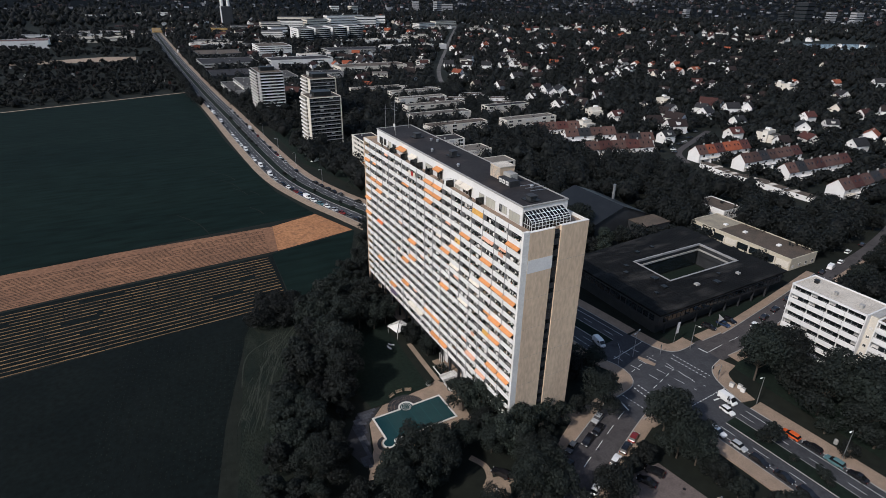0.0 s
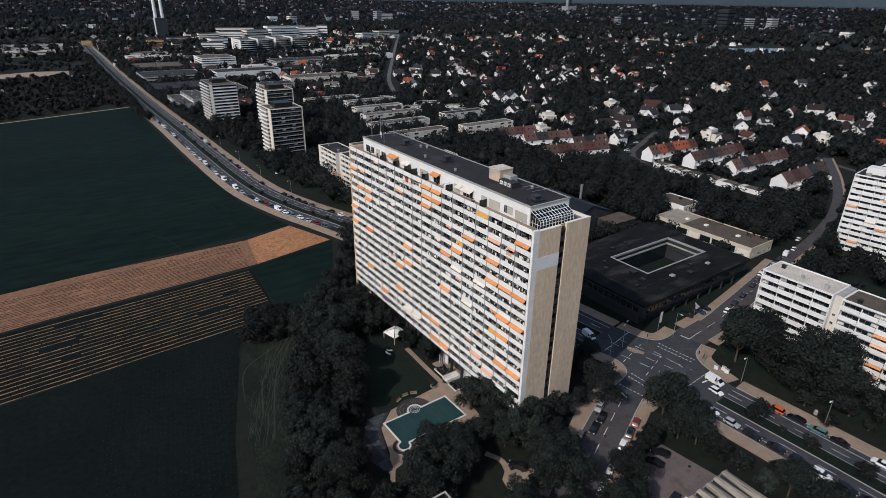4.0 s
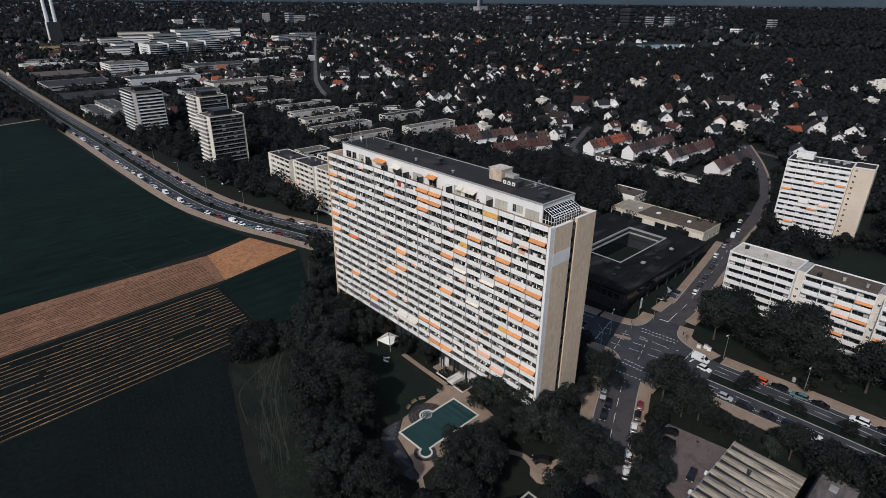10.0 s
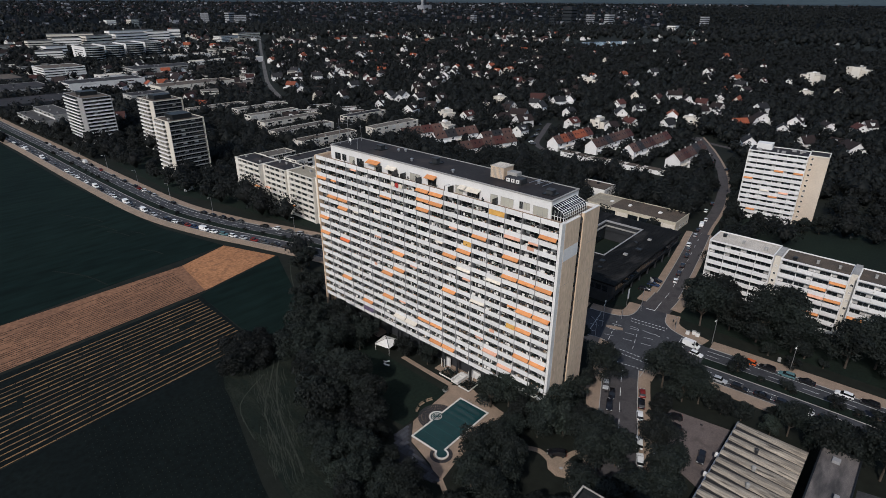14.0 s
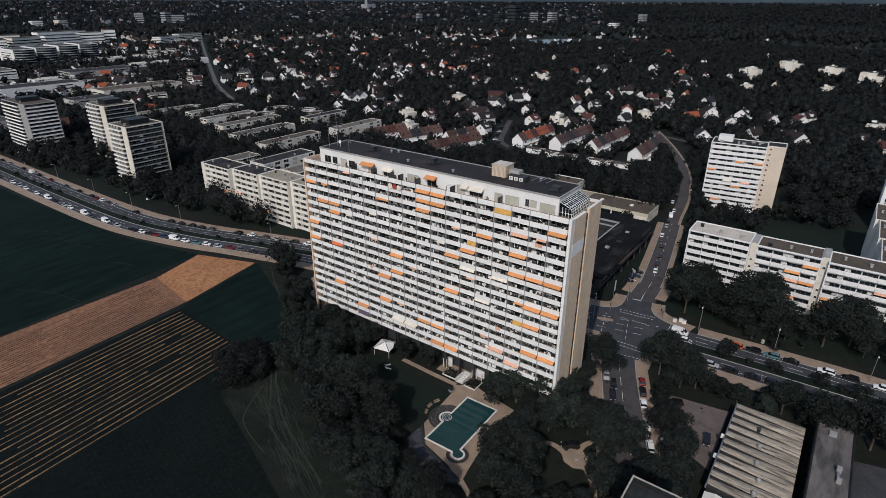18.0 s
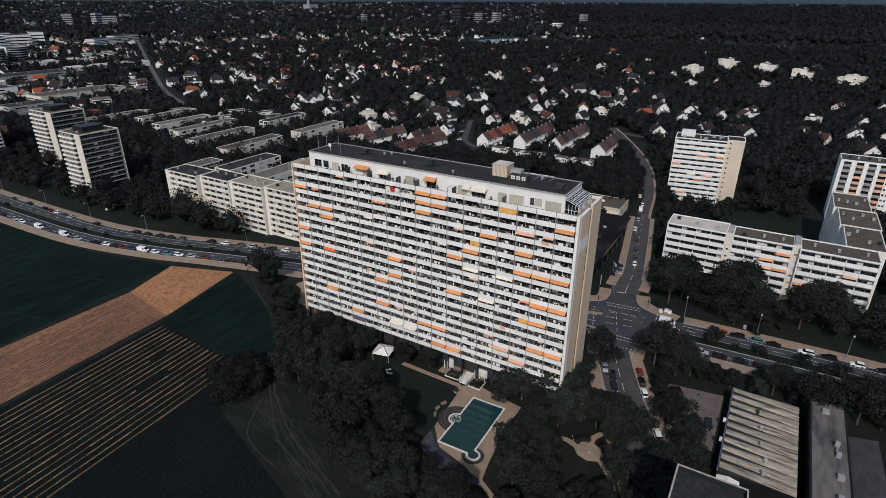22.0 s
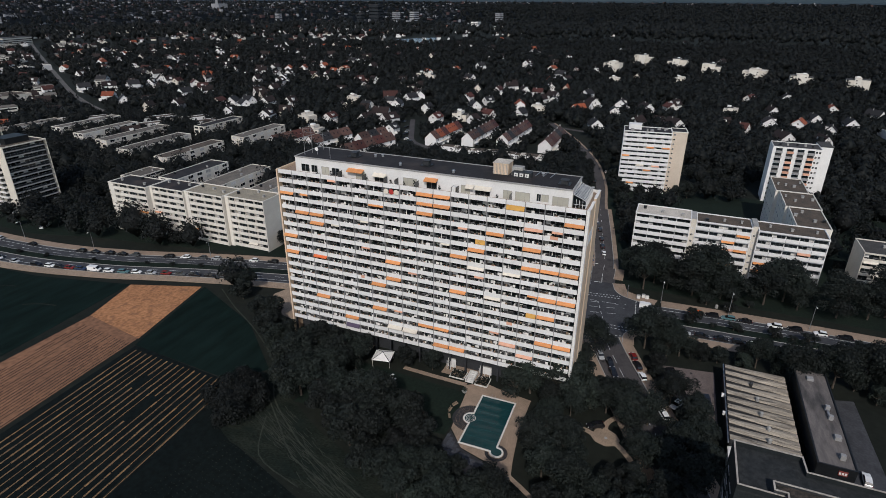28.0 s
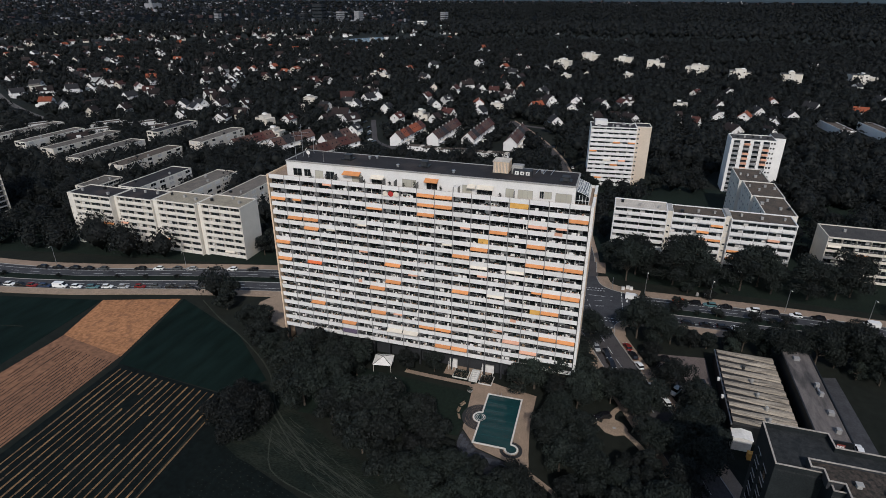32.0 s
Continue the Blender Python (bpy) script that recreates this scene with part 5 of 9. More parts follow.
# towers along the main road
for x0, y0, x1, y1, h in ((105, 374, 127, 394, 34.8), (127, 446, 148, 471, 36), (102, 508, 122, 548, 34)):
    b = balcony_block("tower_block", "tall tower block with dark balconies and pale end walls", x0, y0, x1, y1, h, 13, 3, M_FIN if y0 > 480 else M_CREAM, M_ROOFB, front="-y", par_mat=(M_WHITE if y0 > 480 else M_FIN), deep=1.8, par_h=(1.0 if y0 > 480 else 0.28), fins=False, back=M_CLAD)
    a_, b_ = -(y1 - y0) * 0.5 + (y1 - y0) * 0.27, (y1 - y0) * 0.5 - 0.6
    for r in range(13):
        z = 0.6 + (h - 0.6) / 13 * r
        f_ = (x1 - x0) / 2
        part("side_window_band", Geo().box(a_, f_, z + 1.0, b_, f_ + 0.05, z + 2.4), M_GLASS, b)
        bal = part("side_balcony", Geo().ring([(a_, f_ + 0.004), (b_, f_ + 0.004), (b_, f_ + 1.3), (a_, f_ + 1.3)], [(a_ + 0.12, f_ + 0.004), (b_ - 0.12, f_ + 0.004), (b_ - 0.12, f_ + 1.18), (a_ + 0.12, f_ + 1.18)], z, z + 1.05).box(a_ + 0.13, f_ + 0.004, z, b_ - 0.13, f_ + 1.17, z + 0.15), M_WHITE2, b)
    for q in range(1, 4 if y0 < 480 else 1):
        part("side_fin", Geo().box(a_ + (b_ - a_) * q / 4 - 0.15, f_ + 0.054, 0.2, a_ + (b_ - a_) * q / 4 + 0.15, f_ + 1.15, h - 0.4), M_CONC if y0 > 480 else M_CREAM, b)
    part("plant_room", Geo().rbox(-5, -6, h, 5, 6, h + 3, 0.1), M_METAL, b, "dark plant room on the roof")
# four and five storey flats behind
for k, (x0, y0, x1, y1, h, rf) in enumerate(((150, 313, 189, 326, 13.5, M_ROOF), (150, 284, 191, 297, 13.5, M_ROOFB), (149, 256, 189, 267.5, 13.5, M_ROOFW), (193, 399, 246, 411, 11, M_ROOF), (188, 361, 238, 372, 11, M_ROOFB), (206, 436, 262, 447, 11, M_ROOFB),
                                             (214, 470, 262, 480, 11, M_ROOFG), (252, 356, 300, 367, 11, M_ROOFB), (268, 408, 312, 418, 11, M_ROOF), (222, 505, 275, 515, 11, M_ROOFB), (196, 541, 250, 552, 10, M_ROOFG), (152, 346, 172, 358, 10, M_ROOFG))):
    plain_block("flats", "cream four storey flats with a flat roof", x0, y0, x1, y1, h, 4 if h < 12 else 5, (("-y", 6), ("-x", 2)), M_CREAM if k % 3 else M_IVORY, M_ROOFP if k % 4 else rf, "apartment block", group="rows of flats", w=3.6, wh=1.6)
# offices further along the road
for x0, y0, x1, y1, h, n, m in ((88, 690, 165, 740, 9, 2, M_CLAD), (175, 790, 260, 825, 11, 3, M_WHITE2), (90, 790, 160, 850, 10, 3, M_CONC), (185, 640, 222, 662, 13, 4, M_CONC), (150, 650, 172, 700, 10, 3, M_CONC),
                                (240, 700, 330, 730, 10, 2, M_CREAM), (290, 900, 380, 940, 10, 3, M_CONC), (190, 930, 240, 980, 16, 5, M_WHITE2), (100, 900, 160, 960, 10, 3, M_CLAD)):
    plain_block("office_building", "pale flat roofed office building beside the main road", x0, y0, x1, y1, h, n, (("-y", 2), ("-x", 2)), m, rng.choice((M_ROOFG, M_ROOFB, M_ROOF)), "office building", w=(min(x1 - x0, y1 - y0) / 2 - 1.2), bits=4)
for x0, y0, x1, y1, h, n in ((88, 578, 100, 640, 9.5, 3), (100.2, 580, 116, 638, 13, 4)):
    balcony_block("terraced_office", "pale stepped office building with white terrace bands", x0, y0, x1, y1, h, n, 5, M_CONC, M_ROOFG, par_mat=M_WHITE2, deep=1.5, par_h=0.95)
for x, y, h in ((322, 1180, 26), (360, 1196, 26), (400, 1212, 26), (440, 1228, 26)):
    b = plain_block("office_building", "white office wing with a rounded glass end", x - 15, y - 50, x + 15, y + 10, h, 7, (("-x", 1),), M_WHITE, M_ROOFG, "office building", w=40)
    part("round_end", Geo().cyl(0, -30, 0, h - 0.3, 14.5, n=20), M_GLASS, b)
    for r in range(7):
        part("floor_band", Geo().cyl(0, -30, r * h / 7 + 0.2, r * h / 7 + 1.2, 14.7, n=20), M_GREYF, b)

# dark office building with a courtyard
dk = thing("dark_office_building", "low black clad office building with a flat metal roof and courtyard", "office building", pose(170, 126, 0))
o, i_ = [(-33, -24), (33, -23), (33, 24), (-33, 20)], [(-12.5, -10), (25, -10), (25, 8), (-12.5, 8)]
part("lower_wall", Geo().ring([(x * 0.94, y * 0.9) for x, y in o], [(x * 1.03 - 0.2, y * 1.06) for x, y in i_], 0, 4.6), M_CLAD, dk, "recessed black ground floor wall")
part("upper_wall", Geo().ring(o, i_, 4.6, 8.9), M_CLAD, dk, "black overhanging upper storey")
# roof sheen comes from pale patches in the felt colour
part("roof", Geo().ring([(x * 1.03, y * 1.04) for x, y in o], [(x, y) for x, y in i_], 8.904, 9.5), M_BLACKFELT, dk, "black felt roof with pale dried puddles")
part("inner_frame", Geo().ring([(-12.5, -10), (25, -10), (25, 8), (-12.5, 8)], [(-11.9, -9.4), (24.4, -9.4), (24.4, 7.4), (-11.9, 7.4)], 8.9, 9.65), M_FIN, dk, "pale concrete courtyard edge")
part("courtyard_lawn", Geo().box(-11.8, -9.3, 0, 24.3, 7.3, 0.1), M_LAWN, dk, "green courtyard planting")
part("court_fascia", Geo().box(-12.4, 7.4, 6.7, 24.9, 7.9, 7.3), M_CONC, dk, "pale concrete gallery edge in the courtyard")
part("court_fascia", Geo().box(24.45, -9.8, 6.7, 24.9, 7.39, 7.3), M_CONC, dk)
part("court_glass", Geo().box(-12.3, 7.72, 0.1, 24.9, 7.8, 6.68), M_GLASS, dk)
for k in range(30):
    x = -31 + 2.1 * k
    part("upper_window", Geo().box(x, -24.2 + 0.0152 * (x + 33), 5.6, x + 1.7, -24.02 + 0.0152 * (x + 33), 7.6), M_GLASS, dk)
for k in range(16):
    y = -22 + 2.55 * k
    part("upper_window", Geo().box(-33.15, y, 5.6, -33.01, y + 2.0, 7.6), M_GLASS, dk)
seam = Geo()
for k in range(44):
    x = -33 + 1.5 * k
    for y0, y1 in ((-24.4, -10.2), (8.2, 21 + 0.03 * (x + 33))):
        if -12.5 < x < 25:
            seam.box(x, y0, 9.504, x + 0.06, y1, 9.56)
    if not -12.5 < x < 25:
        seam.box(x, -24.4, 9.504, x + 0.06, 20.5 + 0.05 * (x + 33), 9.56)
part("roof_seams", seam, M_BLACKFELT, dk)
for x, y, s in ((-6, -16, 1.6), (2, -18, 2.2), (8, -14, 1.2), (-18, -12, 2.0), (-22, 2, 1.6), (-16, -6, 2.4), (15, -17, 1.4), (-24, -14, 1.3), (-18, 6, 1.5), (4, 14, 1.4), (-5, 13, 1.6)):
    u = part("roof_unit", Geo().rbox(x - s / 2, y - s / 2, 9.5, x + s / 2, y + s / 2, 10.1, 0.05), rng.choice((M_METAL, M_METAL, M_CONC)), dk, "small roof ventilation unit")
for k in range(8):
    x = -28 + 7.6 * k
    part("pillar", Geo().box(x, -23.0, 0, x + 0.5, -22.5, 4.6), M_CLAD, dk)
fl = thing("banner_flag", "tall white banner flag on a pole before the dark office", "flag", pose(140.1, 97.3, 0))
part("pole", Geo().cyl(0, 0, 0, 8, 0.06, n=8), M_STEEL, fl)
part("banner", Geo().box(0.08, -0.02, 3.6, 1.3, 0.02, 7.8), M_WHITE, fl, "white cloth banner")
for k, (x, y) in enumerate(((162, 99.2),)):
    w = thing("canopy_sail", "pale fabric canopy on posts before the dark office", "canopy", pose(x, y - 1.5, 0))
    part("post", Geo().cyl(0, 0, 0, 3.4, 0.07, n=8), M_STEEL, w)
    part("sail", Geo().add([(-1.2, -1.0, 2.6), (1.4, -0.9, 2.9), (0.2, 0.6, 4.4), (-1.2, -1.0, 2.56), (1.4, -0.9, 2.86), (0.2, 0.6, 4.36)], [(0, 1, 2), (5, 4, 3), (0, 3, 4, 1), (1, 4, 5, 2), (2, 5, 3, 0)]), M_CONC, w)

# long low school building, small flat building, dark hall with a pipe chimney
lb = plain_block("school_building", "long low building with a brown mossy flat roof", 224.5, 112, 242.5, 161, 5.0, 1, (("-y", 4),), M_SAND, M_ROOFB, "building", bits=0)
for k in range(9):
    part("pilaster", Geo().box(-9.4, -24.2 + 6.0 * k, 0, -9.01, -23.7 + 6.0 * k, 4.2), M_CREAM, lb)
    if k < 8:
        part("wall_panel", Geo().box(-9.12, -23.6 + 6.0 * k, 0.9, -9.004, -18.4 + 6.0 * k, 3.7), M_GLASS if k % 4 else M_CREAM, lb)
for y in (-14, 2, 12):
    part("skylight", Geo().rbox(-1, y, 5.0, 1, y + 1.6, 5.6, 0.1), M_WHITE2, lb)
part("pale_roof_bay", Geo().box(-8.6, 10.5, 5.03, 8.6, 24.1, 5.08), M_ROOFT, lb, "paler gravel bay of the roof")
plain_block("flat_house", "low white house with a reddish flat roof", 249, 161.5, 263, 180, 4.6, 1, (("-y", 3), ("-x", 3)), M_WHITE2, M_ROOFB, "house", bits=1)
ch = thing("dark_hall", "black clad hall with a steep dark roof and steel chimney", "hall", pose(193, 192, 0))
part("wall", Geo().house(-16, -17, 16, 17, 6, 12, "y"), M_CLAD, ch)
part("roof", Geo().gable(-16, -17, 16, 17, 6.0, 12.0, 0.6, 0.25, "y"), M_METAL, ch, "steep black metal roof")
part("chimney", Geo().cyl(13.5, 3, 0, 15, 0.7, n=14), M_STEEL, ch, "slim bright steel chimney")
part("annexe", Geo().box(4, -28, 0, 20, -17.7, 5), M_CLAD, ch, "low black annexe")
part("annexe_roof", Geo().box(3.8, -28.2, 5.004, 20.2, -17.7, 5.25), M_ROOFB, ch)
gar = thing("garage_row", "long row of white garages with flat roofs", "garages", pose(316, 192, 0))
for k in range(24):
    y = -38 + 3.15 * k
    hgt = 2.8 + 0.5 * ((k // 6) % 2)
    gx = -2.0 if (k // 5) % 2 else 0.0
    gg = part("garage", Geo().box(gx, y, 0, gx + 6, y + 3.12, hgt), M_WHITE, gar)
    part("garage_roof", Geo().box(gx - 0.1, y, hgt + 0.004, gx + 6.1, y + 3.13, hgt + 0.15), M_ROOFB if k % 4 else M_ROOFW, gg)
    if k % 3 == 0:
        part("garage_window", Geo().box(gx - 0.05, y + 0.8, 1.4, gx - 0.004, y + 2.2, 2.2), M_GLASS, gg)

# hall with barrel roof strips, and the long low hall beside it
hl = thing("hall", "workshop hall with a weathered ribbed concrete shell roof", "hall", pose(78.6, 39.1, 0))
part("wall", Geo().box(-17.2, -7.7, 0, 17.2, 7.7, 5.0), M_METAL, hl, "dark hall wall")
NR = 11
M_SHELL = mk("weathered shell roof", (0.44, 0.375, 0.29), (0.20, 0.168, 0.132), 0.9, 0.9, 0.4, 0.35, 0.16, stretch=(2.2, 0.22, 1), stain_or_sheen=((0.050, 0.043, 0.037), 0.8))
part("roof_base", Geo().box(-17.2, -7.7, 5.004, 17.2, 7.7, 5.10), M_DARK, hl, "dark base below the roof shells")
w = 34.4 / NR
TS = (0, 0.06, 0.2, 0.4, 0.6, 0.8, 1)
for k in range(NR):
    x0 = -17.2 + w * k
    top = [(x0 + w * t * 0.98, y, 5.12 + hh * math.cos(math.pi / 2 * t) + 0.32 * math.sin(math.pi * t)) for y, hh in ((-7.8, 0.05), (0, 0.42), (7.8, 1.0)) for t in TS]
    n = len(TS)
    f = [(r * n + i, r * n + i + 1, (r + 1) * n + i + 1, (r + 1) * n + i) for r in range(2) for i in range(n - 1)]
    q = Geo().add(top + [(x, y, z - 0.1) for x, y, z in top], f + [tuple(a + 3 * n for a in reversed(c)) for c in f])
    rim = list(range(n)) + [2 * n - 1] + list(range(3 * n - 1, 2 * n - 1, -1)) + [n]
    q.f += [(rim[i], rim[i] + 3 * n, rim[(i + 1) % len(rim)] + 3 * n, rim[(i + 1) % len(rim)]) for i in range(len(rim))]
    sh = part("roof_shell", q, M_SHELL, hl)
    part("skylight", Geo().add([(x0 + 0.12, y, z) for y, z in ((-7.6, 5.1), (7.7, 5.1), (7.7, 6.02), (0, 5.43), (-7.6, 5.11))] + [(x0 + 0.17, y, z) for y, z in ((-7.6, 5.1), (7.7, 5.1), (7.7, 6.02), (0, 5.43), (-7.6, 5.11))],
                               [(4, 3, 2, 1, 0), (5, 6, 7, 8, 9)] + [(i, (i + 1) % 5, 5 + (i + 1) % 5, 5 + i) for i in range(5)]), M_DARK, sh, "dark tapering skylight under the shell's edge")
for x, y, m in ((-10, -1.2, M_CONC), (-4.6, 0, M_CONC), (1.6, 0.4, M_CONC), (8, 1.5, M_DARK), (-14.6, -1.0, M_CONC)):
    part("roof_dome", Geo().cyl(x, y, 5.7, 6.7, 0.42, n=10).cyl(x, y, 6.702, 7.0, 0.5, 0.2, n=10), m, hl, "small round roof ventilator")
part("gutter", Geo().box(-17.3, 7.81, 4.8, 17.3, 8.1, 5.2), M_STEEL, hl, "pale metal gutter")
for x in (-6, 2):
    part("gutter_box", Geo().rbox(x, 8.12, 4.2, x + 0.9, 8.8, 5.0, 0.05), M_WHITE2, hl)
h2 = thing("long_hall", "long low hall with a brown grey flat roof and dark walls", "hall", pose(78, 25.5, 0))
part("wall", Geo().box(-19.5, -3.9, 0, 19.5, 3.9, 7.5), M_METAL, h2)
roof_on(h2, 39, 7.8, 7.7, M_FELT, M_METAL, 0.3)
for x, y, s, hh in ((-16, -1.5, 1.1, 1.3), (-9, -1.8, 1.4, 1.0), (-1.5, -1.6, 1.0, 1.2), (2.0, -1.4, 1.0, 1.5), (15, 0.5, 1.6, 0.7)):
    part("roof_unit", Geo().rbox(x - s / 2, y - s / 2, 7.7, x + s / 2, y + s / 2, 7.7 + hh, 0.06), M_FIN, h2, "grey roof unit")
part("duct", Geo().box(-0.6, -1.6, 7.9, 1.4, -1.1, 8.4), M_STEEL, h2)
part("sign_board", Geo().box(-19.7, -2.2, 6.0, -19.52, -0.4, 7.2), mk("red sign", (0.24, 0.05, 0.04), None, 1, 0.7), h2, "small dark red sign board")
for k in range(3):
    part("sign_bar", Geo().box(-19.76, -2.0 + 0.55 * k, 6.3, -19.704, -1.6 + 0.55 * k, 6.9), M_WHITE, h2)
for k in range(9):
    part("window", Geo().box(-18 + 4 * k, 3.91, 1.5, -16 + 4 * k, 3.97, 3.6), M_GLASS, h2)

# tall dark block nearest to the camera
nb = thing("near_office_block", "tall dark grey block with gravel roofs and pale copings", "office building", pose(0, 0, 0))
out1 = [(21.5, 54), (21.5, 44), (18.2, 43.8), (18.2, -25), (-30, -25), (-30, 38), (8, 38), (8, 47), (11.4, 47), (11.4, 54)]
part("wall", Geo().prism(out1, 0, 36.0), mk("dark grey facade", (0.014, 0.017, 0.018), (0.020, 0.024, 0.025), 0.3, 0.8, 0.1, spec=0.1), nb, "dark grey facade")
part("roof", Geo().prism(out1, 36.004, 36.3), M_PEBBLE, nb, "dark gravel roof")


def inset(poly, d):
    n, r = len(poly), []
    for k in range(n):
        a, b, c = Vector(poly[k - 1]), Vector(poly[k]), Vector(poly[(k + 1) % n])
        u, w = (b - a).normalized(), (c - b).normalized()
        nu, nw = Vector((u.y, -u.x)), Vector((w.y, -w.x))
        m = (nu + nw)
        r.append(tuple(b + m * d / (1 + nu.dot(nw))))
    return r


part("roof_parapet", Geo().ring(out1, inset(out1, 0.24), 36.304, 37.2), bpy.data.materials["dark grey facade"], nb, "dark low parapet")
part("coping", Geo().ring(out1, inset(out1, 0.26), 37.204, 37.3), M_COPE, nb, "pale weathered roof coping")
out2 = [(13.6, 49.2), (13.6, 44.5), (13.6, 20), (-26, 20), (-26, 36.5), (6.5, 36.5), (6.5, 45.3), (9.2, 45.3), (9.2, 47.5), (11.6, 47.5), (11.6, 49.2)]
part("upper_wall", Geo().prism(out2, 36.308, 37.3), M_CLAD, nb, "dark upper roof wall")
part("upper_roof", Geo().prism(inset(out2, 0.3), 37.304, 37.5), M_SEDUM, nb, "pebbled upper roof")
part("upper_parapet", Geo().ring(out2, inset(out2, 0.24), 37.304, 37.8), M_CLAD, nb, "dark low upper parapet")
part("upper_coping", Geo().ring(out2, inset(out2, 0.26), 37.804, 37.9), M_COPE, nb, "pale weathered roof coping")
for x, y in ((9.5, 43.4), (8.6, 39.6), (9.6, 38.6), (8.0, 38.4), (10.2, 35.5), (7.6, 31), (2, 33)):
    v = part("roof_vent", Geo().rbox(x - 0.35, y - 0.35, 37.5, x + 0.35, y + 0.35, 38.1, 0.05), M_CONC, nb)
    part("vent_lid", Geo().rbox(x - 0.5, y - 0.5, 38.12, x + 0.5, y + 0.5, 38.22, 0.03), M_CONC, v)
for k in range(11):
    for x in (13.5, 17.5):
        w = part("window", Geo().box(x, 54.01, 3 * k + 1.4, x + 2.2, 54.07, 3 * k + 3.1), M_GLASS, nb)
        part("window_frame", Geo().box(x - 0.1, 54.01, 3 * k + 1.2, x + 2.3, 54.12, 3 * k + 1.38).box(x - 0.1, 54.01, 3 * k + 3.12, x + 2.3, 54.1, 3 * k + 3.22), M_FIN, w)
lowext = thing("loading_shed", "small white loading shed with a yellow container", "shed", pose(59.6, 44.6, 0))
part("wall", Geo().box(-1.7, -2.2, 0, 1.7, 2.2, 3.6), M_WHITE2, lowext)
part("roof", Geo().gable(-1.7, -2.2, 1.7, 2.2, 3.62, 4.1, 0.2, 0.12, "x"), M_WHITE2, lowext, "pale sheet metal roof")
part("container", Geo().rbox(-4.6, -3.2, 0, -3.3, -1.0, 2.0, 0.05), M_AWNY, lowext, "yellow container")

# ---- houses ----
def house(w, l, eave, ridge, wall, roof, label, dormer=False, balcony=False):
    """A detached house, ridge along its length."""
    h = thing("house", label, "house", pose(0, 0, -50))
    part("wall", Geo().house(-l / 2, -w / 2, l / 2, w / 2, eave, ridge).box(-l / 2 + 1.0, -w / 2 - 3.2, 0, -l / 2 + 1.0 + l * 0.42, -w / 2 - 0.01, eave * 0.55).box(l / 2 + 0.01, -w * 0.2, 0, l / 2 + 3.6, w / 2 - 0.6, 2.7), wall, h)
    part("roof", Geo().gable(-l / 2, -w / 2, l / 2, w / 2, eave + 0.02, ridge + 0.02, 0.5), roof, h)
    ch = part("chimney", Geo().rbox(l * 0.12, 0.4, ridge - 1.2, l * 0.12 + 0.6, 1.0, ridge + 1.0, 0.03), M_CONC, h)
    me = window_meshes(1.3, 1.3, False)
    for x in (-l * 0.25, l * 0.25):
        part("window", me, None, h, "", pose(x, -w / 2, 1.0, 0, 0, -90))
    part("window", me, None, h, "", pose(-l / 2, 0, eave - 0.6, 0, 0, 180))
    if dormer:
        part("dormer", Geo().box(-1.5, -w / 2 + 0.6, eave, 1.5, -0.5, eave + (ridge - eave) * 0.75), wall, h)
        part("dormer_roof", Geo().box(-1.8, -w / 2 + 0.3, eave + (ridge - eave) * 0.75 + 0.004, 1.8, -0.4, eave + (ridge - eave) * 0.75 + 0.18), roof, h)
    if balcony:
        part("balcony", Geo().rbox(-l / 2 - 1.4, -w * 0.35, 2.6, -l / 2, w * 0.35, 3.7, 0.04), M_WHITE2, h)
    return h


WALLS, ROOFS = (M_WHITE, M_WHITE2, M_CREAM), (M_TILE_R, M_TILE_B, M_TILE_O, M_TILE_G)
protos = []
for i, (w, l, e, r, wm, rm, lab, dm, ba) in enumerate((
        (9, 11, 5.4, 9.2, 0, 0, "white house with a red tiled pitched roof", False, True), (9.5, 12, 4.6, 9.4, 0, 1, "white house with a brown tiled pitched roof", True, False),
        (10, 12, 5.8, 9.6, 0, 2, "white house with a bright orange tiled roof", False, True), (9, 10, 5.6, 9.0, 1, 3, "pale house with a grey tiled roof", True, False),
        (11, 15, 6.2, 10.6, 0, 1, "large white house with a dark brown roof", True, True), (8.5, 10, 5.2, 9.4, 2, 1, "cream house with a brown tiled roof", False, False),
        (10, 13, 5.6, 10, 0, 3, "white house with a dark grey roof", False, True), (9, 12, 5.2, 8.8, 1, 0, "pale house with a dull red roof", True, False))):
    protos.append(house(w, l, e, r, WALLS[wm], ROOFS[rm], lab, dm, ba))
for p in protos:
    p.matrix_basis = pose(0, 0, 0)


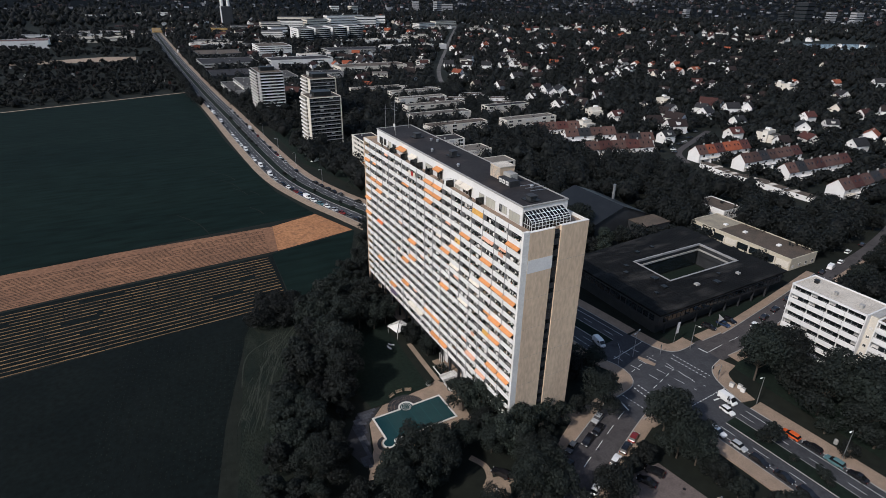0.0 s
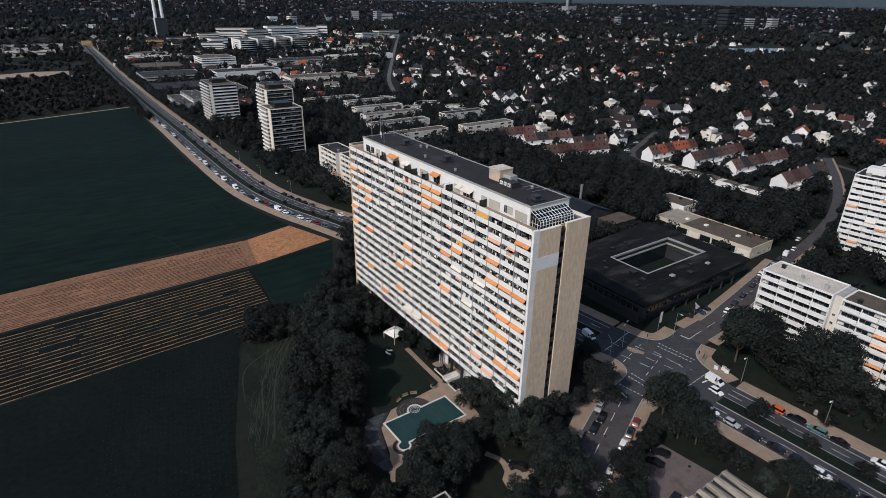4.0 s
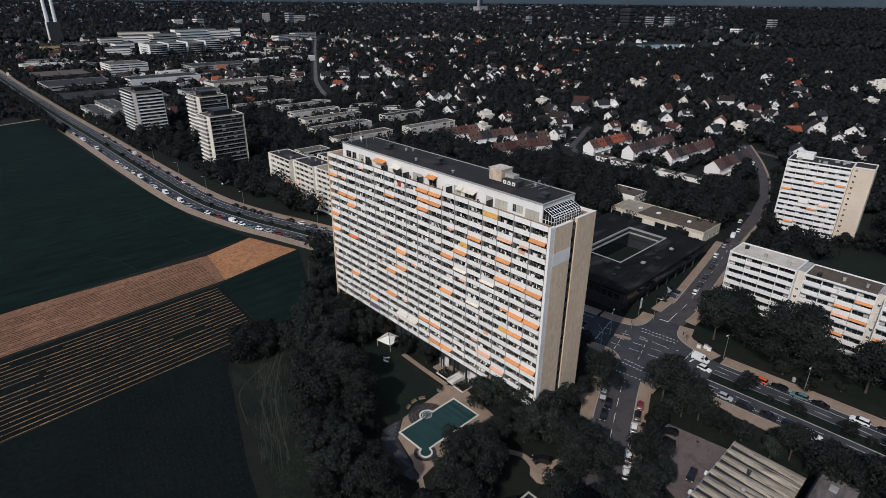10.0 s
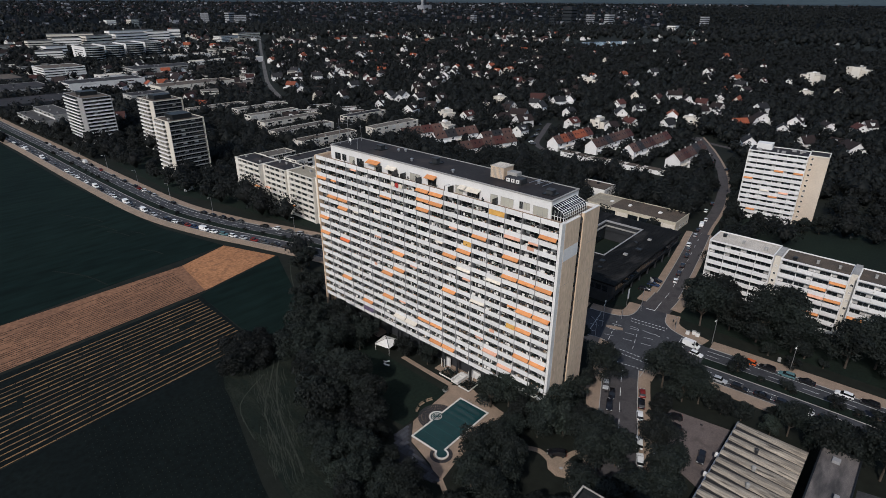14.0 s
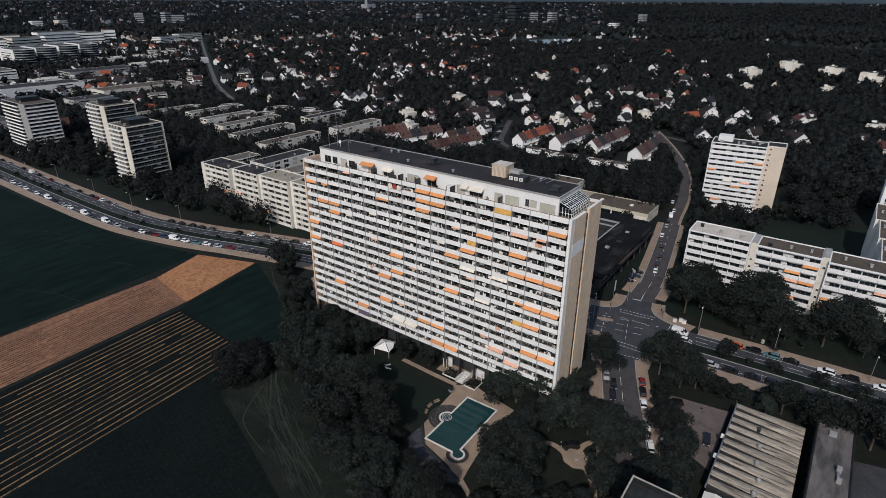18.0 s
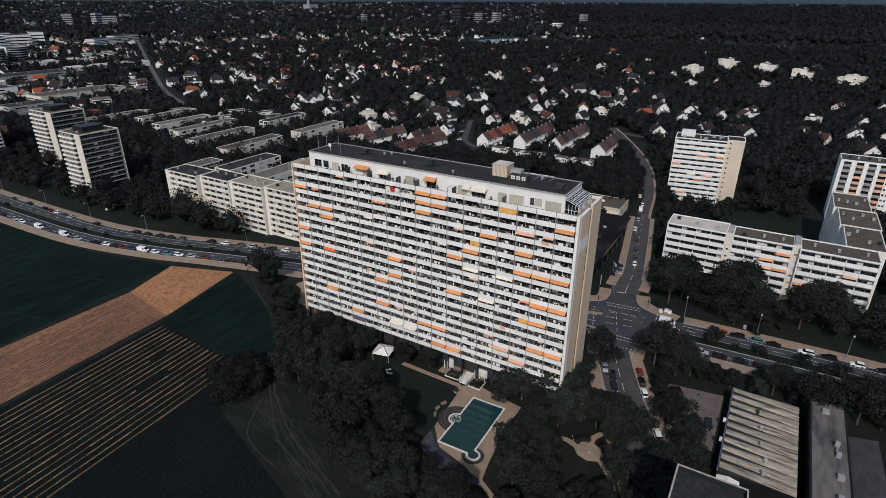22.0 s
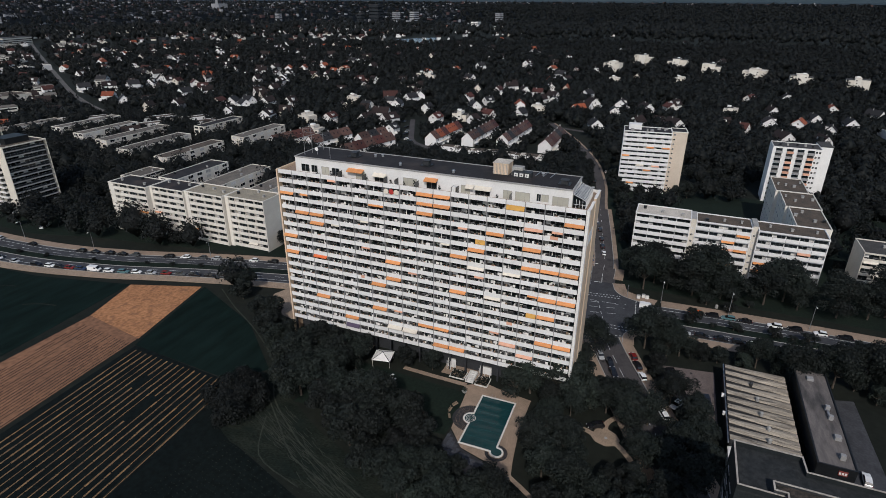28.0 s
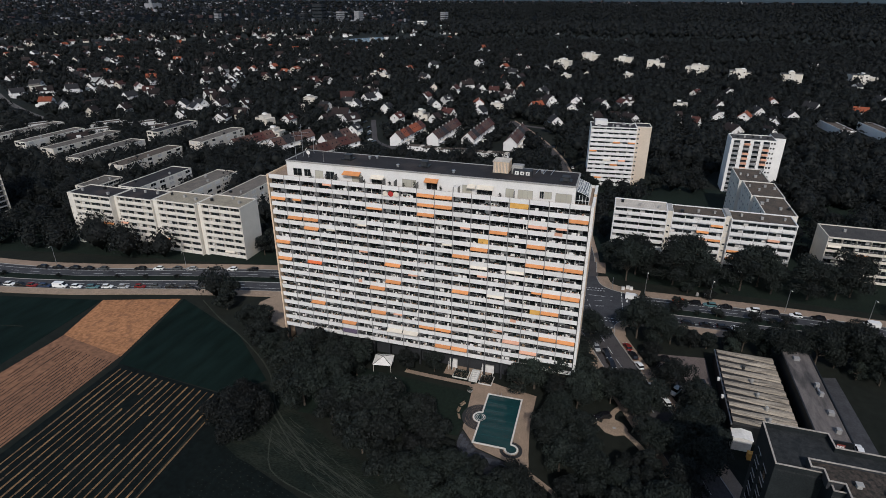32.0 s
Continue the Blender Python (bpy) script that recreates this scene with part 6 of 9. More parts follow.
def flat_villa(x, y, lx, ly, h, label="white flat roofed villa with terraces among trees"):
    b = thing("villa", label, "house", pose(x, y, 0, 0, 0, rng.uniform(-14, 14)), "white villas")
    c1, c2 = rng.uniform(-0.26, -0.12), rng.uniform(0.1, 0.26)
    hs = [h * rng.uniform(0.7, 0.86), h, h * rng.uniform(0.84, 0.95)]
    if rng.random() < 0.4:
        hs.reverse()
    cuts = [-0.5, c1, c2, 0.5]
    for k in range(3):
        y0, y1, d = ly * cuts[k], ly * cuts[k + 1] - 0.05, rng.uniform(0, 0.16) * lx
        part("wall", Geo().box(-lx / 2 + d, y0, 0, lx / 2, y1, hs[k]), M_IVORY if k == 1 else M_CREAM, b)
        part("roof", Geo().box(-lx / 2 + d - 0.2, y0 + 0.01, hs[k] + 0.004, lx / 2, y1 - 0.01, hs[k] + 0.35), rng.choice((M_ROOFW, M_ROOFG, M_CREAM)), b)
        for r in range(1, int(hs[k] / 3.2)):
            if rng.random() < 0.55:
                a = rng.uniform(y0 + 0.5, y1 - 2.4)
                part("window", Geo().box(-lx / 2 + d - 0.05, a, r * 3.1 + 0.9, -lx / 2 + d - 0.004, a + rng.uniform(1.2, 2.2), r * 3.1 + 2.1), M_GLASS, b)
    part("stair_head", Geo().box(0, ly * c1 + 2.0, h + 0.36, 3, ly * c1 + 5.5, h + 1.6), M_WHITE, b)


def terrace_row(x0, y0, x1, w, roofs, label, rot=0.0):
    """Terraced houses under one ridge, gable end facing the camera's side."""
    n = len(roofs)
    L = x1 - x0
    t = thing("terraced_houses", label, "terraced houses", pose(x0, y0, 0, 0, 0, rot), "rows of terraced houses")
    part("wall", Geo().house(0, -w / 2, L, w / 2, 5.8, 10.4), M_WHITE, t, "white rendered wall with a blank gable")
    for k, rm in enumerate(roofs):
        a, b = L * k / n, L * (k + 1) / n
        part("roof", Geo().gable(a + (0.42 if k else 0), -w / 2, b - (0.42 if k < n - 1 else 0), w / 2, 5.85, 10.45, 0.4), rm, t, "tiled roof of one terraced house")
        part("chimney", Geo().rbox(b - 1.2, -0.4, 9.6, b - 0.4, 0.4, 11.6, 0.03), M_CONC, t)
        for q in range(2):
            xx = a + (b - a) * (0.3 + 0.4 * q)
            part("skylight", Geo().add([(xx - 0.45, -w * 0.30, 7.66), (xx + 0.45, -w * 0.30, 7.66), (xx + 0.45, -w * 0.20, 8.66), (xx - 0.45, -w * 0.20, 8.66)], [(0, 1, 2, 3)]), M_GLASS, t, "", pose(0, 0, 0.36))
        part("window", window_meshes(2.2, 1.4, False), None, t, "", pose((a + b) / 2, -w / 2, 3.6, 0, 0, -90))
        part("window", window_meshes(3.0, 2.0, False), None, t, "", pose((a + b) / 2, -w / 2, 0.2, 0, 0, -90))
        part("terrace_awning", Geo().box(a + 0.6, -w / 2 - 2.2, 2.6, b - 0.6, -w / 2 - 0.004, 2.72), rng.choice((M_WHITE2, M_AWNW, M_WHITE)), t)
        part("partition", Geo().box(b - 0.12, -w / 2 - 3.2, 0, b + 0.12, -w / 2 - 0.004, 2.2), M_WHITE, t)


R, B_, O, G_ = M_TILE_R, M_TILE_T, M_TILE_O, M_TILE_G
terrace_row(325, 242, 374, 9.5, (B_, O, R, O, O, R), "white terraced houses with brown and orange tiled roofs", -3)
terrace_row(335, 216, 392, 9.5, (B_, B_, G_, B_, B_, B_, R), "white terraced houses with brown tiled roofs", -2)
terrace_row(340, 190, 402, 9.5, (B_, G_, B_, R, B_, B_, R), "white terraced houses with mixed brown tiled roofs", -2)
terrace_row(337, 157, 388, 10, (B_, R, B_, G_, B_), "white terraced houses with brown tiled roofs and skylights", 0)
terrace_row(268, 344, 306, 9, (B_, B_, R, B_), "white terraced houses with dark roofs", -12)
terrace_row(277, 318, 318, 9, (B_, G_, B_, B_), "white terraced houses with dark brown roofs", -12)
terrace_row(264, 282, 315, 9, (B_, R, B_, R, B_), "white terraced houses with brown and red roofs", -14)
terrace_row(300, 290, 330, 9, (B_, G_, B_), "white terraced houses with dark roofs among trees", -12)

# streets of the suburb
STREET_C = curve([(344, 480), (323, 502), (317, 535), (326, 592), (372, 690), (430, 790), (540, 972), (705, 1244), (900, 1560)])
ground_part("road_suburb", strip(STREET_C, -2.7, 2.7, -0.2, 0.08), M_ASPHALT3, "long straight suburban street, pale and lined with trees", "road")
STREET_D = curve([(448, 194), (434, 172), (426, 152), (420, 126)])
ground_part("road_suburb_2", strip(STREET_D, -2.6, 2.6, -0.2, 0.09), M_ASPHALT2, "narrow suburban street among gardens", "road")
STREET_E = curve([(318, 240), (335, 262), (372, 280), (398, 292), (412, 298)])
ground_part("road_suburb_3", strip(STREET_E, -2.2, 2.2, -0.2, 0.07), M_ASPHALT2, "short pale access street with parked cars", "road")

# what stands where, so that trees and houses keep clear of it
GX0, GY0, GS = -200, -300, 2.0
GRID = np.zeros((900, 1000), dtype=bool)


def block_rect(x0, y0, x1, y1, m=0.0):
    a, b = int((x0 - m - GX0) / GS), int((x1 + m - GX0) / GS) + 1
    c, d = int((y0 - m - GY0) / GS), int((y1 + m - GY0) / GS) + 1
    GRID[max(a, 0):max(b, 0), max(c, 0):max(d, 0)] = True


def free(x, y, r):
    a, b = int((x - r - GX0) / GS), int((x + r - GX0) / GS) + 1
    c, d = int((y - r - GY0) / GS), int((y + r - GY0) / GS) + 1
    if a < 0 or c < 0 or b >= GRID.shape[0] or d >= GRID.shape[1]:
        return True
    return not GRID[a:b, c:d].any()


for line, r in ((ROAD_A, 9.5), (ROAD_B, 5.5), (STREET_C, 5), (STREET_D, 3.5), (STREET_E, 4)):
    for x, y in line:
        block_rect(x - r, y - r, x + r, y + r)
for r in ((67.8, 86, 87, 179), (166, 12, 180, 81), (178, 8, 251, 25), (280, -9, 304, 23), (266, 60, 290, 100), (170, -46, 187, 0), (111, 227, 131, 315), (104, 373, 128, 395), (126, 445, 149, 472), (101, 507, 123, 549), (150, 313, 190, 327), (150, 283, 192, 298),
          (148, 255, 190, 269), (192, 398, 247, 412), (187, 360, 239, 373), (205, 435, 263, 448), (213, 469, 263, 481), (251, 355, 301, 368), (267, 407, 313, 419), (221, 504, 276, 516), (195, 540, 251, 553), (151, 345, 173, 359), (88, 690, 165, 740), (86, 570, 120, 644),
          (175, 790, 260, 825), (290, 900, 380, 940), (190, 930, 240, 980), (100, 900, 160, 960), (90, 790, 160, 850), (185, 640, 222, 662), (150, 650, 172, 700), (240, 700, 330, 730), (135, 100, 205, 151), (219, 105, 240, 158), (249, 159, 267, 179), (176, 163, 214, 210), (312, 153, 324, 232), (56, 31, 98, 48), (58, 21, 98, 30), (47, 40, 57, 49),
          (-30, -25, 22, 55), (75, 48, 98, 63), (31, 96, 62, 114), (46, 66, 62, 84), (60, 139, 68, 148), (62, 110, 72, 124), (324, 235, 376, 249), (334, 209, 394, 223), (339, 183, 404, 197), (336, 150, 390, 164), (266, 330, 308, 350), (276, 304, 320, 324), (263, 265, 317, 288),
          (51, 10, 98, 22), (133, 92, 200, 102), (300, 276, 332, 298), (290, 148, 325, 262), (28, 91, 56, 97), (188, 36, 262, 62), (74, 180, 98, 204)):
    block_rect(*r)

# low trees stand between the camera's side and a house; nothing taller
LOW = np.zeros(GRID.shape, dtype=bool)


LOW[int((322 - GX0) / GS):int((412 - GX0) / GS), int((146 - GY0) / GS):int((262 - GY0) / GS)] = True
LOW[int((262 - GX0) / GS):int((330 - GX0) / GS), int((262 - GY0) / GS):int((350 - GY0) / GS)] = True


def clear_view(x, y, r):
    """Keeps a garden open towards the south-west."""
    block_rect(x - r, y - r, x + r * 0.6, y + r * 0.8)
    d = Vector((-60 - x, 10 - y)).normalized()
    for k in range(1, 3 + int(math.hypot(x, y) / 80)):
        a, b = x + d.x * (r * 0.5 + 4 * k), y + d.y * (r * 0.5 + 4 * k)
        i, j = int((a - GX0) / GS), int((b - GY0) / GS)
        w = 8 if r > 15 else 3
        LOW[max(i - w, 0):i + w, max(j - w, 0):j + w] = True


fresh = list(protos)


def homes(kinds, *places):
    """Detached houses of the given kinds, each turned a little its own way."""
    for x, y in places:
        if not free(x, y, 4):
            continue
        p = protos[rng.choice(kinds)]
        m = pose(x, y, 0, 0, 0, rng.choice((0, 90, 0, 180)) + rng.uniform(-38, 38))
        if p in fresh:
            fresh.remove(p)
            p.matrix_basis = m
        else:
            copy_thing(p, m)
        clear_view(x, y, 9)


homes((1, 6, 1, 4), (273, 723), (286, 985), (358, 466), (361, 605), (370, 540), (382, 307), (393, 476), (395, 135), (400, 497), (406, 723), (411, 461), (423, 702), (427, 445), (433, 136), (441, -33), (448, 692), (452, 580), (455, 336), (459, 705), (460, 74), (464, 104), (465, 766), (466, 517), (471, 688), (480, 262), (487, -46), (491, 840), (496, 520), (499, -2), (499, 687), (501, 705), (511, 1283), (520, 340), (521, 159), (524, 1226), (535, 747))
homes((1, 6, 5, 4), (536, 771), (541, 155), (541, 546), (541, 788), (545, 1300), (550, 211), (568, -11), (570, 77), (572, 1276), (576, 204), (600, 170), (603, 244), (609, 581), (610, 538), (617, 1141), (620, 265), (629, 219), (637, 649), (647, -178), (653, 965), (663, -34), (674, 1042), (679, 340), (701, 966), (768, 236), (768, 1139), (786, 133), (786, 1509), (806, 598), (823, 374), (845, 921), (877, 915), (885, 314), (923, 277), (1086, 812))
homes((2,), (257, 771), (273, 772), (286, 938), (332, 894), (373, 641), (501, 221), (507, -26), (527, 923), (567, -135), (600, -66), (608, 947), (615, 1288), (664, 623), (680, 607), (718, 597), (727, 1039), (760, 392), (832, 261))
homes((0, 7), (371, 361), (377, 744), (408, 273), (444, 236), (451, 112), (470, 21), (489, 635), (527, 286), (551, 81), (588, 271), (592, 225), (643, 3), (679, 1284), (824, 225))
homes((3, 6), (347, 879), (349, 287), (411, 486), (426, 588), (440, 362), (450, 300), (456, 208), (471, 353), (496, 340), (505, 129), (512, 258), (524, -67), (536, -41), (544, 196), (581, -97), (760, -191), (841, 198))
homes((4,), (354, 417), (405, 327), (438, -6), (531, 102), (544, 127), (578, 569), (664, 648), (689, 872), (706, 887))
homes((5,), (343, 721), (345, 552), (594, 299))
for x, y in ((317, 341), (362, 379), (425, 256), (466, 393), (488, 199), (550, 26), (675, 396), (679, 411), (741, 158), (780, 78), (815, -212), (866, 176), (815, -130), (825, -69), (860, -17), (900, 38), (960, 87), (1000, 142)):
    if free(x, y, 4):
        far_ = x > 800
        flat_villa(x, y, 18 if far_ else 11, rng.uniform(24, 32) if far_ else 13, rng.uniform(13.5, 16.5) if far_ else 8.5)
        clear_view(x, y, 14 if far_ else 9)
for x, y in ((259, 565), (263, 533), (280, 481), (287, 543), (306, 448), (307, 495), (308, 539), (313, 468)):
    if free(x, y, 5):
        plain_block("row_houses", "low white row of houses with a flat roof", x - 15, y - 4.5, x + 15, y + 4.5, 6, 2, (("-y", 4), ("-x", 1)), M_WHITE, M_ROOFB, "row houses", rot=-28, w=2.2, bits=0, group="low rows of houses")
        clear_view(x, y, 10)

for x0, y0, x1, y1, h in ((460, -97, 512, -87, 6), (450, -125, 500, -115, 7)):
    plain_block("school_wing", "long low white building with a flat roof among trees", x0, y0, x1, y1, h, 2, (("-y", 5), ("-x", 2)), M_WHITE, M_ROOFB, "building", rot=6, w=3.0, bits=1)
    clear_view((x0 + x1) / 2, (y0 + y1) / 2, 16)
    clear_view(x0 + 6, y0 + 4, 10)
# allotment gardens beyond the field: huts too many to count
HUT = {0: Geo(), 1: Geo()}
for _ in range(70):
    x, y = rng.uniform(-260, 45), rng.uniform(660, 930)
    a, b, h = rng.uniform(1.0, 1.8), rng.uniform(1.2, 2.2), rng.uniform(1.8, 2.4)
    HUT[rng.choice((0, 0, 1))].house(x - a, y - b, x + a, y + b, h, h + 1.2, "y")
    block_rect(x - a - 1, y - b - 4, x + a + 1, y + b)
for k, m, lab in ((0, M_CONC, "small pale allotment huts among low trees"), (1, M_TILE_R, "small reddish allotment huts among low trees")):
    tagged(part("allotment_huts", HUT[k], m), lab, "huts", "", "stuff")

# far houses, merged
FW, FW2, FR, FO, FG, FGL = Geo(), Geo(), Geo(), Geo(), Geo(), Geo()


def far_house(x, y, s, roof):
    """A house turned its own way, with a lower wing and windows, added to the merged walls and roofs."""
    w, l, e, r = rng.uniform(8, 10.5) * s, rng.uniform(10, 15) * s, rng.uniform(4.6, 6.6) * s, rng.uniform(8.6, 10.8) * s
    a = radians(rng.uniform(0, 180))
    c, d = math.cos(a), math.sin(a)
    put_ = lambda g: [(x + p[0] * c - p[1] * d, y + p[0] * d + p[1] * c, p[2]) for p in g.v]
    wall, top, pane = Geo().house(-l / 2, -w / 2, l / 2, w / 2, e, r), Geo().gable(-l / 2, -w / 2, l / 2, w / 2, e + 0.05, r + 0.05, 0.6, 0.3), Geo()
    if rng.random() < 0.5:
        wall.box(-l * 0.3, -w / 2 - 3, 0, l * 0.15, -w / 2 - 0.02, e * 0.55)
    if rng.random() < 0.4:
        wall.box(-1.4, -w / 2 + 0.5, e, 1.4, w / 2 - 0.5, e + (r - e) * 0.72)
    for sy in (-1, 1):
        for k in (-0.28, 0.22):
            for z in (1.0, 3.5):
                y0, y1 = sorted((sy * (w / 2 + 0.02), sy * (w / 2 + 0.07)))
                pane.box(l * k - 0.7, y0, z, l * k + 0.7, y1, z + 1.3)
        x0, x1 = sorted((sy * (l / 2 + 0.02), sy * (l / 2 + 0.07)))
        pane.box(x0, -0.8, e - 1.2, x1, 0.8, e + 0.2)
    (FW if rng.random() < 0.7 else FW2).add(put_(wall), wall.f)
    roof.add(put_(top), top.f)
    FGL.add(put_(pane), pane.f)


for _ in range(9000):
    d = math.sqrt(rng.uniform(480 ** 2, 2300 ** 2))
    a = radians(rng.uniform(-20, 88))
    x, y = d * math.cos(a), d * math.sin(a)
    if x < 90 or not free(x, y, 5):
        continue
    dens = 0.36 + 0.5 * noise.noise((x * 0.0032, y * 0.0032, 9.0)) + 0.25 * (y / d) - (0.16 if y < 0.3 * x else 0) - (0.15 if y < 0 else 0)
    if rng.random() > dens * (0.08 if y < 0.6 * x else 0.23) * (1.55 if d < 1000 else 1.15):
        continue
    far_house(x, y, rng.uniform(0.75, 1.1), rng.choice((FR, FR, FO, FG, FG, FG, FG, FG, FG)))
    block_rect(x - 5, y - 5, x + 4, y + 4)
for q, m, lab in ((FW, M_WHITE, "white walls of far suburban houses"), (FW2, M_CREAM, "cream walls of far suburban houses"), (FR, M_TILE_R, "red tiled roofs of far houses"), (FO, M_TILE_O, "orange tiled roofs of far houses"), (FG, M_TILE_B, "brown roofs of far houses"), (FGL, M_GLASS, "dark windows of far houses")):
    tagged(part("far_houses", q, m), lab, "houses", "", "stuff")
# low flat roofed blocks scattered among them, too many to count
BW, BR, BG = Geo(), Geo(), Geo()
for _ in range(260):
    x, y = rng.uniform(190, 900), rng.uniform(560, 1420)
    if y < 1.15 * x + 200 or noise.noise((x * 0.004, y * 0.004, 3.0)) < -0.05 or not free(x, y, 9):
        continue
    l, w, h, a = rng.uniform(5, 12), rng.uniform(4, 6), rng.choice((4, 6.5, 6.5, 9.5)), radians(rng.choice((-28, 62, -28, -14)) + rng.uniform(-6, 6))
    turn = lambda g: [(x + p * math.cos(a) - q * math.sin(a), y + p * math.sin(a) + q * math.cos(a), z) for p, q, z in g.v]
    wall, top, pane = Geo().box(-l, -w, 0, l, w, h), Geo().box(-l - 0.3, -w - 0.3, h + 0.004, l + 0.3, w + 0.3, h + 0.5), Geo()
    for r in range(int(h / 3)):
        pane.box(-l + 1, -w - 0.08, 3 * r + 1.1, l - 1, -w - 0.004, 3 * r + 2.3)
        pane.box(-l - 0.08, -w + 1, 3 * r + 1.1, -l - 0.004, w - 1, 3 * r + 2.3)
    BW.add(turn(wall), wall.f)
    BR.add(turn(top), top.f)
    BG.add(turn(pane), pane.f)
    block_rect(x - l * 0.6, y - l * 0.6, x + l * 0.5, y + l * 0.5)
for q, m, lab in ((BW, M_IVORY, "pale walls of low flat roofed blocks in the suburb"), (BR, M_ROOFP, "beige flat roofs of low blocks in the suburb"), (BG, M_GLASS, "dark window bands of low blocks in the suburb")):
    tagged(part("far_blocks", q, m), lab, "buildings", "", "stuff")

# the city on the horizon, on land that rises gently
def land(d):
    return max(0.0, (d - 2600) / 2300 * 73)


CITY = {0: Geo(), 1: Geo(), 2: Geo(), 3: Geo()}
for _ in range(15000):
    d = math.sqrt(rng.uniform(1500 ** 2, 4850 ** 2)) if rng.random() < 0.6 else rng.uniform(2600, 4850)
    a = radians(rng.uniform(-12, 112))
    x, y = d * math.cos(a), d * math.sin(a)
    if a > radians(38):
        dens = 0.07 + 0.26 * (d > 2300) + 0.2 * (d > 3300)
    elif a > radians(22):
        dens = 0.015 + 0.30 * (d > 2500)
    else:
        dens = 0.004 + 0.03 * (d > 3600) + 0.30 * (d > 4500)
    dens += 0.35 * noise.noise((x * 0.0022, y * 0.0022, 5.0)) * (dens > 0.05)
    if rng.random() > dens:
        continue
    lx, ly, h = rng.uniform(5, 14) * rng.choice((1, 1, 1, 2)), rng.uniform(5, 16), rng.choice((3.5, 4, 5, 5, 6, 6, 8, 11))
    z = land(d)
    CITY[rng.choice((0, 1, 1, 2, 2, 2, 2, 3))].box(x - lx / 2, y - ly / 2, z - 4, x + lx / 2, y + ly / 2, z + h)
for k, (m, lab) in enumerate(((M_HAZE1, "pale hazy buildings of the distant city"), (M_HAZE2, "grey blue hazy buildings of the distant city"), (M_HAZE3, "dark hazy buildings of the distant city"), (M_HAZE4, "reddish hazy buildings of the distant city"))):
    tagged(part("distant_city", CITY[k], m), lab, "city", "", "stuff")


def far_tower(x, y, lx, ly, h, wall, label, n=5):
    k = min(1.0, 2750 / math.hypot(x, y))
    x, y, lx, ly, h = x * k, y * k, lx * k, ly * k, h * k
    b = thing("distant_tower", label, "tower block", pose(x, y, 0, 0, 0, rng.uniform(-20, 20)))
    # the farthest towers swap to wall colours with haze painted in
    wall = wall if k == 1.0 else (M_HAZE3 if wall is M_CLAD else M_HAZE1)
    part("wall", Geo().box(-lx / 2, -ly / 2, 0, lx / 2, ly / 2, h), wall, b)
    for k in range(n):
        z = 2 + (h - 3) * k / n
        part("window_band", Geo().box(-lx / 2 - 0.2, -ly / 2 - 0.2, z, lx / 2 + 0.2, ly / 2 + 0.2, z + (h / n) * 0.3), M_GLASS, b)
    part("roof", Geo().box(-lx / 2 - 0.3, -ly / 2 - 0.3, h + 0.004, lx / 2 + 0.3, ly / 2 + 0.3, h + 0.8), M_ROOFG, b)


for x, y, lx, ly, h, m in ((745, 2217, 30, 26, 31, M_WHITE2), (846, 2290, 30, 26, 29, M_CREAM), (1253, 2559, 30, 26, 44, M_WHITE2), (1350, 2523, 34, 26, 46, M_CREAM), (1420, 2560, 50, 26, 36, M_WHITE2), (2551, 1519, 62, 46, 78, M_CLAD), (2830, 1560, 32, 28, 50, M_WHITE2), (2774, 1424, 46, 28, 50, M_WHITE2),
                           (2700, 1700, 30, 30, 40, M_CLAD), (1964, 787, 40, 26, 26, M_WHITE2), (2600, 900, 30, 24, 40, M_WHITE2), (3500, 2900, 40, 30, 60, M_CONC)):
    far_tower(x, y, lx, ly, h, m, "tall distant tower block on the horizon")
for x, y, lx, ly, h, m in ((255, 1440, 36, 20, 14, M_CONC), (330, 1462, 44, 24, 20, M_CREAM), (386, 1475, 52, 24, 22, M_WHITE2), (448, 1490, 58, 26, 24, M_CREAM), (524, 1505, 76, 28, 25, M_WHITE2), (596, 1522, 50, 28, 27, M_WHITE2), (642, 1530, 26, 30, 30, M_WHITE),
                           (420, 1560, 90, 24, 26, M_CREAM), (560, 1590, 110, 24, 28, M_WHITE2), (720, 1420, 60, 24, 16, M_WHITE2), (800, 1460, 70, 24, 18, M_CREAM), (275, 1205, 40, 26, 18, M_WHITE2), (300, 1262, 34, 24, 22, M_WHITE)):
    far_tower(x, y, lx, ly, h, m, "long pale office block beyond the suburb", 4)
M_OCHRE = mk("ochre render", (0.52, 0.33, 0.12), (0.44, 0.27, 0.10), 0.2, 0.9, 0.1, 0.1)
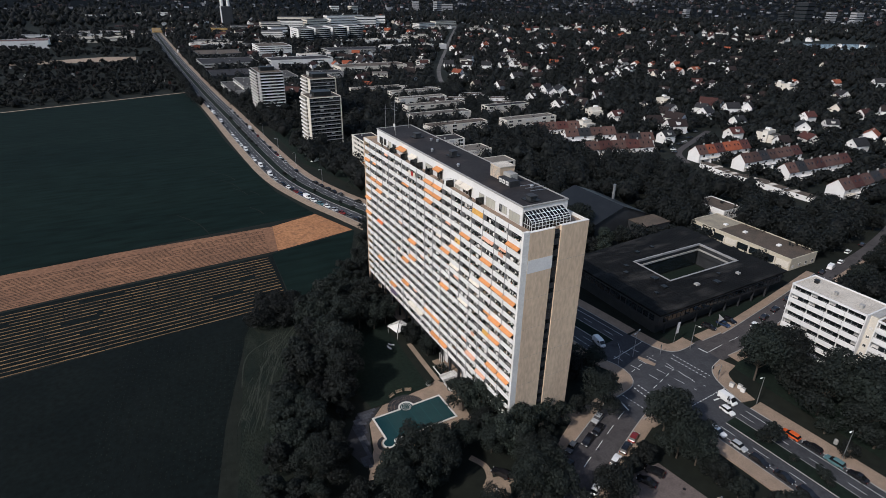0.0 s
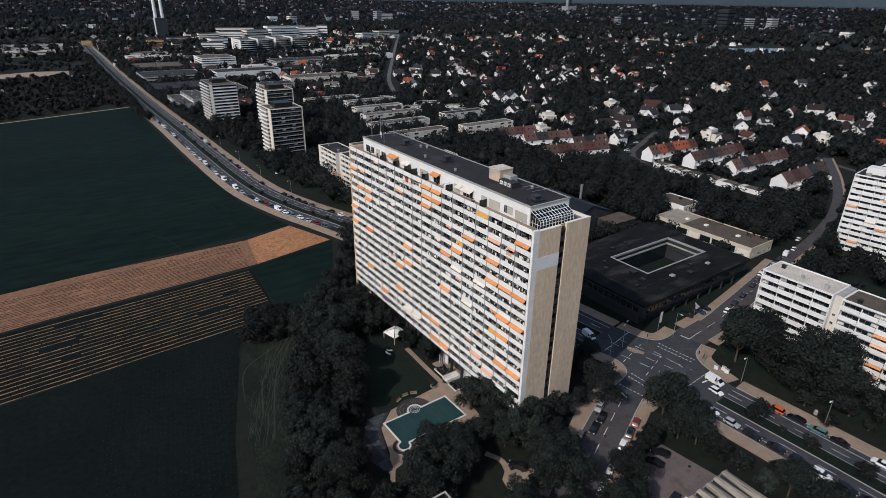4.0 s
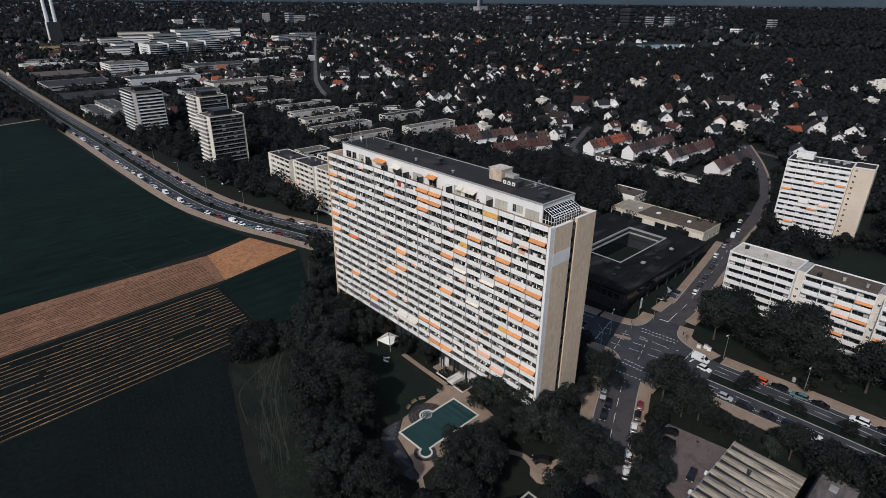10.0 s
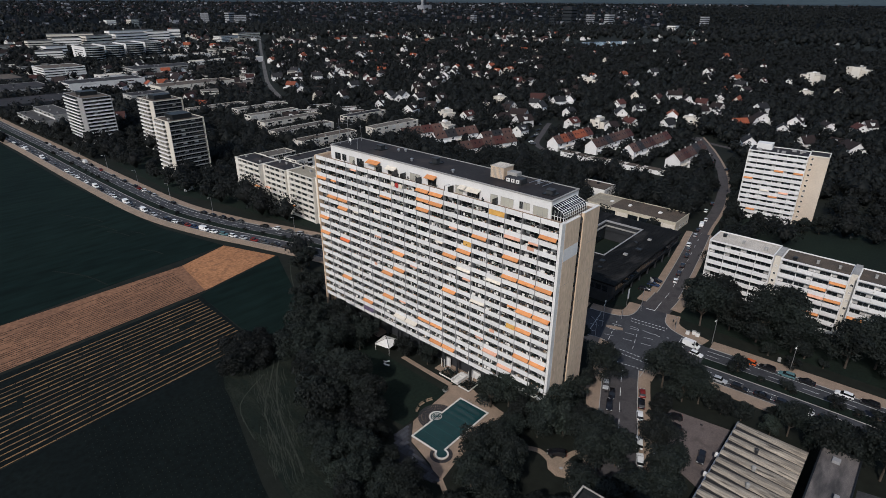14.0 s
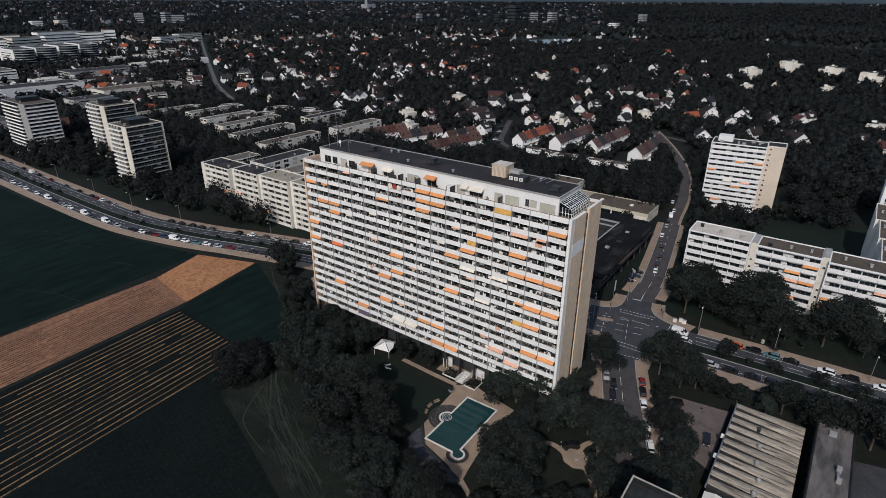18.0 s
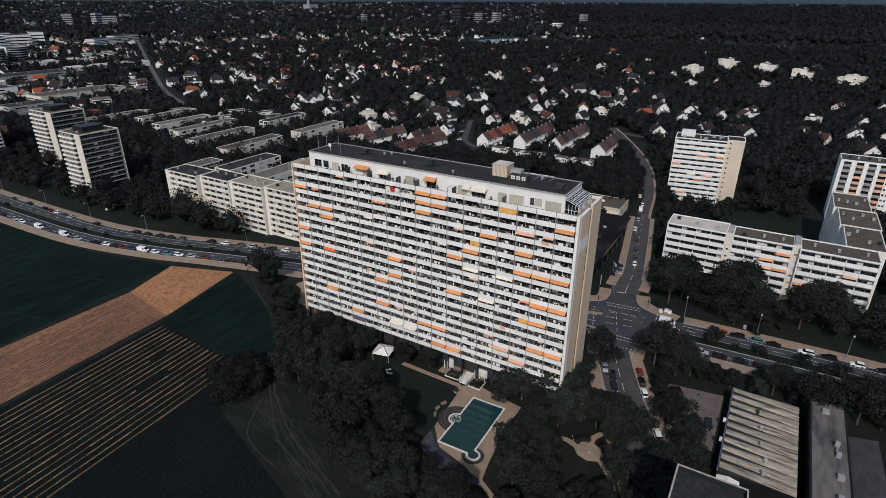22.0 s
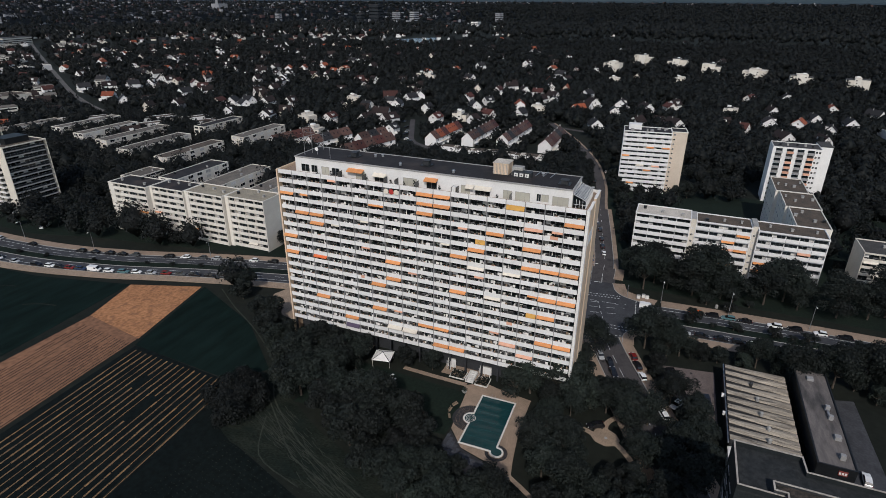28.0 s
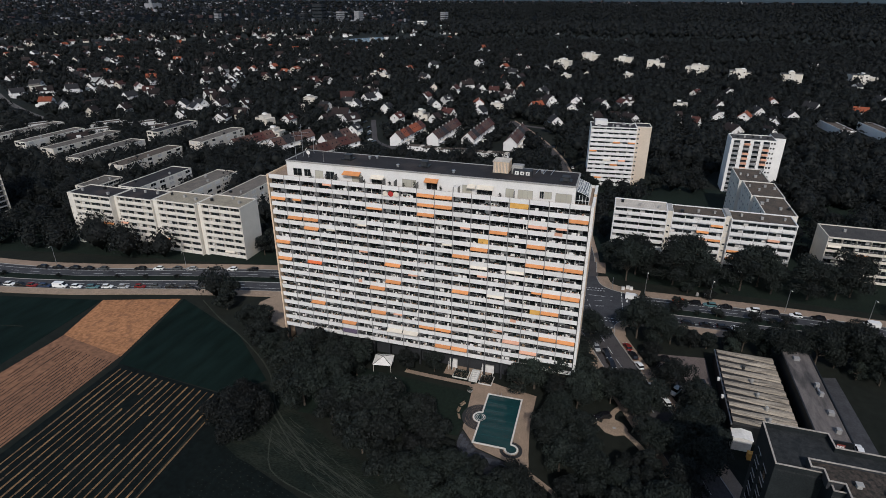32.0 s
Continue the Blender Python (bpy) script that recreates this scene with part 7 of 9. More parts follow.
for x0, y0, x1, y1, h, m, rf in ((-210, 1165, -96, 1200, 12, M_WHITE, M_TILE_T), (-240, 1235, -100, 1262, 9, M_WHITE2, M_TILE_T), (-60, 1250, 20, 1272, 9, M_CREAM, M_ROOFW), (-150, 1320, -20, 1345, 9, M_WHITE2, M_ROOFG), (0, 1330, 60, 1350, 8, M_CREAM, M_ROOFT), (-90, 1415, 40, 1440, 8, M_WHITE2, M_TILE_T),
                             (76, 1462, 122, 1480, 9, M_OCHRE, M_ROOFT), (190, 1395, 222, 1415, 12, M_OCHRE, M_ROOFG), (110, 1080, 200, 1110, 8, M_WHITE2, M_ROOFW), (115, 1130, 180, 1160, 9, M_CREAM, M_ROOFG), (190, 1030, 240, 1055, 9, M_CONC, M_ROOFG), (-60, 1965, -10, 1985, 14, M_WHITE, M_ROOFW), (60, 2200, 170, 2225, 10, M_WHITE2, M_ROOFW)):
    plain_block("works_building", "long low pale works building beside dark woods", x0, y0, x1, y1, h, 2, (("-y", 2),), m, rf, "works building", w=min(20, (x1 - x0) / 2 - 3), bits=2)
for x0, y0, x1, y1 in ((360, 1080, 505, 1106), (405, 958, 532, 980), (236, 868, 288, 892)):
    plain_block("low_hall", "long low hall with a pale flat roof", x0, y0, x1, y1, 8, 2, (("-y", 3),), M_WHITE2, M_ROOFW, "hall", w=12, bits=3)
st = thing("chimney_pair", "pair of slim white chimneys beside a tall boiler house", "chimney", pose(264, 1650, 0))
part("boiler_house", Geo().box(-12, -12, 0, 14, 12, 48), M_CLAD, st)
# white slab paints sunlight onto the sunward flank of the dark block
part("lit_flank", Geo().box(-14, -12, 0, -12.004, -4, 48), M_WHITE2, st)
for x in (-8, 8):
    part("chimney", Geo().cyl(x, 0, 48, 96, 4, 3.4, n=16), M_WHITE, st, "white chimney stack")
pw = thing("power_station", "distant power station with a tall white chimney", "power station", pose(2729, 2637, 36) @ Matrix.Scale(0.9, 4))
# distance haze sits in the station's wall colours
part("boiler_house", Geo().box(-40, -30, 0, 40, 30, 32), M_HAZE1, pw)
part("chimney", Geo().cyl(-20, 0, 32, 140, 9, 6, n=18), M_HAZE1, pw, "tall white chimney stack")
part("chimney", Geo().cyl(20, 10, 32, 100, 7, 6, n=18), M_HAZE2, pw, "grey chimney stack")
# added far land rising to close the horizon, haze put into its blue
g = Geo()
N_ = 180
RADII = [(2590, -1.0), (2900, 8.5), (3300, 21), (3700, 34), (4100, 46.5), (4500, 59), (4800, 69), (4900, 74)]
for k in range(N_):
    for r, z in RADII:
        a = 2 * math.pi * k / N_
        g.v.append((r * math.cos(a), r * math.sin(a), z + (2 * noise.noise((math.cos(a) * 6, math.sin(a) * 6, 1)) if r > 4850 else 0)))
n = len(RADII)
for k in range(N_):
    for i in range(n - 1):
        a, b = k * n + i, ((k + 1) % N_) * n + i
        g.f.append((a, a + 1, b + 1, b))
ground_part("backdrop_hills", g, mk("haze tinted far land", (0.0047, 0.0063, 0.0077), (0.0072, 0.0091, 0.0113), 0.006, 1.0, 0, 0.4, spec=0.02), "hazy dark blue far land rising to the horizon", "backdrop")
# upright ring added above the land; its blue colour imitates horizon haze
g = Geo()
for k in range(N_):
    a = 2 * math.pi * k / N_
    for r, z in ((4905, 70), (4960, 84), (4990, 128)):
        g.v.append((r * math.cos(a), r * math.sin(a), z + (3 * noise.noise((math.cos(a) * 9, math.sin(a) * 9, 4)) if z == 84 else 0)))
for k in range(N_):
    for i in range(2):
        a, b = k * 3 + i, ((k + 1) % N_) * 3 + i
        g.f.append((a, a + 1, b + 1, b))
ground_part("backdrop_haze", g, mk("painted blue horizon haze", (0.034, 0.050, 0.062), (0.042, 0.060, 0.072), 0.002, 1.0, 0, 0.05, spec=0.02), "faint blue hills lost in haze", "backdrop")

# ---- trees ----
def rand_dirs(n):
    v = nrg.normal(size=(n, 3))
    return v / np.linalg.norm(v, axis=1, keepdims=True)


def leaf_quads(centres, normals, size):
    """Small three-cornered tufts of leaves, turned roughly outwards."""
    n = len(centres)
    t = np.cross(normals, rand_dirs(n))
    t /= np.linalg.norm(t, axis=1, keepdims=True) + 1e-9
    b = np.cross(normals, t)
    s = (size * nrg.uniform(0.55, 1.45, n))[:, None]
    k = nrg.uniform(-0.5, 0.5, (n, 1))
    v = np.stack([centres - t * s * 0.9 - b * s * 0.55, centres + t * s * 0.9 - b * s * 0.55, centres + t * s * k + b * s * 1.1], axis=1).reshape(-1, 3)
    return v, np.arange(3 * n).reshape(n, 3)


def crown_mesh(name, lobes, count, size, material):
    C, Nn = [], []
    vol = np.array([l[3] * l[4] for l in lobes])
    for (x, y, z, r, h), share in zip(lobes, vol / vol.sum()):
        n = max(8, int(count * share))
        d = rand_dirs(n)
        d[:, 2] = np.where(d[:, 2] < -0.5, -d[:, 2], d[:, 2])
        rad = nrg.uniform(0.55, 1.10, (n, 1)) ** 0.8
        C.append(np.array([x, y, z]) + d * rad * np.array([r, r, h]))
        Nn.append(d + rand_dirs(n) * 0.75)
    C, Nn = np.concatenate(C), np.concatenate(Nn)
    Nn /= np.linalg.norm(Nn, axis=1, keepdims=True)
    me = fast_mesh(name, *leaf_quads(C, Nn, size))
    me.materials.append(material)
    return me


def broad_tree(height, radius, material, label, lobes=9, count=1500, size=0.42, low=0.30):
    count, size, lobes = int(count * 3.2), size * 0.66, lobes + 6
    t = thing("tree", label, "tree", pose(0, 0, 0))
    th = height * 0.34
    tr = Geo().rod((0, 0, -0.2), (0.1, 0.05, th), 0.32, 8, 0.2)
    ls = [(0, 0, height * 0.66, radius * 0.62, height * 0.30)]
    for k in range(lobes):
        a = 2 * math.pi * k / lobes + rng.uniform(-0.3, 0.3)
        rr = radius * rng.uniform(0.35, 0.88)
        z = height * rng.uniform(low, 0.82)
        s = radius * rng.uniform(0.25, 0.50)
        ls.append((rr * math.cos(a), rr * math.sin(a), z, s, s * rng.uniform(0.75, 1.05)))
        tr.rod((0.1, 0.05, th * rng.uniform(0.7, 1.0)), (rr * 0.8 * math.cos(a), rr * 0.8 * math.sin(a), z), 0.13, 5, 0.04)
    ls.append((rng.uniform(-1, 1), rng.uniform(-1, 1), height * 0.86, radius * 0.42, height * 0.14))
    part("trunk", tr, M_BARK, t, "brown trunk with limbs")
    part("crown", crown_mesh("crown", ls, count, size, material), None, t, "dense dark leafy crown")
    return t


def spruce(height, radius, label):
    t = thing("tree", label, "tree", pose(0, 0, 0))
    part("trunk", Geo().rod((0, 0, -0.2), (0, 0, height * 0.95), 0.22, 7, 0.03), M_BARK, t, "straight dark trunk")
    C, Nn = [], []
    for k in range(14):
        f = k / 13
        z = height * (0.10 + 0.86 * f)
        r = radius * (1 - f) ** 0.85 + 0.15
        n = int(50 + 170 * (1 - f))
        a = nrg.uniform(0, 2 * np.pi, n)
        q = nrg.uniform(0.35, 1.05, n) * r
        C.append(np.stack([q * np.cos(a), q * np.sin(a), z - q * 0.35 + nrg.uniform(-0.3, 0.3, n)], 1))
        Nn.append(np.stack([0.5 * np.cos(a), 0.5 * np.sin(a), np.full(n, 0.8)], 1) + rand_dirs(n) * 0.5)
    C, Nn = np.concatenate(C), np.concatenate(Nn)
    Nn /= np.linalg.norm(Nn, axis=1, keepdims=True)
    me = fast_mesh("crown", *leaf_quads(C, Nn, 0.32))
    me.materials.append(M_NEEDLE)
    part("crown", me, None, t, "tapering tiers of dark needles")
    return t


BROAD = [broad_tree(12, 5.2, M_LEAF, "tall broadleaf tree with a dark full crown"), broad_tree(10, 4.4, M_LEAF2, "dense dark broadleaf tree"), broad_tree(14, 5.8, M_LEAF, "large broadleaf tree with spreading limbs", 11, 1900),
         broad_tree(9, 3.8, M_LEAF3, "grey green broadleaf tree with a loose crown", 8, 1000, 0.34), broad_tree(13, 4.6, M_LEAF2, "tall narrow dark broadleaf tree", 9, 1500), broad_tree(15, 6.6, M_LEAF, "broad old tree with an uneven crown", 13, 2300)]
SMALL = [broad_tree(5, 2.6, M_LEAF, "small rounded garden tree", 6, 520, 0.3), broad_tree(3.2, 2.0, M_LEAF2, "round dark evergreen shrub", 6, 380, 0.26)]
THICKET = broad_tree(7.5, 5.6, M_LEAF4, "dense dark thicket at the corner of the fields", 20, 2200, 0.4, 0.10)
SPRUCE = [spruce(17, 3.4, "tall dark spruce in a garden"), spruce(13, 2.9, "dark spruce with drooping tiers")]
used = set()


def plant(proto, x, y, s=1.0):
    m = pose(x, y, 0, 0, 0, rng.uniform(0, 360)) @ Matrix.Diagonal((s, s, s * rng.uniform(0.9, 1.1), 1))
    if proto not in used:
        used.add(proto)
        proto.matrix_basis = m
        return proto
    o = copy_thing(proto, pose(x, y, 0))
    o.matrix_basis = m
    return o


PLACED = []


FAR_SPOTS = []


def grove(poly, spacing, kinds, limit=400, clear=2.5, lo=0.8, hi=1.15):
    xs_, ys_ = [p[0] for p in poly], [p[1] for p in poly]
    area = abs(sum(poly[i][0] * poly[i - 1][1] - poly[i - 1][0] * poly[i][1] for i in range(len(poly)))) / 2
    want, tries, done = min(limit, int(area / spacing ** 2)), 0, 0
    while done < want and tries < want * 30:
        tries += 1
        x, y = rng.uniform(min(xs_), max(xs_)), rng.uniform(min(ys_), max(ys_))
        inside = False
        for i in range(len(poly)):
            (x0, y0), (x1, y1) = poly[i], poly[i - 1]
            if (y0 > y) != (y1 > y) and x < (x1 - x0) * (y - y0) / (y1 - y0) + x0:
                inside = not inside
        if not inside or not free(x, y, clear) or any((x - a) ** 2 + (y - b) ** 2 < (spacing * 0.72) ** 2 for a, b in PLACED):
            continue
        PLACED.append((x, y))
        if x > 185 or y > 215 or y < -5:
            FAR_SPOTS.append((x, y, rng.uniform(0.0, 1.0), rng.choice((3.0, 4.4, 5.6, 7.2)) * rng.uniform(lo, hi)))
        else:
            plant(rng.choice(kinds), x, y, rng.uniform(lo, hi))
        done += 1


def put(kind, *spots):
    for x, y, s in spots:
        PLACED.append((x, y))
        plant(kind, x, y, s)


# chosen trees
put(BROAD[4], (263, 97.5, 0.85), (277, 101.5, 0.8), (303, 108, 0.9), (318, 111.5, 0.8), (334, 117, 0.85), (354, 125, 0.85), (250, 95, 0.8))
put(BROAD[1], (304, 120, 0.9), (324, 129, 0.85), (347, 137.5, 0.85), (372, 149.5, 0.8), (388, 157, 0.8), (236, 92.5, 0.85))
put(BROAD[5], (103.5, 17, 0.95), (106.5, 8, 1.0), (102.5, 0, 0.95), (107, -9, 1.0), (100.5, 27, 0.85), (104, -20, 0.95))
put(BROAD[1], (29.5, 106, 0.62), (29.2, 99.5, 0.58), (34.5, 113.5, 0.5), (266.5, 66, 0.85), (270, 59.5, 0.9))
put(BROAD[2], (61.5, 70, 0.72), (66.8, 76.3, 0.72), (50.5, 66.5, 0.7), (71.5, 77.5, 0.62))
put(BROAD[2], (43.5, 90.2, 0.78), (50, 89.2, 0.74), (57, 89.5, 0.6), (63, 91, 0.62), (68.5, 72.3, 0.8), (63.5, 70.5, 0.8), (66, 54, 0.8), (57, 57.5, 0.8), (49, 61, 0.8), (73, 54.5, 0.6), (60, 52.5, 0.7), (52.5, 52, 0.75), (44, 56, 0.8), (38, 60, 0.8))
put(BROAD[5], (103.6, 69.2, 0.98), (101, 62.5, 0.7), (107.5, 61.5, 0.62), (77.2, 60.3, 0.74), (96.2, 84.0, 0.8))
put(BROAD[1], (92.5, 65.3, 0.65), (88.2, 64.6, 0.5))
put(BROAD[2], (79, 84.5, 0.5), (62, 85, 0.62), (47, 83, 0.72))
put(THICKET, (26, 168.5, 0.95), (32, 167.5, 0.9), (36, 172.5, 0.95), (30, 174, 1.0))
put(BROAD[3], (63.4, 101.2, 1.22), (71, 86, 1.15), (76.5, 87.5, 1.0), (83.5, 85.5, 0.85), (70.5, 103, 1.0), (67, 80.5, 1.1), (67, 97.5, 1.15), (69.5, 91.5, 1.25), (74.5, 93.5, 1.0), (64, 84.5, 1.1), (79, 88, 1.0))
put(BROAD[0], (66, 65.5, 0.8), (54.5, 63, 0.6), (59, 59, 0.7), (90, 86, 0.5), (44, 82, 0.8), (66.2, 127.5, 0.55), (64.6, 135.6, 0.6), (62.2, 150.5, 0.8), (56.5, 156, 0.9), (57.5, 149, 0.75), (124, 224, 0.75), (131.5, 222.5, 0.85))
put(SMALL[1], (126.2, 55, 1.5), (127, 30, 1.1), (126.5, 20, 1.2), (126.4, 42, 0.9), (127, 5, 1.2))
grove([(24, 116), (37, 118), (41, 132), (47, 149), (50, 168), (42, 160), (32, 145)], 6.0, BROAD[:3] + [BROAD[4]], lo=0.9, hi=1.15)
grove([(48, 150), (66.5, 150), (66.5, 190), (64, 189), (52, 172)], 6.5, [BROAD[0], BROAD[1], BROAD[4]], lo=0.65, hi=0.95)
grove([(68, 190), (74, 184), (74, 200), (88, 203), (92, 218), (84, 221)], 5.6, [BROAD[1], BROAD[4]], lo=0.7, hi=0.95)
grove([(14, 62), (62, 62), (66, 94), (24, 97), (16, 86)], 7.2, BROAD, lo=0.6, hi=0.85)
grove([(62, 60), (72, 68), (74, 82), (62, 92)], 7, BROAD[:4], lo=0.6, hi=0.85)
grove([(10, 90), (30, 96), (34, 118), (24, 130), (16, 110)], 6.5, BROAD[:4], lo=0.6, hi=0.85)
grove([(98.8, 46), (105.5, 46), (104.5, 62), (98.5, 63)], 3.9, BROAD[:2], lo=0.55, hi=0.75)
grove([(98, -60), (107, -60), (106.5, 46), (98.5, 46)], 4.7, BROAD, lo=0.55, hi=0.75)
grove([(90, 97), (106, 97), (110, 120), (104, 170), (90, 178)], 7, [BROAD[0], BROAD[1], BROAD[3]], lo=0.6, hi=0.85)
put(BROAD[5], (146, 73, 1.05), (153, 69.5, 1.1), (147.5, 55.5, 1.1), (154, 49.5, 1.2), (149, 45.5, 0.95), (150.5, 31, 1.15), (156, 24, 1.1), (150, 8, 1.1), (157, -8, 1.1))
put(BROAD[2], (157.5, 78, 0.95), (149.5, 64.5, 0.9), (158, 55, 0.9), (151, 20, 0.95), (153, -2, 1.0))
put(SMALL[1], (147.9, 41.5, 1.0), (146, 36, 0.8))
grove([(141, -20), (146, -20), (148, -120), (141, -120)], 9, BROAD, lo=0.7, hi=1.0)
grove([(182, 34), (265, 34), (265, 96), (185, 92)], 14, BROAD[:4] + SMALL, lo=0.6, hi=0.9, limit=26)
grove([(180, 86), (262, 104), (262, 94), (182, 78)], 8, BROAD[:4], lo=0.6, hi=0.85)
grove([(188, 12), (250, 12), (250, -120), (188, -120)], 11, BROAD, lo=0.8, hi=1.1, limit=70)
grove([(266, 60), (330, 60), (330, -120), (266, -120)], 11, BROAD + SPRUCE, limit=80)
grove([(240, 110), (312, 118), (312, 158), (268, 158), (240, 150)], 8, BROAD + SPRUCE, limit=70)
grove([(206, 160), (312, 160), (312, 262), (206, 262)], 9.5, BROAD + SPRUCE, limit=140)
grove([(136, 154), (206, 154), (200, 250), (136, 240)], 9.5, BROAD[:5], limit=56)
grove([(124, 160), (136, 150), (136, 220), (118, 215)], 8, BROAD[:4], limit=30, lo=0.7, hi=0.9)
grove([(101, 214), (112, 212), (112, 300), (103, 300)], 6.5, BROAD[:4], limit=30, lo=1.05, hi=1.4)
grove([(100, 300), (112, 300), (112, 330), (92, 335)], 10, SMALL, limit=6)
grove([(94, 330), (150, 325), (150, 560), (92, 560)], 10.5, BROAD[:5], limit=110, lo=0.7, hi=1.0)
grove([(190, 262), (262, 262), (262, 400), (190, 400)], 9, BROAD + SPRUCE, limit=90)
grove([(145, 269), (192, 269), (192, 400), (145, 400)], 9, BROAD, limit=70)
grove([(188, 400), (320, 400), (320, 560), (150, 560), (150, 480)], 10, BROAD, limit=160)
grove([(135, 60), (146, 62), (146, 40), (140, 30)], 9, SMALL, limit=6)
grove([(205, 100), (218, 104), (218, 156), (206, 156)], 7, BROAD[:4], limit=16, lo=0.6, hi=0.8)
for i in range(4, len(A_N) - 2, 3):
    x, y = A_N[i]
    if y < 520 and rng.random() < 0.65:
        plant(SMALL[1], x + rng.uniform(-0.8, 0.8), y, rng.uniform(0.35, 0.75))
for i in range(2, len(A_S) - 2, 2):
    x, y = A_S[i]
    if y > -60 and rng.random() < 0.7:
        plant(SMALL[1], x + rng.uniform(-0.6, 0.6), y, rng.uniform(0.35, 0.7))
for k in SMALL + SPRUCE + BROAD + [THICKET]:
    if k not in used:
        plant(k, 230 + rng.uniform(-5, 5), 90, 0.8)


def wood(name, spots_, leaves, size, material, label):
    """Many far trees in one mesh: a leafy shell round a low dark heart for each."""
    n = len(spots_)
    P = np.array(spots_)
    V, F = [], []
    d = np.array([(1, 0, 0), (0, 1, 0), (-1, 0, 0), (0, -1, 0), (0, 0, 1), (0, 0, -1)], dtype=float)
    core = (P[:, None, :3] + np.array([0, 0, 1]) * (P[:, 3:4] * 0.95)[:, None, :] * np.array([0, 0, 1]) + d[None] * (P[:, 3:4] * np.array([[0.72, 0.72, 0.85]]))[:, None, :])
    tri = np.array([(0, 1, 4), (1, 2, 4), (2, 3, 4), (3, 0, 4), (1, 0, 5), (2, 1, 5), (3, 2, 5), (0, 3, 5)])
    Fc = (tri[None] + (np.arange(n) * 6)[:, None, None]).reshape(-1, 3)
    me = fast_mesh(name + "_hearts", core.reshape(-1, 3), Fc)
    me.materials.append(material)
    tagged(part(name, me, None), label, "trees", "", "stuff")
    D = rand_dirs(n * leaves).reshape(n, leaves, 3)
    D[:, :, 2] = np.abs(D[:, :, 2]) * 1.1 - 0.25
    lump = rand_dirs(n * 3).reshape(n, 3, 3)
    bump = nrg.uniform(0.72, 1.12, (n, leaves, 1)) * (0.82 + 0.42 * np.clip(np.einsum("nld,nkd->nlk", D, lump).max(axis=2), 0, 1) ** 2)[:, :, None]
    C = P[:, None, :3] + np.array([0, 0, 1]) * (P[:, 3:4] * 0.95)[:, None, :] * np.array([0, 0, 1]) + D * bump * (P[:, 3:4] * np.array([[1.0, 1.0, 1.15]]))[:, None, :]
    Nn = D.reshape(-1, 3) + rand_dirs(n * leaves) * 0.7
    Nn /= np.linalg.norm(Nn, axis=1, keepdims=True)
    me = fast_mesh(name + "_leaves", *leaf_quads(C.reshape(-1, 3), Nn, size))
    me.materials.append(material)
    tagged(part(name, me, None), label, "trees", "", "stuff")


for _ in range(420):
    x, y = rng.uniform(140, 320), rng.uniform(300, 560)
    if free(x, y, 2.2):
        FAR_SPOTS.append((x, y, rng.uniform(0, 1), rng.uniform(3.4, 5.4)))
far_a = stretch_of(ROAD_A, 440, 1100, 1)
for d in (-14.5, 15.5):
    for x, y in offset(far_a, d)[::2]:
        if y > (560 if d < 0 else 440) and rng.random() < 0.75:
            FAR_SPOTS.append((x + rng.uniform(-1.5, 1.5), y + rng.uniform(-2, 2), rng.uniform(0, 1), rng.uniform(3.6, 5.6)))
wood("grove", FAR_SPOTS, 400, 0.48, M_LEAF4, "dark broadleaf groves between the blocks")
near_, mid_, far_ = [], [], []
for _ in range(90000):
    d = math.sqrt(rng.uniform(230 ** 2, 4700 ** 2)) if rng.random() < 0.5 else rng.uniform(230, 1500)
    a = radians(rng.uniform(-28, 125))
    x, y = d * math.cos(a), d * math.sin(a)
    if -85 < x < 25 and 930 < y < 1010 or (1260 < x < 1525 and 660 < y < 815) or (1930 < x < 2215 and 700 < y < 900):
        continue
    if x < 100 and y < 655 - 0.28 * max(0, 57 - x):
        continue
    if x < 330 and 0 < y < 262 or (x < 150 and y < 560):
        continue
    if x < 265 and y < 12:
        continue
    dens = 0.85 + 0.6 * noise.noise((x * 0.004, y * 0.004, 2.0)) + (0.4 if y < 0.35 * x else 0)
    if rng.random() > dens or not free(x, y, 2.5):
        continue
    r = rng.choice((rng.uniform(2.2, 4.0), rng.uniform(3.5, 5.6), rng.uniform(4.5, 7.4)))
    i, j = int((x - GX0) / GS), int((y - GY0) / GS)
    if 0 <= i < LOW.shape[0] and 0 <= j < LOW.shape[1] and LOW[i, j]:
        r = rng.uniform(1.9, 4.3)
    if x < 55 and y < 1200:
        r = rng.uniform(1.6, 3.4)
    if d < 720:
        near_.append((x, y, rng.uniform(-0.2, 0.3) * r, r))
    elif d < 1700:
        mid_.append((x, y, rng.uniform(-0.2, 0.3) * r, r * 1.1))
    elif d < 2400 or (a < radians(22) and d < 4300) or rng.random() < 0.25:
        far_.append((x, y, land(d) - 1.0, r * (2.2 if d < 2400 else 1.7)))
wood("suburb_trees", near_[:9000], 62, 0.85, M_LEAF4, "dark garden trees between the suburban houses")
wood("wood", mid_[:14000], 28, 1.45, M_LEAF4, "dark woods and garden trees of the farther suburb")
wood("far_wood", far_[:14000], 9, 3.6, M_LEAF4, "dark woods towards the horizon")

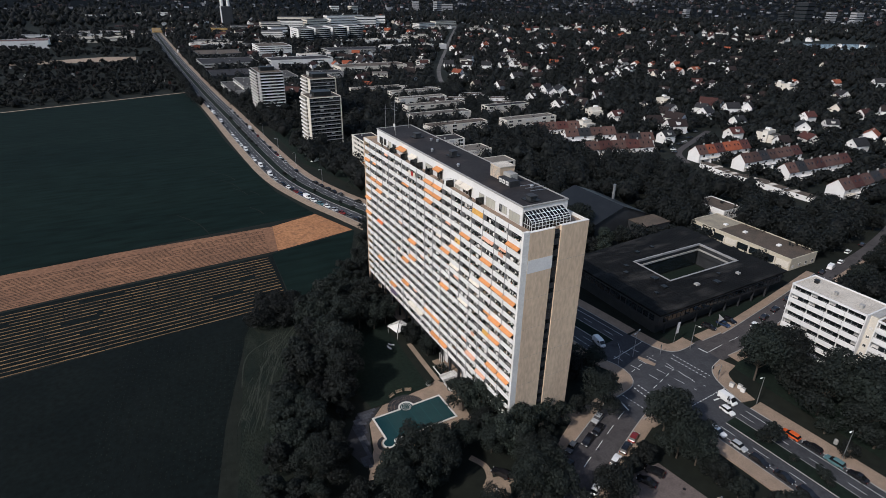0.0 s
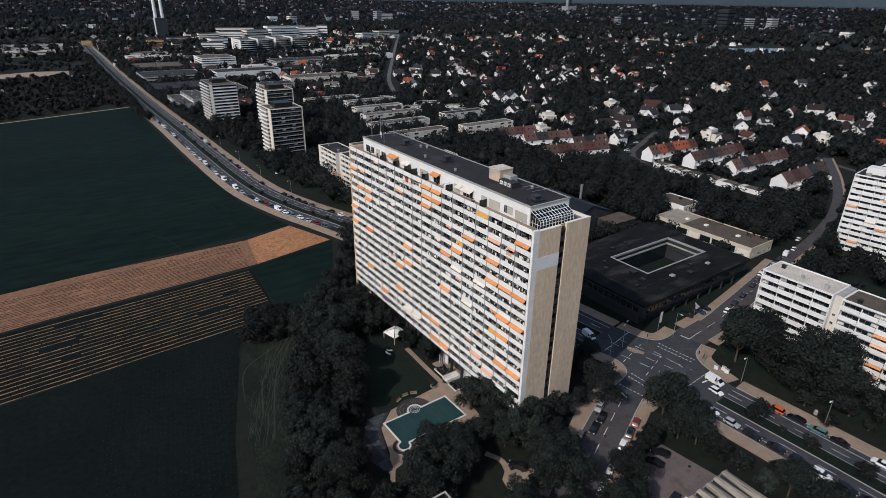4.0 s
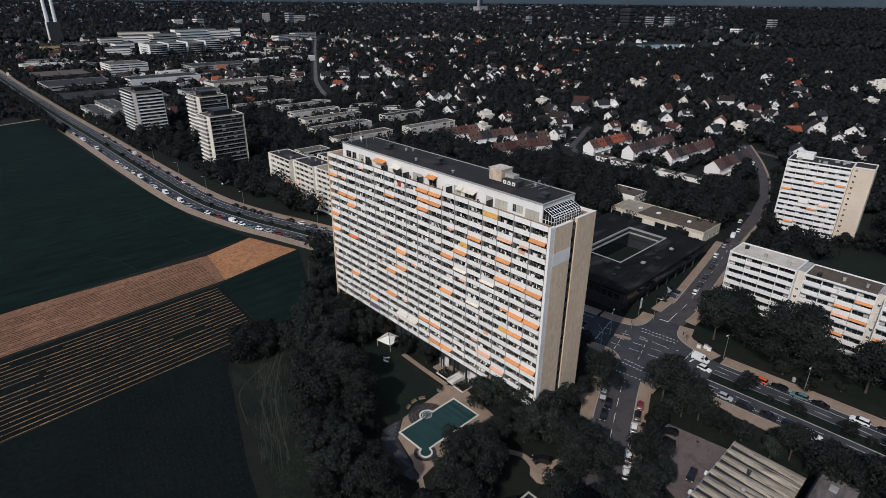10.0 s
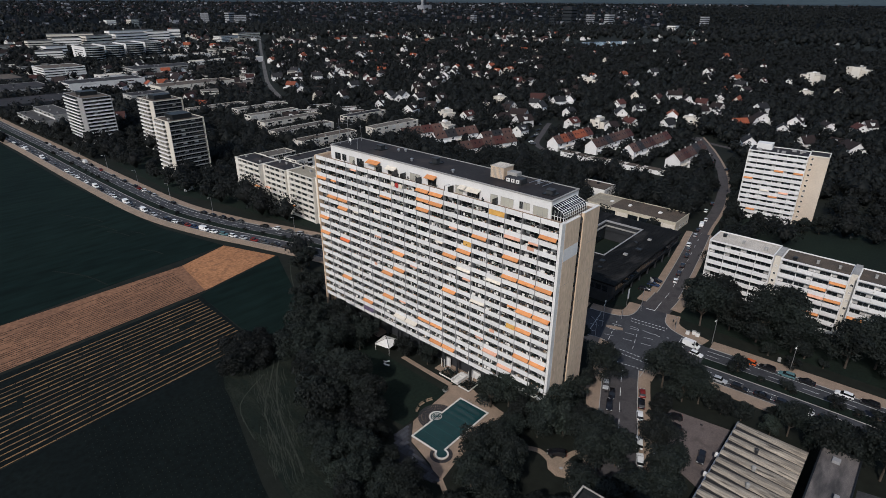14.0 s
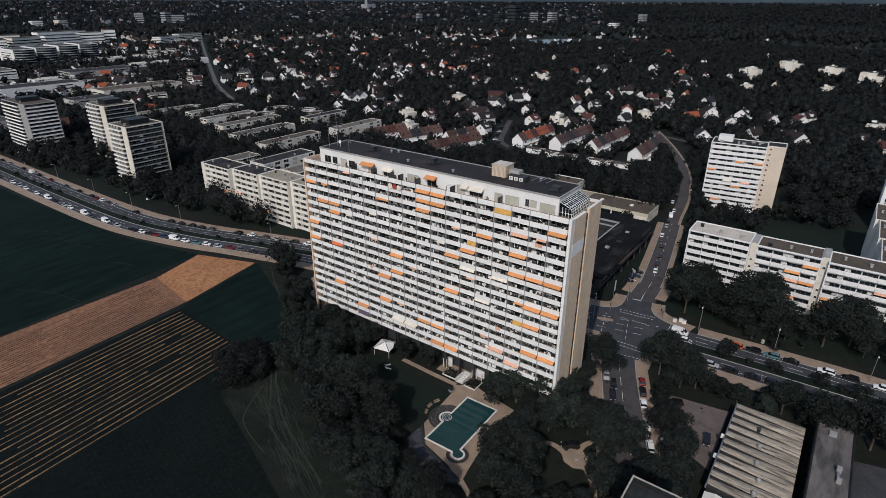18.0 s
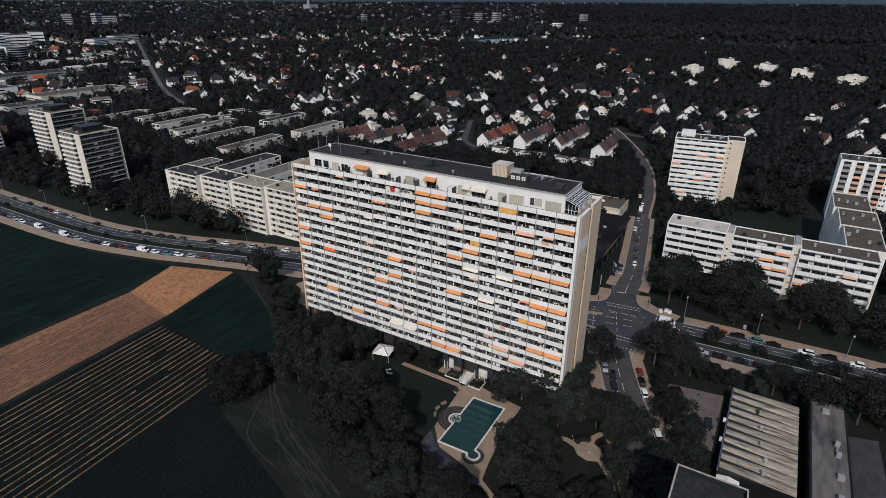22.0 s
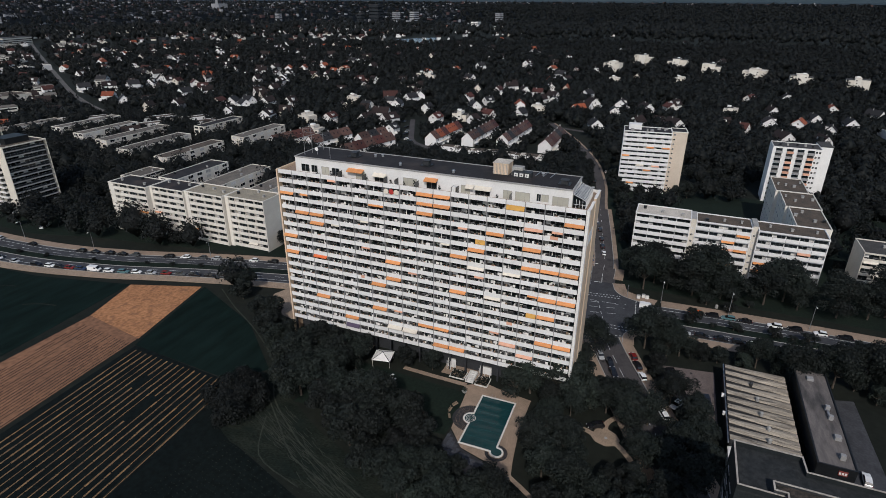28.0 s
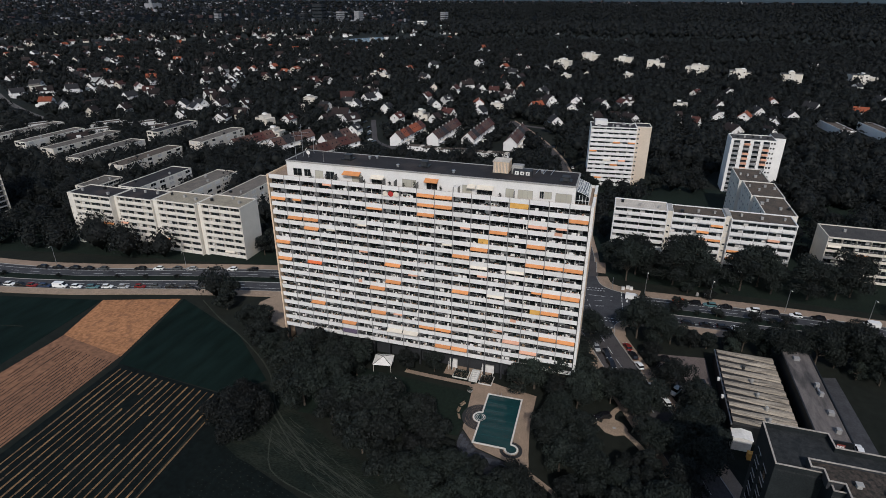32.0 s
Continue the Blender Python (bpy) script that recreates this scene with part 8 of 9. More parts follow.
# ---- pool garden ----
pool = thing("swimming_pool", "rectangular swimming pool with round steps and pale coping", "swimming pool", pose(50.75, 104.55, 0, 0, 0, 1.0))
HX, HY = 9.7, 4.55
def arc_pts(cx, cy, r, a0, a1, n=14):
    return [(cx + r * math.cos(radians(a0 + (a1 - a0) * k / n)), cy + r * math.sin(radians(a0 + (a1 - a0) * k / n))) for k in range(n + 1)]
shape = [(HX, -HY), (HX, HY)] + arc_pts(-0.2, HY + 0.2, 1.75, -8, 188) + [(-HX, HY), (-HX, -HY + 1.0)] + arc_pts(-HX - 0.05, -HY - 0.55, 1.35, 96, 366) + [(-HX + 1.5, -HY)]
part("water", Geo().prism(shape, -0.3, 0.10), M_WATER, pool, "still teal pool water")
part("coping", Geo().ring(inset(shape[::-1], -0.42), shape[::-1], -0.3, 0.24), M_POOLT, pool, "pale rounded pool coping")
for k in range(1, 4):
    q = arc_pts(-0.2, HY + 0.3, 0.45 * k, 0, 360, 20)
    part("round_step", Geo().ring(q[:-1], [(x * 0.9 - 0.02, HY + 0.3 + (y - HY - 0.3) * 0.9) for x, y in q[:-1]], 0.0, 0.115), M_POOLT, pool, "curved pool step")
lanes = Geo()
for k in range(1, 6):
    lanes.box(-HX + 2 * HX * k / 6 - 0.06, -HY + 0.1, 0.0, -HX + 2 * HX * k / 6 + 0.06, HY - 0.1, 0.104)
part("floor_stripe", lanes, mk("submerged pool stripe", (0.012, 0.066, 0.072), None, 1, 0.1), pool)
for s in (-0.5, 0.5):
    part("ladder_rail", Geo().rod((HX - 0.1, 1.6 + s, 0.1), (HX - 0.1, 1.6 + s, 1.0), 0.03).rod((HX - 0.1, 1.6 + s, 1.0), (HX + 0.7, 1.6 + s, 0.9), 0.03).rod((HX + 0.7, 1.6 + s, 0.9), (HX + 0.7, 1.6 + s, 0.1), 0.03), M_STEEL, pool)
sheet("pool_deck", [(36.8, 99), (33.3, 93.5), (40.2, 94.8), (51, 96.2), (63.7, 96.3), (65.4, 107), (66.4, 110.6), (63, 116), (59.6, 114.3), (45, 112.9), (39.3, 108)], 0.06, M_PAVE, "sandy paved terrace round the pool", "terrace")
# dark tiled terrace, tile by tile; tree shade is put into the tile colour
tiles = thing("tiled_terrace", "terrace of dark square paving tiles beside the pool", "terrace", pose(0, 0, 0), kind="structure")
me_t = quick(Geo().rbox(0, 0, 0, 0.93, 0.93, 0.05, 0.02), "tile", mk("tile with painted tree shade", (0.046, 0.049, 0.060), (0.035, 0.037, 0.046), 0.8, 0.8, 0.3, 0.2, 0.25))
part("bedding", Geo().prism([(38.0, 113.2), (44.2, 112.7), (38.9, 107.6), (36.2, 98.8), (35.2, 94.6), (33.2, 94.3), (30.6, 103)], -0.2, 0.065), M_PAVED, tiles)
for i in range(14):
    for j in range(21):
        x, y = 30.8 + i, 94.0 + j
        lim = 38.6 - max(0, 107.5 - y) * 0.27 if y < 107.5 else 38.9 + (y - 107.5) * 1.0
        low = 33.0 - (y - 94) * 0.27 if y < 103 else 30.8 + (y - 103) * 0.7
        if max(low, 34.6 if y > 97 else 0) < x and x + 0.95 < lim and y < 112.4:
            part("tile", me_t, None, tiles, "", pose(x, y, 0.066))
for cx, cy, r, a0, a1, nm in ((50.5, 109.25, 5.2, 0, 182, "large"), (40.95, 99.3, 2.9, 100, 365, "small")):
    ring_ = thing("dark_paving_ring", "half round of dark paving round the pool steps", "paving", pose(0, 0, 0), kind="structure")
    n = 26 if nm == "large" else 18
    for k in range(n):
        for q in range(3 if nm == "large" else 1):
            ri, ro = (2.35 if nm == "large" else 1.95) + q * 0.95, (3.25 if nm == "large" else 2.85) + q * 0.95
            if ro > r + 0.1:
                continue
            b0, b1 = a0 + (a1 - a0) * k / n + 0.4, a0 + (a1 - a0) * (k + 1) / n - 0.4
            part("paver", Geo().prism(arc_pts(cx, cy, ro, b0, b1, 2) + arc_pts(cx, cy, ri, b1, b0, 2), 0.0, 0.085), M_PAVED, ring_)


def bench(x, y, a):
    b = thing("garden_bench", "pale wooden slatted bench at the edge of the pool terrace", "bench", pose(x, y, 0.06, 0, 0, a), "benches by the pool")
    for k in range(4):
        part("seat_slat", Geo().rbox(-0.95, -0.28 + 0.13 * k, 0.43, 0.95, -0.17 + 0.13 * k, 0.47, 0.01), M_WOOD, b)
    for k in range(3):
        part("back_slat", Geo().rbox(-0.95, 0.26 + 0.04 * k, 0.55 + 0.14 * k, 0.95, 0.30 + 0.04 * k, 0.66 + 0.14 * k, 0.01), M_WOOD, b)
    for sx in (-0.8, 0.8):
        part("leg", Geo().box(sx - 0.03, -0.25, 0, sx + 0.03, -0.19, 0.428).box(sx - 0.03, 0.20, 0, sx + 0.03, 0.26, 0.95), M_METAL, b)


bench(48.7, 114.9, 25)
bench(51.2, 115.6, 0)
bench(53.7, 115.1, -25)
part_path = strip(curve([(64.0, 136), (63.6, 126), (63.4, 115.5)]), -0.75, 0.75, -0.2, 0.08)
ground_part("garden_path", part_path, M_PAVE, "straight paved garden path to the pool", "path")
ground_part("garden_path_2", strip(curve([(35, 94.4), (31, 88), (26, 82), (22, 72)]), -0.6, 0.6, -0.2, 0.07), M_PAVE, "narrow paved path leaving the pool", "path")
ground_part("entrance_terrace", Geo().box(66.2, 110.8, -0.1, 73.0, 124.6, 0.09), M_PAVE, "paved entrance terrace under the tower block", "terrace")
for x0, y0, x1, y1 in ((65.0, 117.0, 68.8, 121.6), (64.2, 109.5, 68.4, 113.4)):
    p_ = thing("planting_bed", "square hedge bed edged with pale stone", "planting bed", pose((x0 + x1) / 2, (y0 + y1) / 2, 0.09))
    lx, ly = (x1 - x0) / 2, (y1 - y0) / 2
    part("edging", Geo().ring([(-lx, -ly), (lx, -ly), (lx, ly), (-lx, ly)], [(-lx + 0.2, -ly + 0.2), (lx - 0.2, -ly + 0.2), (lx - 0.2, ly - 0.2), (-lx + 0.2, ly - 0.2)], 0, 0.35), M_POOLT, p_)
    c = nrg.uniform((-lx + 0.2, -ly + 0.2, 0.3), (lx - 0.2, ly - 0.2, 1.0), (420, 3))
    me = fast_mesh("hedge", *leaf_quads(c, rand_dirs(420), 0.2))
    me.materials.append(M_LEAF)
    part("hedge", me, None, p_)
st_ = thing("garden_steps", "broad pale garden steps between low walls", "steps", pose(67, 115.2, 0.09))
for k in range(6):
    part("step", Geo().rbox(-2.4 + 0.8 * k, -0.9, 0, -1.62 + 0.8 * k, 0.9, 0.17 * (k + 1), 0.02), M_POOLT, st_)
for s in (-1.1, 1.1):
    part("side_wall", Geo().rbox(-2.5, s - 0.12, 0, 2.4, s + 0.12, 1.0, 0.03), M_WHITE2, st_)
for x, y, l, h in ((70.5, 112.0, 3.6, 2.6), (70.0, 122.6, 2.4, 3.0), (70.3, 171.5, 2.6, 2.4), (70.5, 163.5, 3.0, 2.2)):
    w = thing("terrace_wall", "white garden wall beside the ground floor", "wall", pose(x, y, 0.05))
    part("wall", Geo().rbox(-0.15, -l / 2, 0, 0.15, l / 2, h, 0.03), M_WHITE, w)
    part("coping", Geo().box(-0.2, -l / 2 - 0.05, h + 0.004, 0.2, l / 2 + 0.05, h + 0.08), M_CONC, w)
    for k in range(3):
        part("post", Geo().box(-1.6, -l / 2 + k * l / 2.2, 0, -1.45, -l / 2 + k * l / 2.2 + 0.15, h), M_WHITE2, w)
sheet("ground_terraces", [(66.5, 150), (72, 150), (72, 178), (66.5, 178)], 0.05, M_PAVE, "paved ground floor terraces", "terrace")
tent = thing("garden_pavilion", "white canvas pavilion with four roof panels and dark seams", "pavilion", pose(63.8, 143.0, 0, 0, 0, 12))
for sx in (-1, 1):
    for sy in (-1, 1):
        part("post", Geo().cyl(sx * 2.6, sy * 2.6, 0, 2.6, 0.06, n=8), M_WHITE2, tent)
me_q = [(-2.9, -2.9), (2.9, -2.9), (2.9, 2.9), (-2.9, 2.9)]
for k in range(4):
    (x0, y0), (x1, y1) = me_q[k], me_q[(k + 1) % 4]
    f = 0.94
    mx, my = (x0 + x1) / 2, (y0 + y1) / 2
    a, b, c = (mx + (x0 - mx) * f, my + (y0 - my) * f, 2.6), (mx + (x1 - mx) * f, my + (y1 - my) * f, 2.6), (mx * 0.05, my * 0.05, 3.9)
    g = Geo().add([a, b, c] + [(p[0], p[1], p[2] - 0.05) for p in (a, b, c)], [(0, 1, 2), (5, 4, 3), (0, 3, 4, 1), (1, 4, 5, 2), (2, 5, 3, 0)])
    part("roof_panel", g, M_WHITE2, tent, "white canvas roof panel")
g = Geo()
for x, y in me_q:
    g.rod((x, y, 2.58), (0, 0, 3.92), 0.07)
part("roof_seams", g, M_METAL, tent)
for x, y, a in ((57.4, 136.3, 20), (58.6, 137.6, 60)):
    lg = thing("sun_lounger", "pale sun lounger on the garden lawn", "sun lounger", pose(x, y, 0.05, 0, 0, a), "loungers on the lawn")
    part("seat", Geo().rbox(-0.3, -0.9, 0.28, 0.3, 0.5, 0.34, 0.02), M_WHITE2, lg)
    part("backrest", Geo().add([(-0.3, 0.5, 0.28), (0.3, 0.5, 0.28), (0.3, 1.0, 0.75), (-0.3, 1.0, 0.75), (-0.3, 0.5, 0.34), (0.3, 0.5, 0.34), (0.3, 0.97, 0.8), (-0.3, 0.97, 0.8)], [(0, 3, 2, 1), (4, 5, 6, 7), (0, 1, 5, 4), (2, 3, 7, 6), (1, 2, 6, 5), (3, 0, 4, 7)]), M_WHITE2, lg)
    for px_, py_ in ((-0.26, -0.8), (0.26, -0.8), (-0.26, 0.4), (0.26, 0.4)):
        part("leg", Geo().box(px_ - 0.03, py_ - 0.03, 0, px_ + 0.03, py_ + 0.03, 0.278), M_STEEL, lg)
pb = thing("flower_bowl", "round stone flower bowl at the corner of the lawn", "planter", pose(60, 114.8, 0.06))
part("bowl", Geo().cyl(0, 0, 0, 0.5, 0.5, 0.8, n=14), M_CONC, pb)
c = nrg.normal((0, 0, 0.9), (0.35, 0.35, 0.3), (120, 3))
me = fast_mesh("plant", *leaf_quads(c, rand_dirs(120), 0.18))
me.materials.append(M_LEAF3)
part("plant", me, None, pb)
sheet("corner_paving", [(83.8, 85.8), (88.4, 88.6), (95.5, 88.5), (94.5, 83.9), (89.5, 82.8), (80.4, 79.0), (79.6, 80.6), (87, 84.6)], 0.07, M_PAVE, "stepping paving at the corner of the tower block", "paving")
sheet("clearing_south", [(56.4, 78.6), (59.6, 77.8), (60.6, 75.2), (59.3, 72.6), (57.2, 71.4), (55.0, 72.2), (53.9, 74.6), (54.6, 77.2)], 0.06, M_GRAVEL, "sandy turning place under the trees", "yard")
g = Geo()
for pts in (((59.5, 75.4), (62, 75.6), (64.6, 74.4), (67.2, 72.0)), ((56, 72.3), (53.8, 70.2), (51.4, 68.3), (47.5, 66.6)), ((57.2, 78.2), (58.0, 80.2), (58.2, 82.4), (56.5, 86))):
    strip(curve(list(pts), 1.0), -0.75, 0.75, -0.2, 0.056, g)
ground_part("path_clearing", g, M_GRAVEL, "trodden sandy paths to the clearing", "path")
ground_part("manhole_cover", Geo().cyl(56.9, 74.9, 0.06, 0.075, 0.45, n=16), M_CONC, "round manhole cover in the sand", "manhole cover")


# ---- cars ----
def car(kind, paint, label, lamps=True):
    """A parked car facing +y: lofted body, glass house, wheels and lamps."""
    c = thing("van" if kind == "van" else "car", label, "van" if kind == "van" else "car", pose(0, 0, 0))
    L, W = {"hatch": (4.1, 1.78), "estate": (4.7, 1.84), "saloon": (4.6, 1.82), "van": (5.3, 2.0)}[kind]
    h = L / 2
    if kind == "van":
        sec = [(-h, 0.45, 1.05, 0.92), (-h + 0.1, 0.30, 1.25, 1.0), (h - 1.5, 0.28, 1.25, 1.0), (h - 0.5, 0.28, 1.12, 0.97), (h - 0.1, 0.35, 0.95, 0.9), (h, 0.5, 0.8, 0.8)]
        top = [(-h + 0.03, 1.25, 2.05, 0.9), (-h + 0.25, 1.25, 2.18, 0.9), (h - 1.9, 1.25, 2.18, 0.9), (h - 1.45, 1.25, 2.0, 0.86), (h - 0.6, 1.1, 1.16, 0.86)]
    else:
        hood = 0.92 if kind != "estate" else 0.95
        sec = [(-h, 0.42, 0.78, 0.84), (-h + 0.12, 0.30, 0.92, 0.95), (-h + 0.9, 0.24, 0.95, 1.0), (h - 1.5, 0.24, hood, 1.0), (h - 0.5, 0.24, hood - 0.12, 0.98), (h - 0.1, 0.30, hood - 0.28, 0.9), (h, 0.42, 0.58, 0.78)]
        back = {"hatch": -h + 0.15, "estate": -h + 0.12, "saloon": -h + 0.75}[kind]
        top = [(back, 0.93, 0.98, 0.88), (back + (0.35 if kind != "saloon" else 0.75), 0.93, 1.42, 0.76), (-0.1, 0.93, 1.48, 0.78), (0.35, 0.93, 1.42, 0.77), (h - 1.25, 0.90, 0.95, 0.86)]
    g = Geo()
    rows = []
    for y, z0, z1, w in sec:
        q = W / 2 * w
        rows.append([(-q * 0.92, y, z0), (q * 0.92, y, z0), (q, y, (z0 + z1) / 2), (q * 0.93, y, z1), (0, y, z1 + 0.04), (-q * 0.93, y, z1), (-q, y, (z0 + z1) / 2)])
    n = 7
    g.v = [p for r_ in rows for p in r_]
    for k in range(len(rows) - 1):
        g.f += [(k * n + i, k * n + (i + 1) % n, (k + 1) * n + (i + 1) % n, (k + 1) * n + i) for i in range(n)]
    g.f += [tuple(range(n)), tuple(range((len(rows) - 1) * n + n - 1, (len(rows) - 1) * n - 1, -1))]
    g.f = [f[::-1] for f in g.f]
    part("body", g, paint, c)
    g, rf = Geo(), Geo()
    rows = []
    for y, z0, z1, w in top:
        q = W / 2
        rows.append([(-q * 0.92, y, z0), (q * 0.92, y, z0), (q * w, y, z1), (-q * w, y, z1)])
    g.v = [p for r_ in rows for p in r_]
    for k in range(len(rows) - 1):
        g.f += [(k * 4 + i, (k + 1) * 4 + i, (k + 1) * 4 + (i + 1) % 4, k * 4 + (i + 1) % 4) for i in range(4)]
    g.f += [(3, 2, 1, 0), tuple((len(rows) - 1) * 4 + i for i in range(4))]
    part("glasshouse", g, paint if kind == "van" else M_CARGLASS, c, "" if kind == "van" else "dark car windows")
    if kind == "van":
        part("windscreen", Geo().add([(-0.82, h - 0.58, 1.22), (0.82, h - 0.58, 1.22), (0.78, h - 1.38, 1.97), (-0.78, h - 1.38, 1.97)], [(0, 1, 2, 3)]), M_CARGLASS, c, "", pose(0, 0.03, 0.02))
        for s in (-1, 1):
            part("side_window", Geo().box(s * 0.945 - 0.02, h - 2.2, 1.3, s * 0.945 + 0.02, h - 1.3, 1.85), M_CARGLASS, c)
    else:
        ys = [t[0] for t in top]
        (ya, _, za, wa), (yb, _, zb, wb), (yc, _, zc, wc) = top[1], top[2], top[3]
        q = W / 2
        v = [(s * q * w, y, z + 0.015) for y, z, w in ((ya, za, wa), (yb, zb, wb), (yc, zc, wc)) for s in (-1, 1)]
        v += [(x, y, z + 0.03) for x, y, z in v]
        part("roof", Geo().add(v, [(6, 7, 9, 8), (8, 9, 11, 10), (0, 2, 3, 1), (2, 4, 5, 3), (0, 1, 7, 6), (5, 4, 10, 11), (0, 6, 8, 2), (2, 8, 10, 4), (1, 3, 9, 7), (3, 5, 11, 9)]), paint, c)
    tyre = quick(Geo().cyl(0, 0, -0.1, 0.1, 0.32, n=14, axis="x"), "wheel", M_TYRE)
    rim = quick(Geo().cyl(0, 0, -0.105, 0.105, 0.2, n=10, axis="x"), "rim", M_RIM)
    for sx in (-1, 1):
        for y in (-h + 0.85, h - 0.9):
            w = part("wheel", tyre, None, c, "", pose(sx * (W / 2 - 0.09), y, 0.32))
    for s in (-1, 1) if lamps else ():
        part("headlamp", Geo().rbox(s * W * 0.34 - 0.18, h - 0.22, 0.62, s * W * 0.34 + 0.18, h - 0.06, 0.76, 0.02), M_LAMP, c)
        part("tail_lamp", Geo().rbox(s * W * 0.40 - 0.1, -h - 0.01, 0.68, s * W * 0.40 + 0.1, -h + 0.06, 0.9, 0.02), M_TAIL, c)
    return c


def paint(name, c, rough=0.25):
    return mk(name, c, tuple(v * 0.92 for v in c), 1.0, rough, 0, 0.03, spec=0.5)


P_W, P_B, P_S, P_G, P_U, P_R, P_O, P_T, P_Y = (paint("white car paint", (0.74, 0.74, 0.73)), paint("black car paint", (0.010, 0.010, 0.012), 0.2), paint("silver car paint", (0.36, 0.37, 0.38)), paint("grey car paint", (0.07, 0.075, 0.08)), paint("blue car paint", (0.02, 0.035, 0.075)),
                                               paint("red car paint", (0.17, 0.016, 0.014)), paint("orange car paint", (0.62, 0.11, 0.03)), paint("teal car paint", (0.085, 0.17, 0.18)), paint("yellow car paint", (0.66, 0.40, 0.05)))
CAR = {"w": car("hatch", P_W, "white hatchback parked at the kerb"), "W": car("estate", P_W, "white estate car parked at the kerb"), "b": car("estate", P_B, "black estate car parked at the kerb"), "B": car("saloon", P_B, "black saloon car parked at the kerb"),
       "s": car("hatch", P_S, "silver hatchback parked at the kerb"), "g": car("hatch", P_G, "dark grey hatchback parked at the kerb"), "u": car("estate", P_U, "dark blue estate car parked at the kerb"), "r": car("hatch", P_R, "red hatchback parked at the kerb"),
       "o": car("estate", P_O, "bright orange car parked at the kerb"), "t": car("estate", P_T, "teal estate car parked at the kerb"), "v": car("van", P_W, "white delivery van parked at the kerb"), "V": car("van", P_G, "dark van parked at the kerb")}
first = set()


FAR_CAR = {}
KINDS = {"w": ("hatch", P_W), "W": ("estate", P_W), "b": ("estate", P_B), "B": ("saloon", P_B), "s": ("hatch", P_S), "g": ("hatch", P_G), "u": ("estate", P_U), "r": ("hatch", P_R), "o": ("estate", P_O), "t": ("estate", P_T), "v": ("van", P_W), "V": ("van", P_G)}


def park(kind, x, y, a, z=0.09):
    m = pose(x, y, z, 0, 0, a)
    if y > 200:
        if kind in FAR_CAR:
            copy_thing(FAR_CAR[kind], m)
        else:
            FAR_CAR[kind] = car(*KINDS[kind], CAR[kind]["label"], False)
            FAR_CAR[kind].matrix_basis = m
    elif kind in first:
        copy_thing(CAR[kind], m)
    else:
        first.add(kind)
        CAR[kind].matrix_basis = m


def beside(line, y, d):
    """The place beside a north-south line at a given y, and the line's bearing."""
    for i in range(len(line) - 1):
        (x0, y0), (x1, y1) = line[i], line[i + 1]
        if (y0 - y) * (y1 - y) <= 0 and y0 != y1:
            t = (y - y0) / (y1 - y0)
            L = math.hypot(x1 - x0, y1 - y0)
            nx, ny = -(y1 - y0) / L, (x1 - x0) / L
            return x0 + (x1 - x0) * t + nx * d, y + ny * d, math.degrees(math.atan2(-(x1 - x0), y1 - y0))
    return None


def park_row(spec, d, flip=0):
    for y, k in spec:
        r = beside(ROAD_A, y, d)
        if r:
            park(k, r[0] + rng.uniform(-0.15, 0.15), r[1], r[2] + flip + rng.uniform(-1.5, 1.5))


park_row([(593, "w"), (585, "v"), (557, "w"), (549, "b"), (535, "W"), (527, "v"), (512, "g"), (490, "v"), (482, "b"), (462, "g"), (441, "W"), (431, "s"), (422, "W"), (407, "w"), (393, "v"), (385, "b"), (373, "s"), (366, "w"), (351, "v"), (344, "g"), (331, "v"), (321, "s"), (310, "b"), (304, "w"),
          (299, "b"), (295, "r"), (290, "u"), (284, "v"), (278, "w"), (272, "t"), (267, "w"), (261, "s"), (255, "r"), (249, "g"), (243, "b"), (237, "B"), (231, "g"), (225, "b")], -7.9)
park_row([(537, "b"), (530, "w"), (520, "g"), (505, "b"), (492, "s"), (470, "b"), (457, "v"), (446, "b"), (429, "r"), (408, "g"), (392, "b"), (377, "b"), (371, "r"), (365, "w"), (358, "g"), (352, "s"), (331, "b"), (303, "b"), (296, "B"), (289, "b"), (283, "B"), (277, "g"), (262, "b"), (255, "w"), (248, "g"), (242, "s"),
          (233, "b"), (226, "w"), (218, "b"), (205, "g"), (190, "b")], 7.9, 180)
park_row([(64, "W"), (58, "s"), (52.5, "b"), (46.5, "B"), (41, "b"), (36, "W"), (30.5, "b"), (25.5, "B"), (18, "s"), (11, "b"), (3, "w"), (-6, "b")], -7.6)
park_row([(53.5, "o"), (48.3, "b"), (43, "t"), (37.8, "B"), (28.5, "W"), (22.5, "b"), (15, "w"), (8, "b"), (-8, "v"), (-16, "r"), (-23, "b"), (-30, "b"), (-37, "w"), (-46, "u")], 7.9, 180)
park("v", 130.6, 70.5, 178)
park("w", 126.6, 67.5, 178)
park("s", 93.0, 81.5, 112)
park("b", 85.3, 76.6, 114)
park("b", 90.2, 78.3, 114)
park("B", 75.2, 72.4, 114)
park("g", 80.0, 76.6, 114)
for k, x, y in (("r", 96.5, 72.0), ("b", 92.0, 70.3), ("w", 86.9, 68.5), ("W", 77.0, 64.3), ("W", 71.5, 61.7)):
    park(k, x, y, 295)
for k, x, y, a in (("b", 92.5, 61.6, 25), ("B", 88.6, 60.4, 25), ("W", 77.2, 58.6, 60), ("b", 82.3, 50.8, 100), ("b", 60, 78, 30)):
    park(k, x, y, a, 0.08)
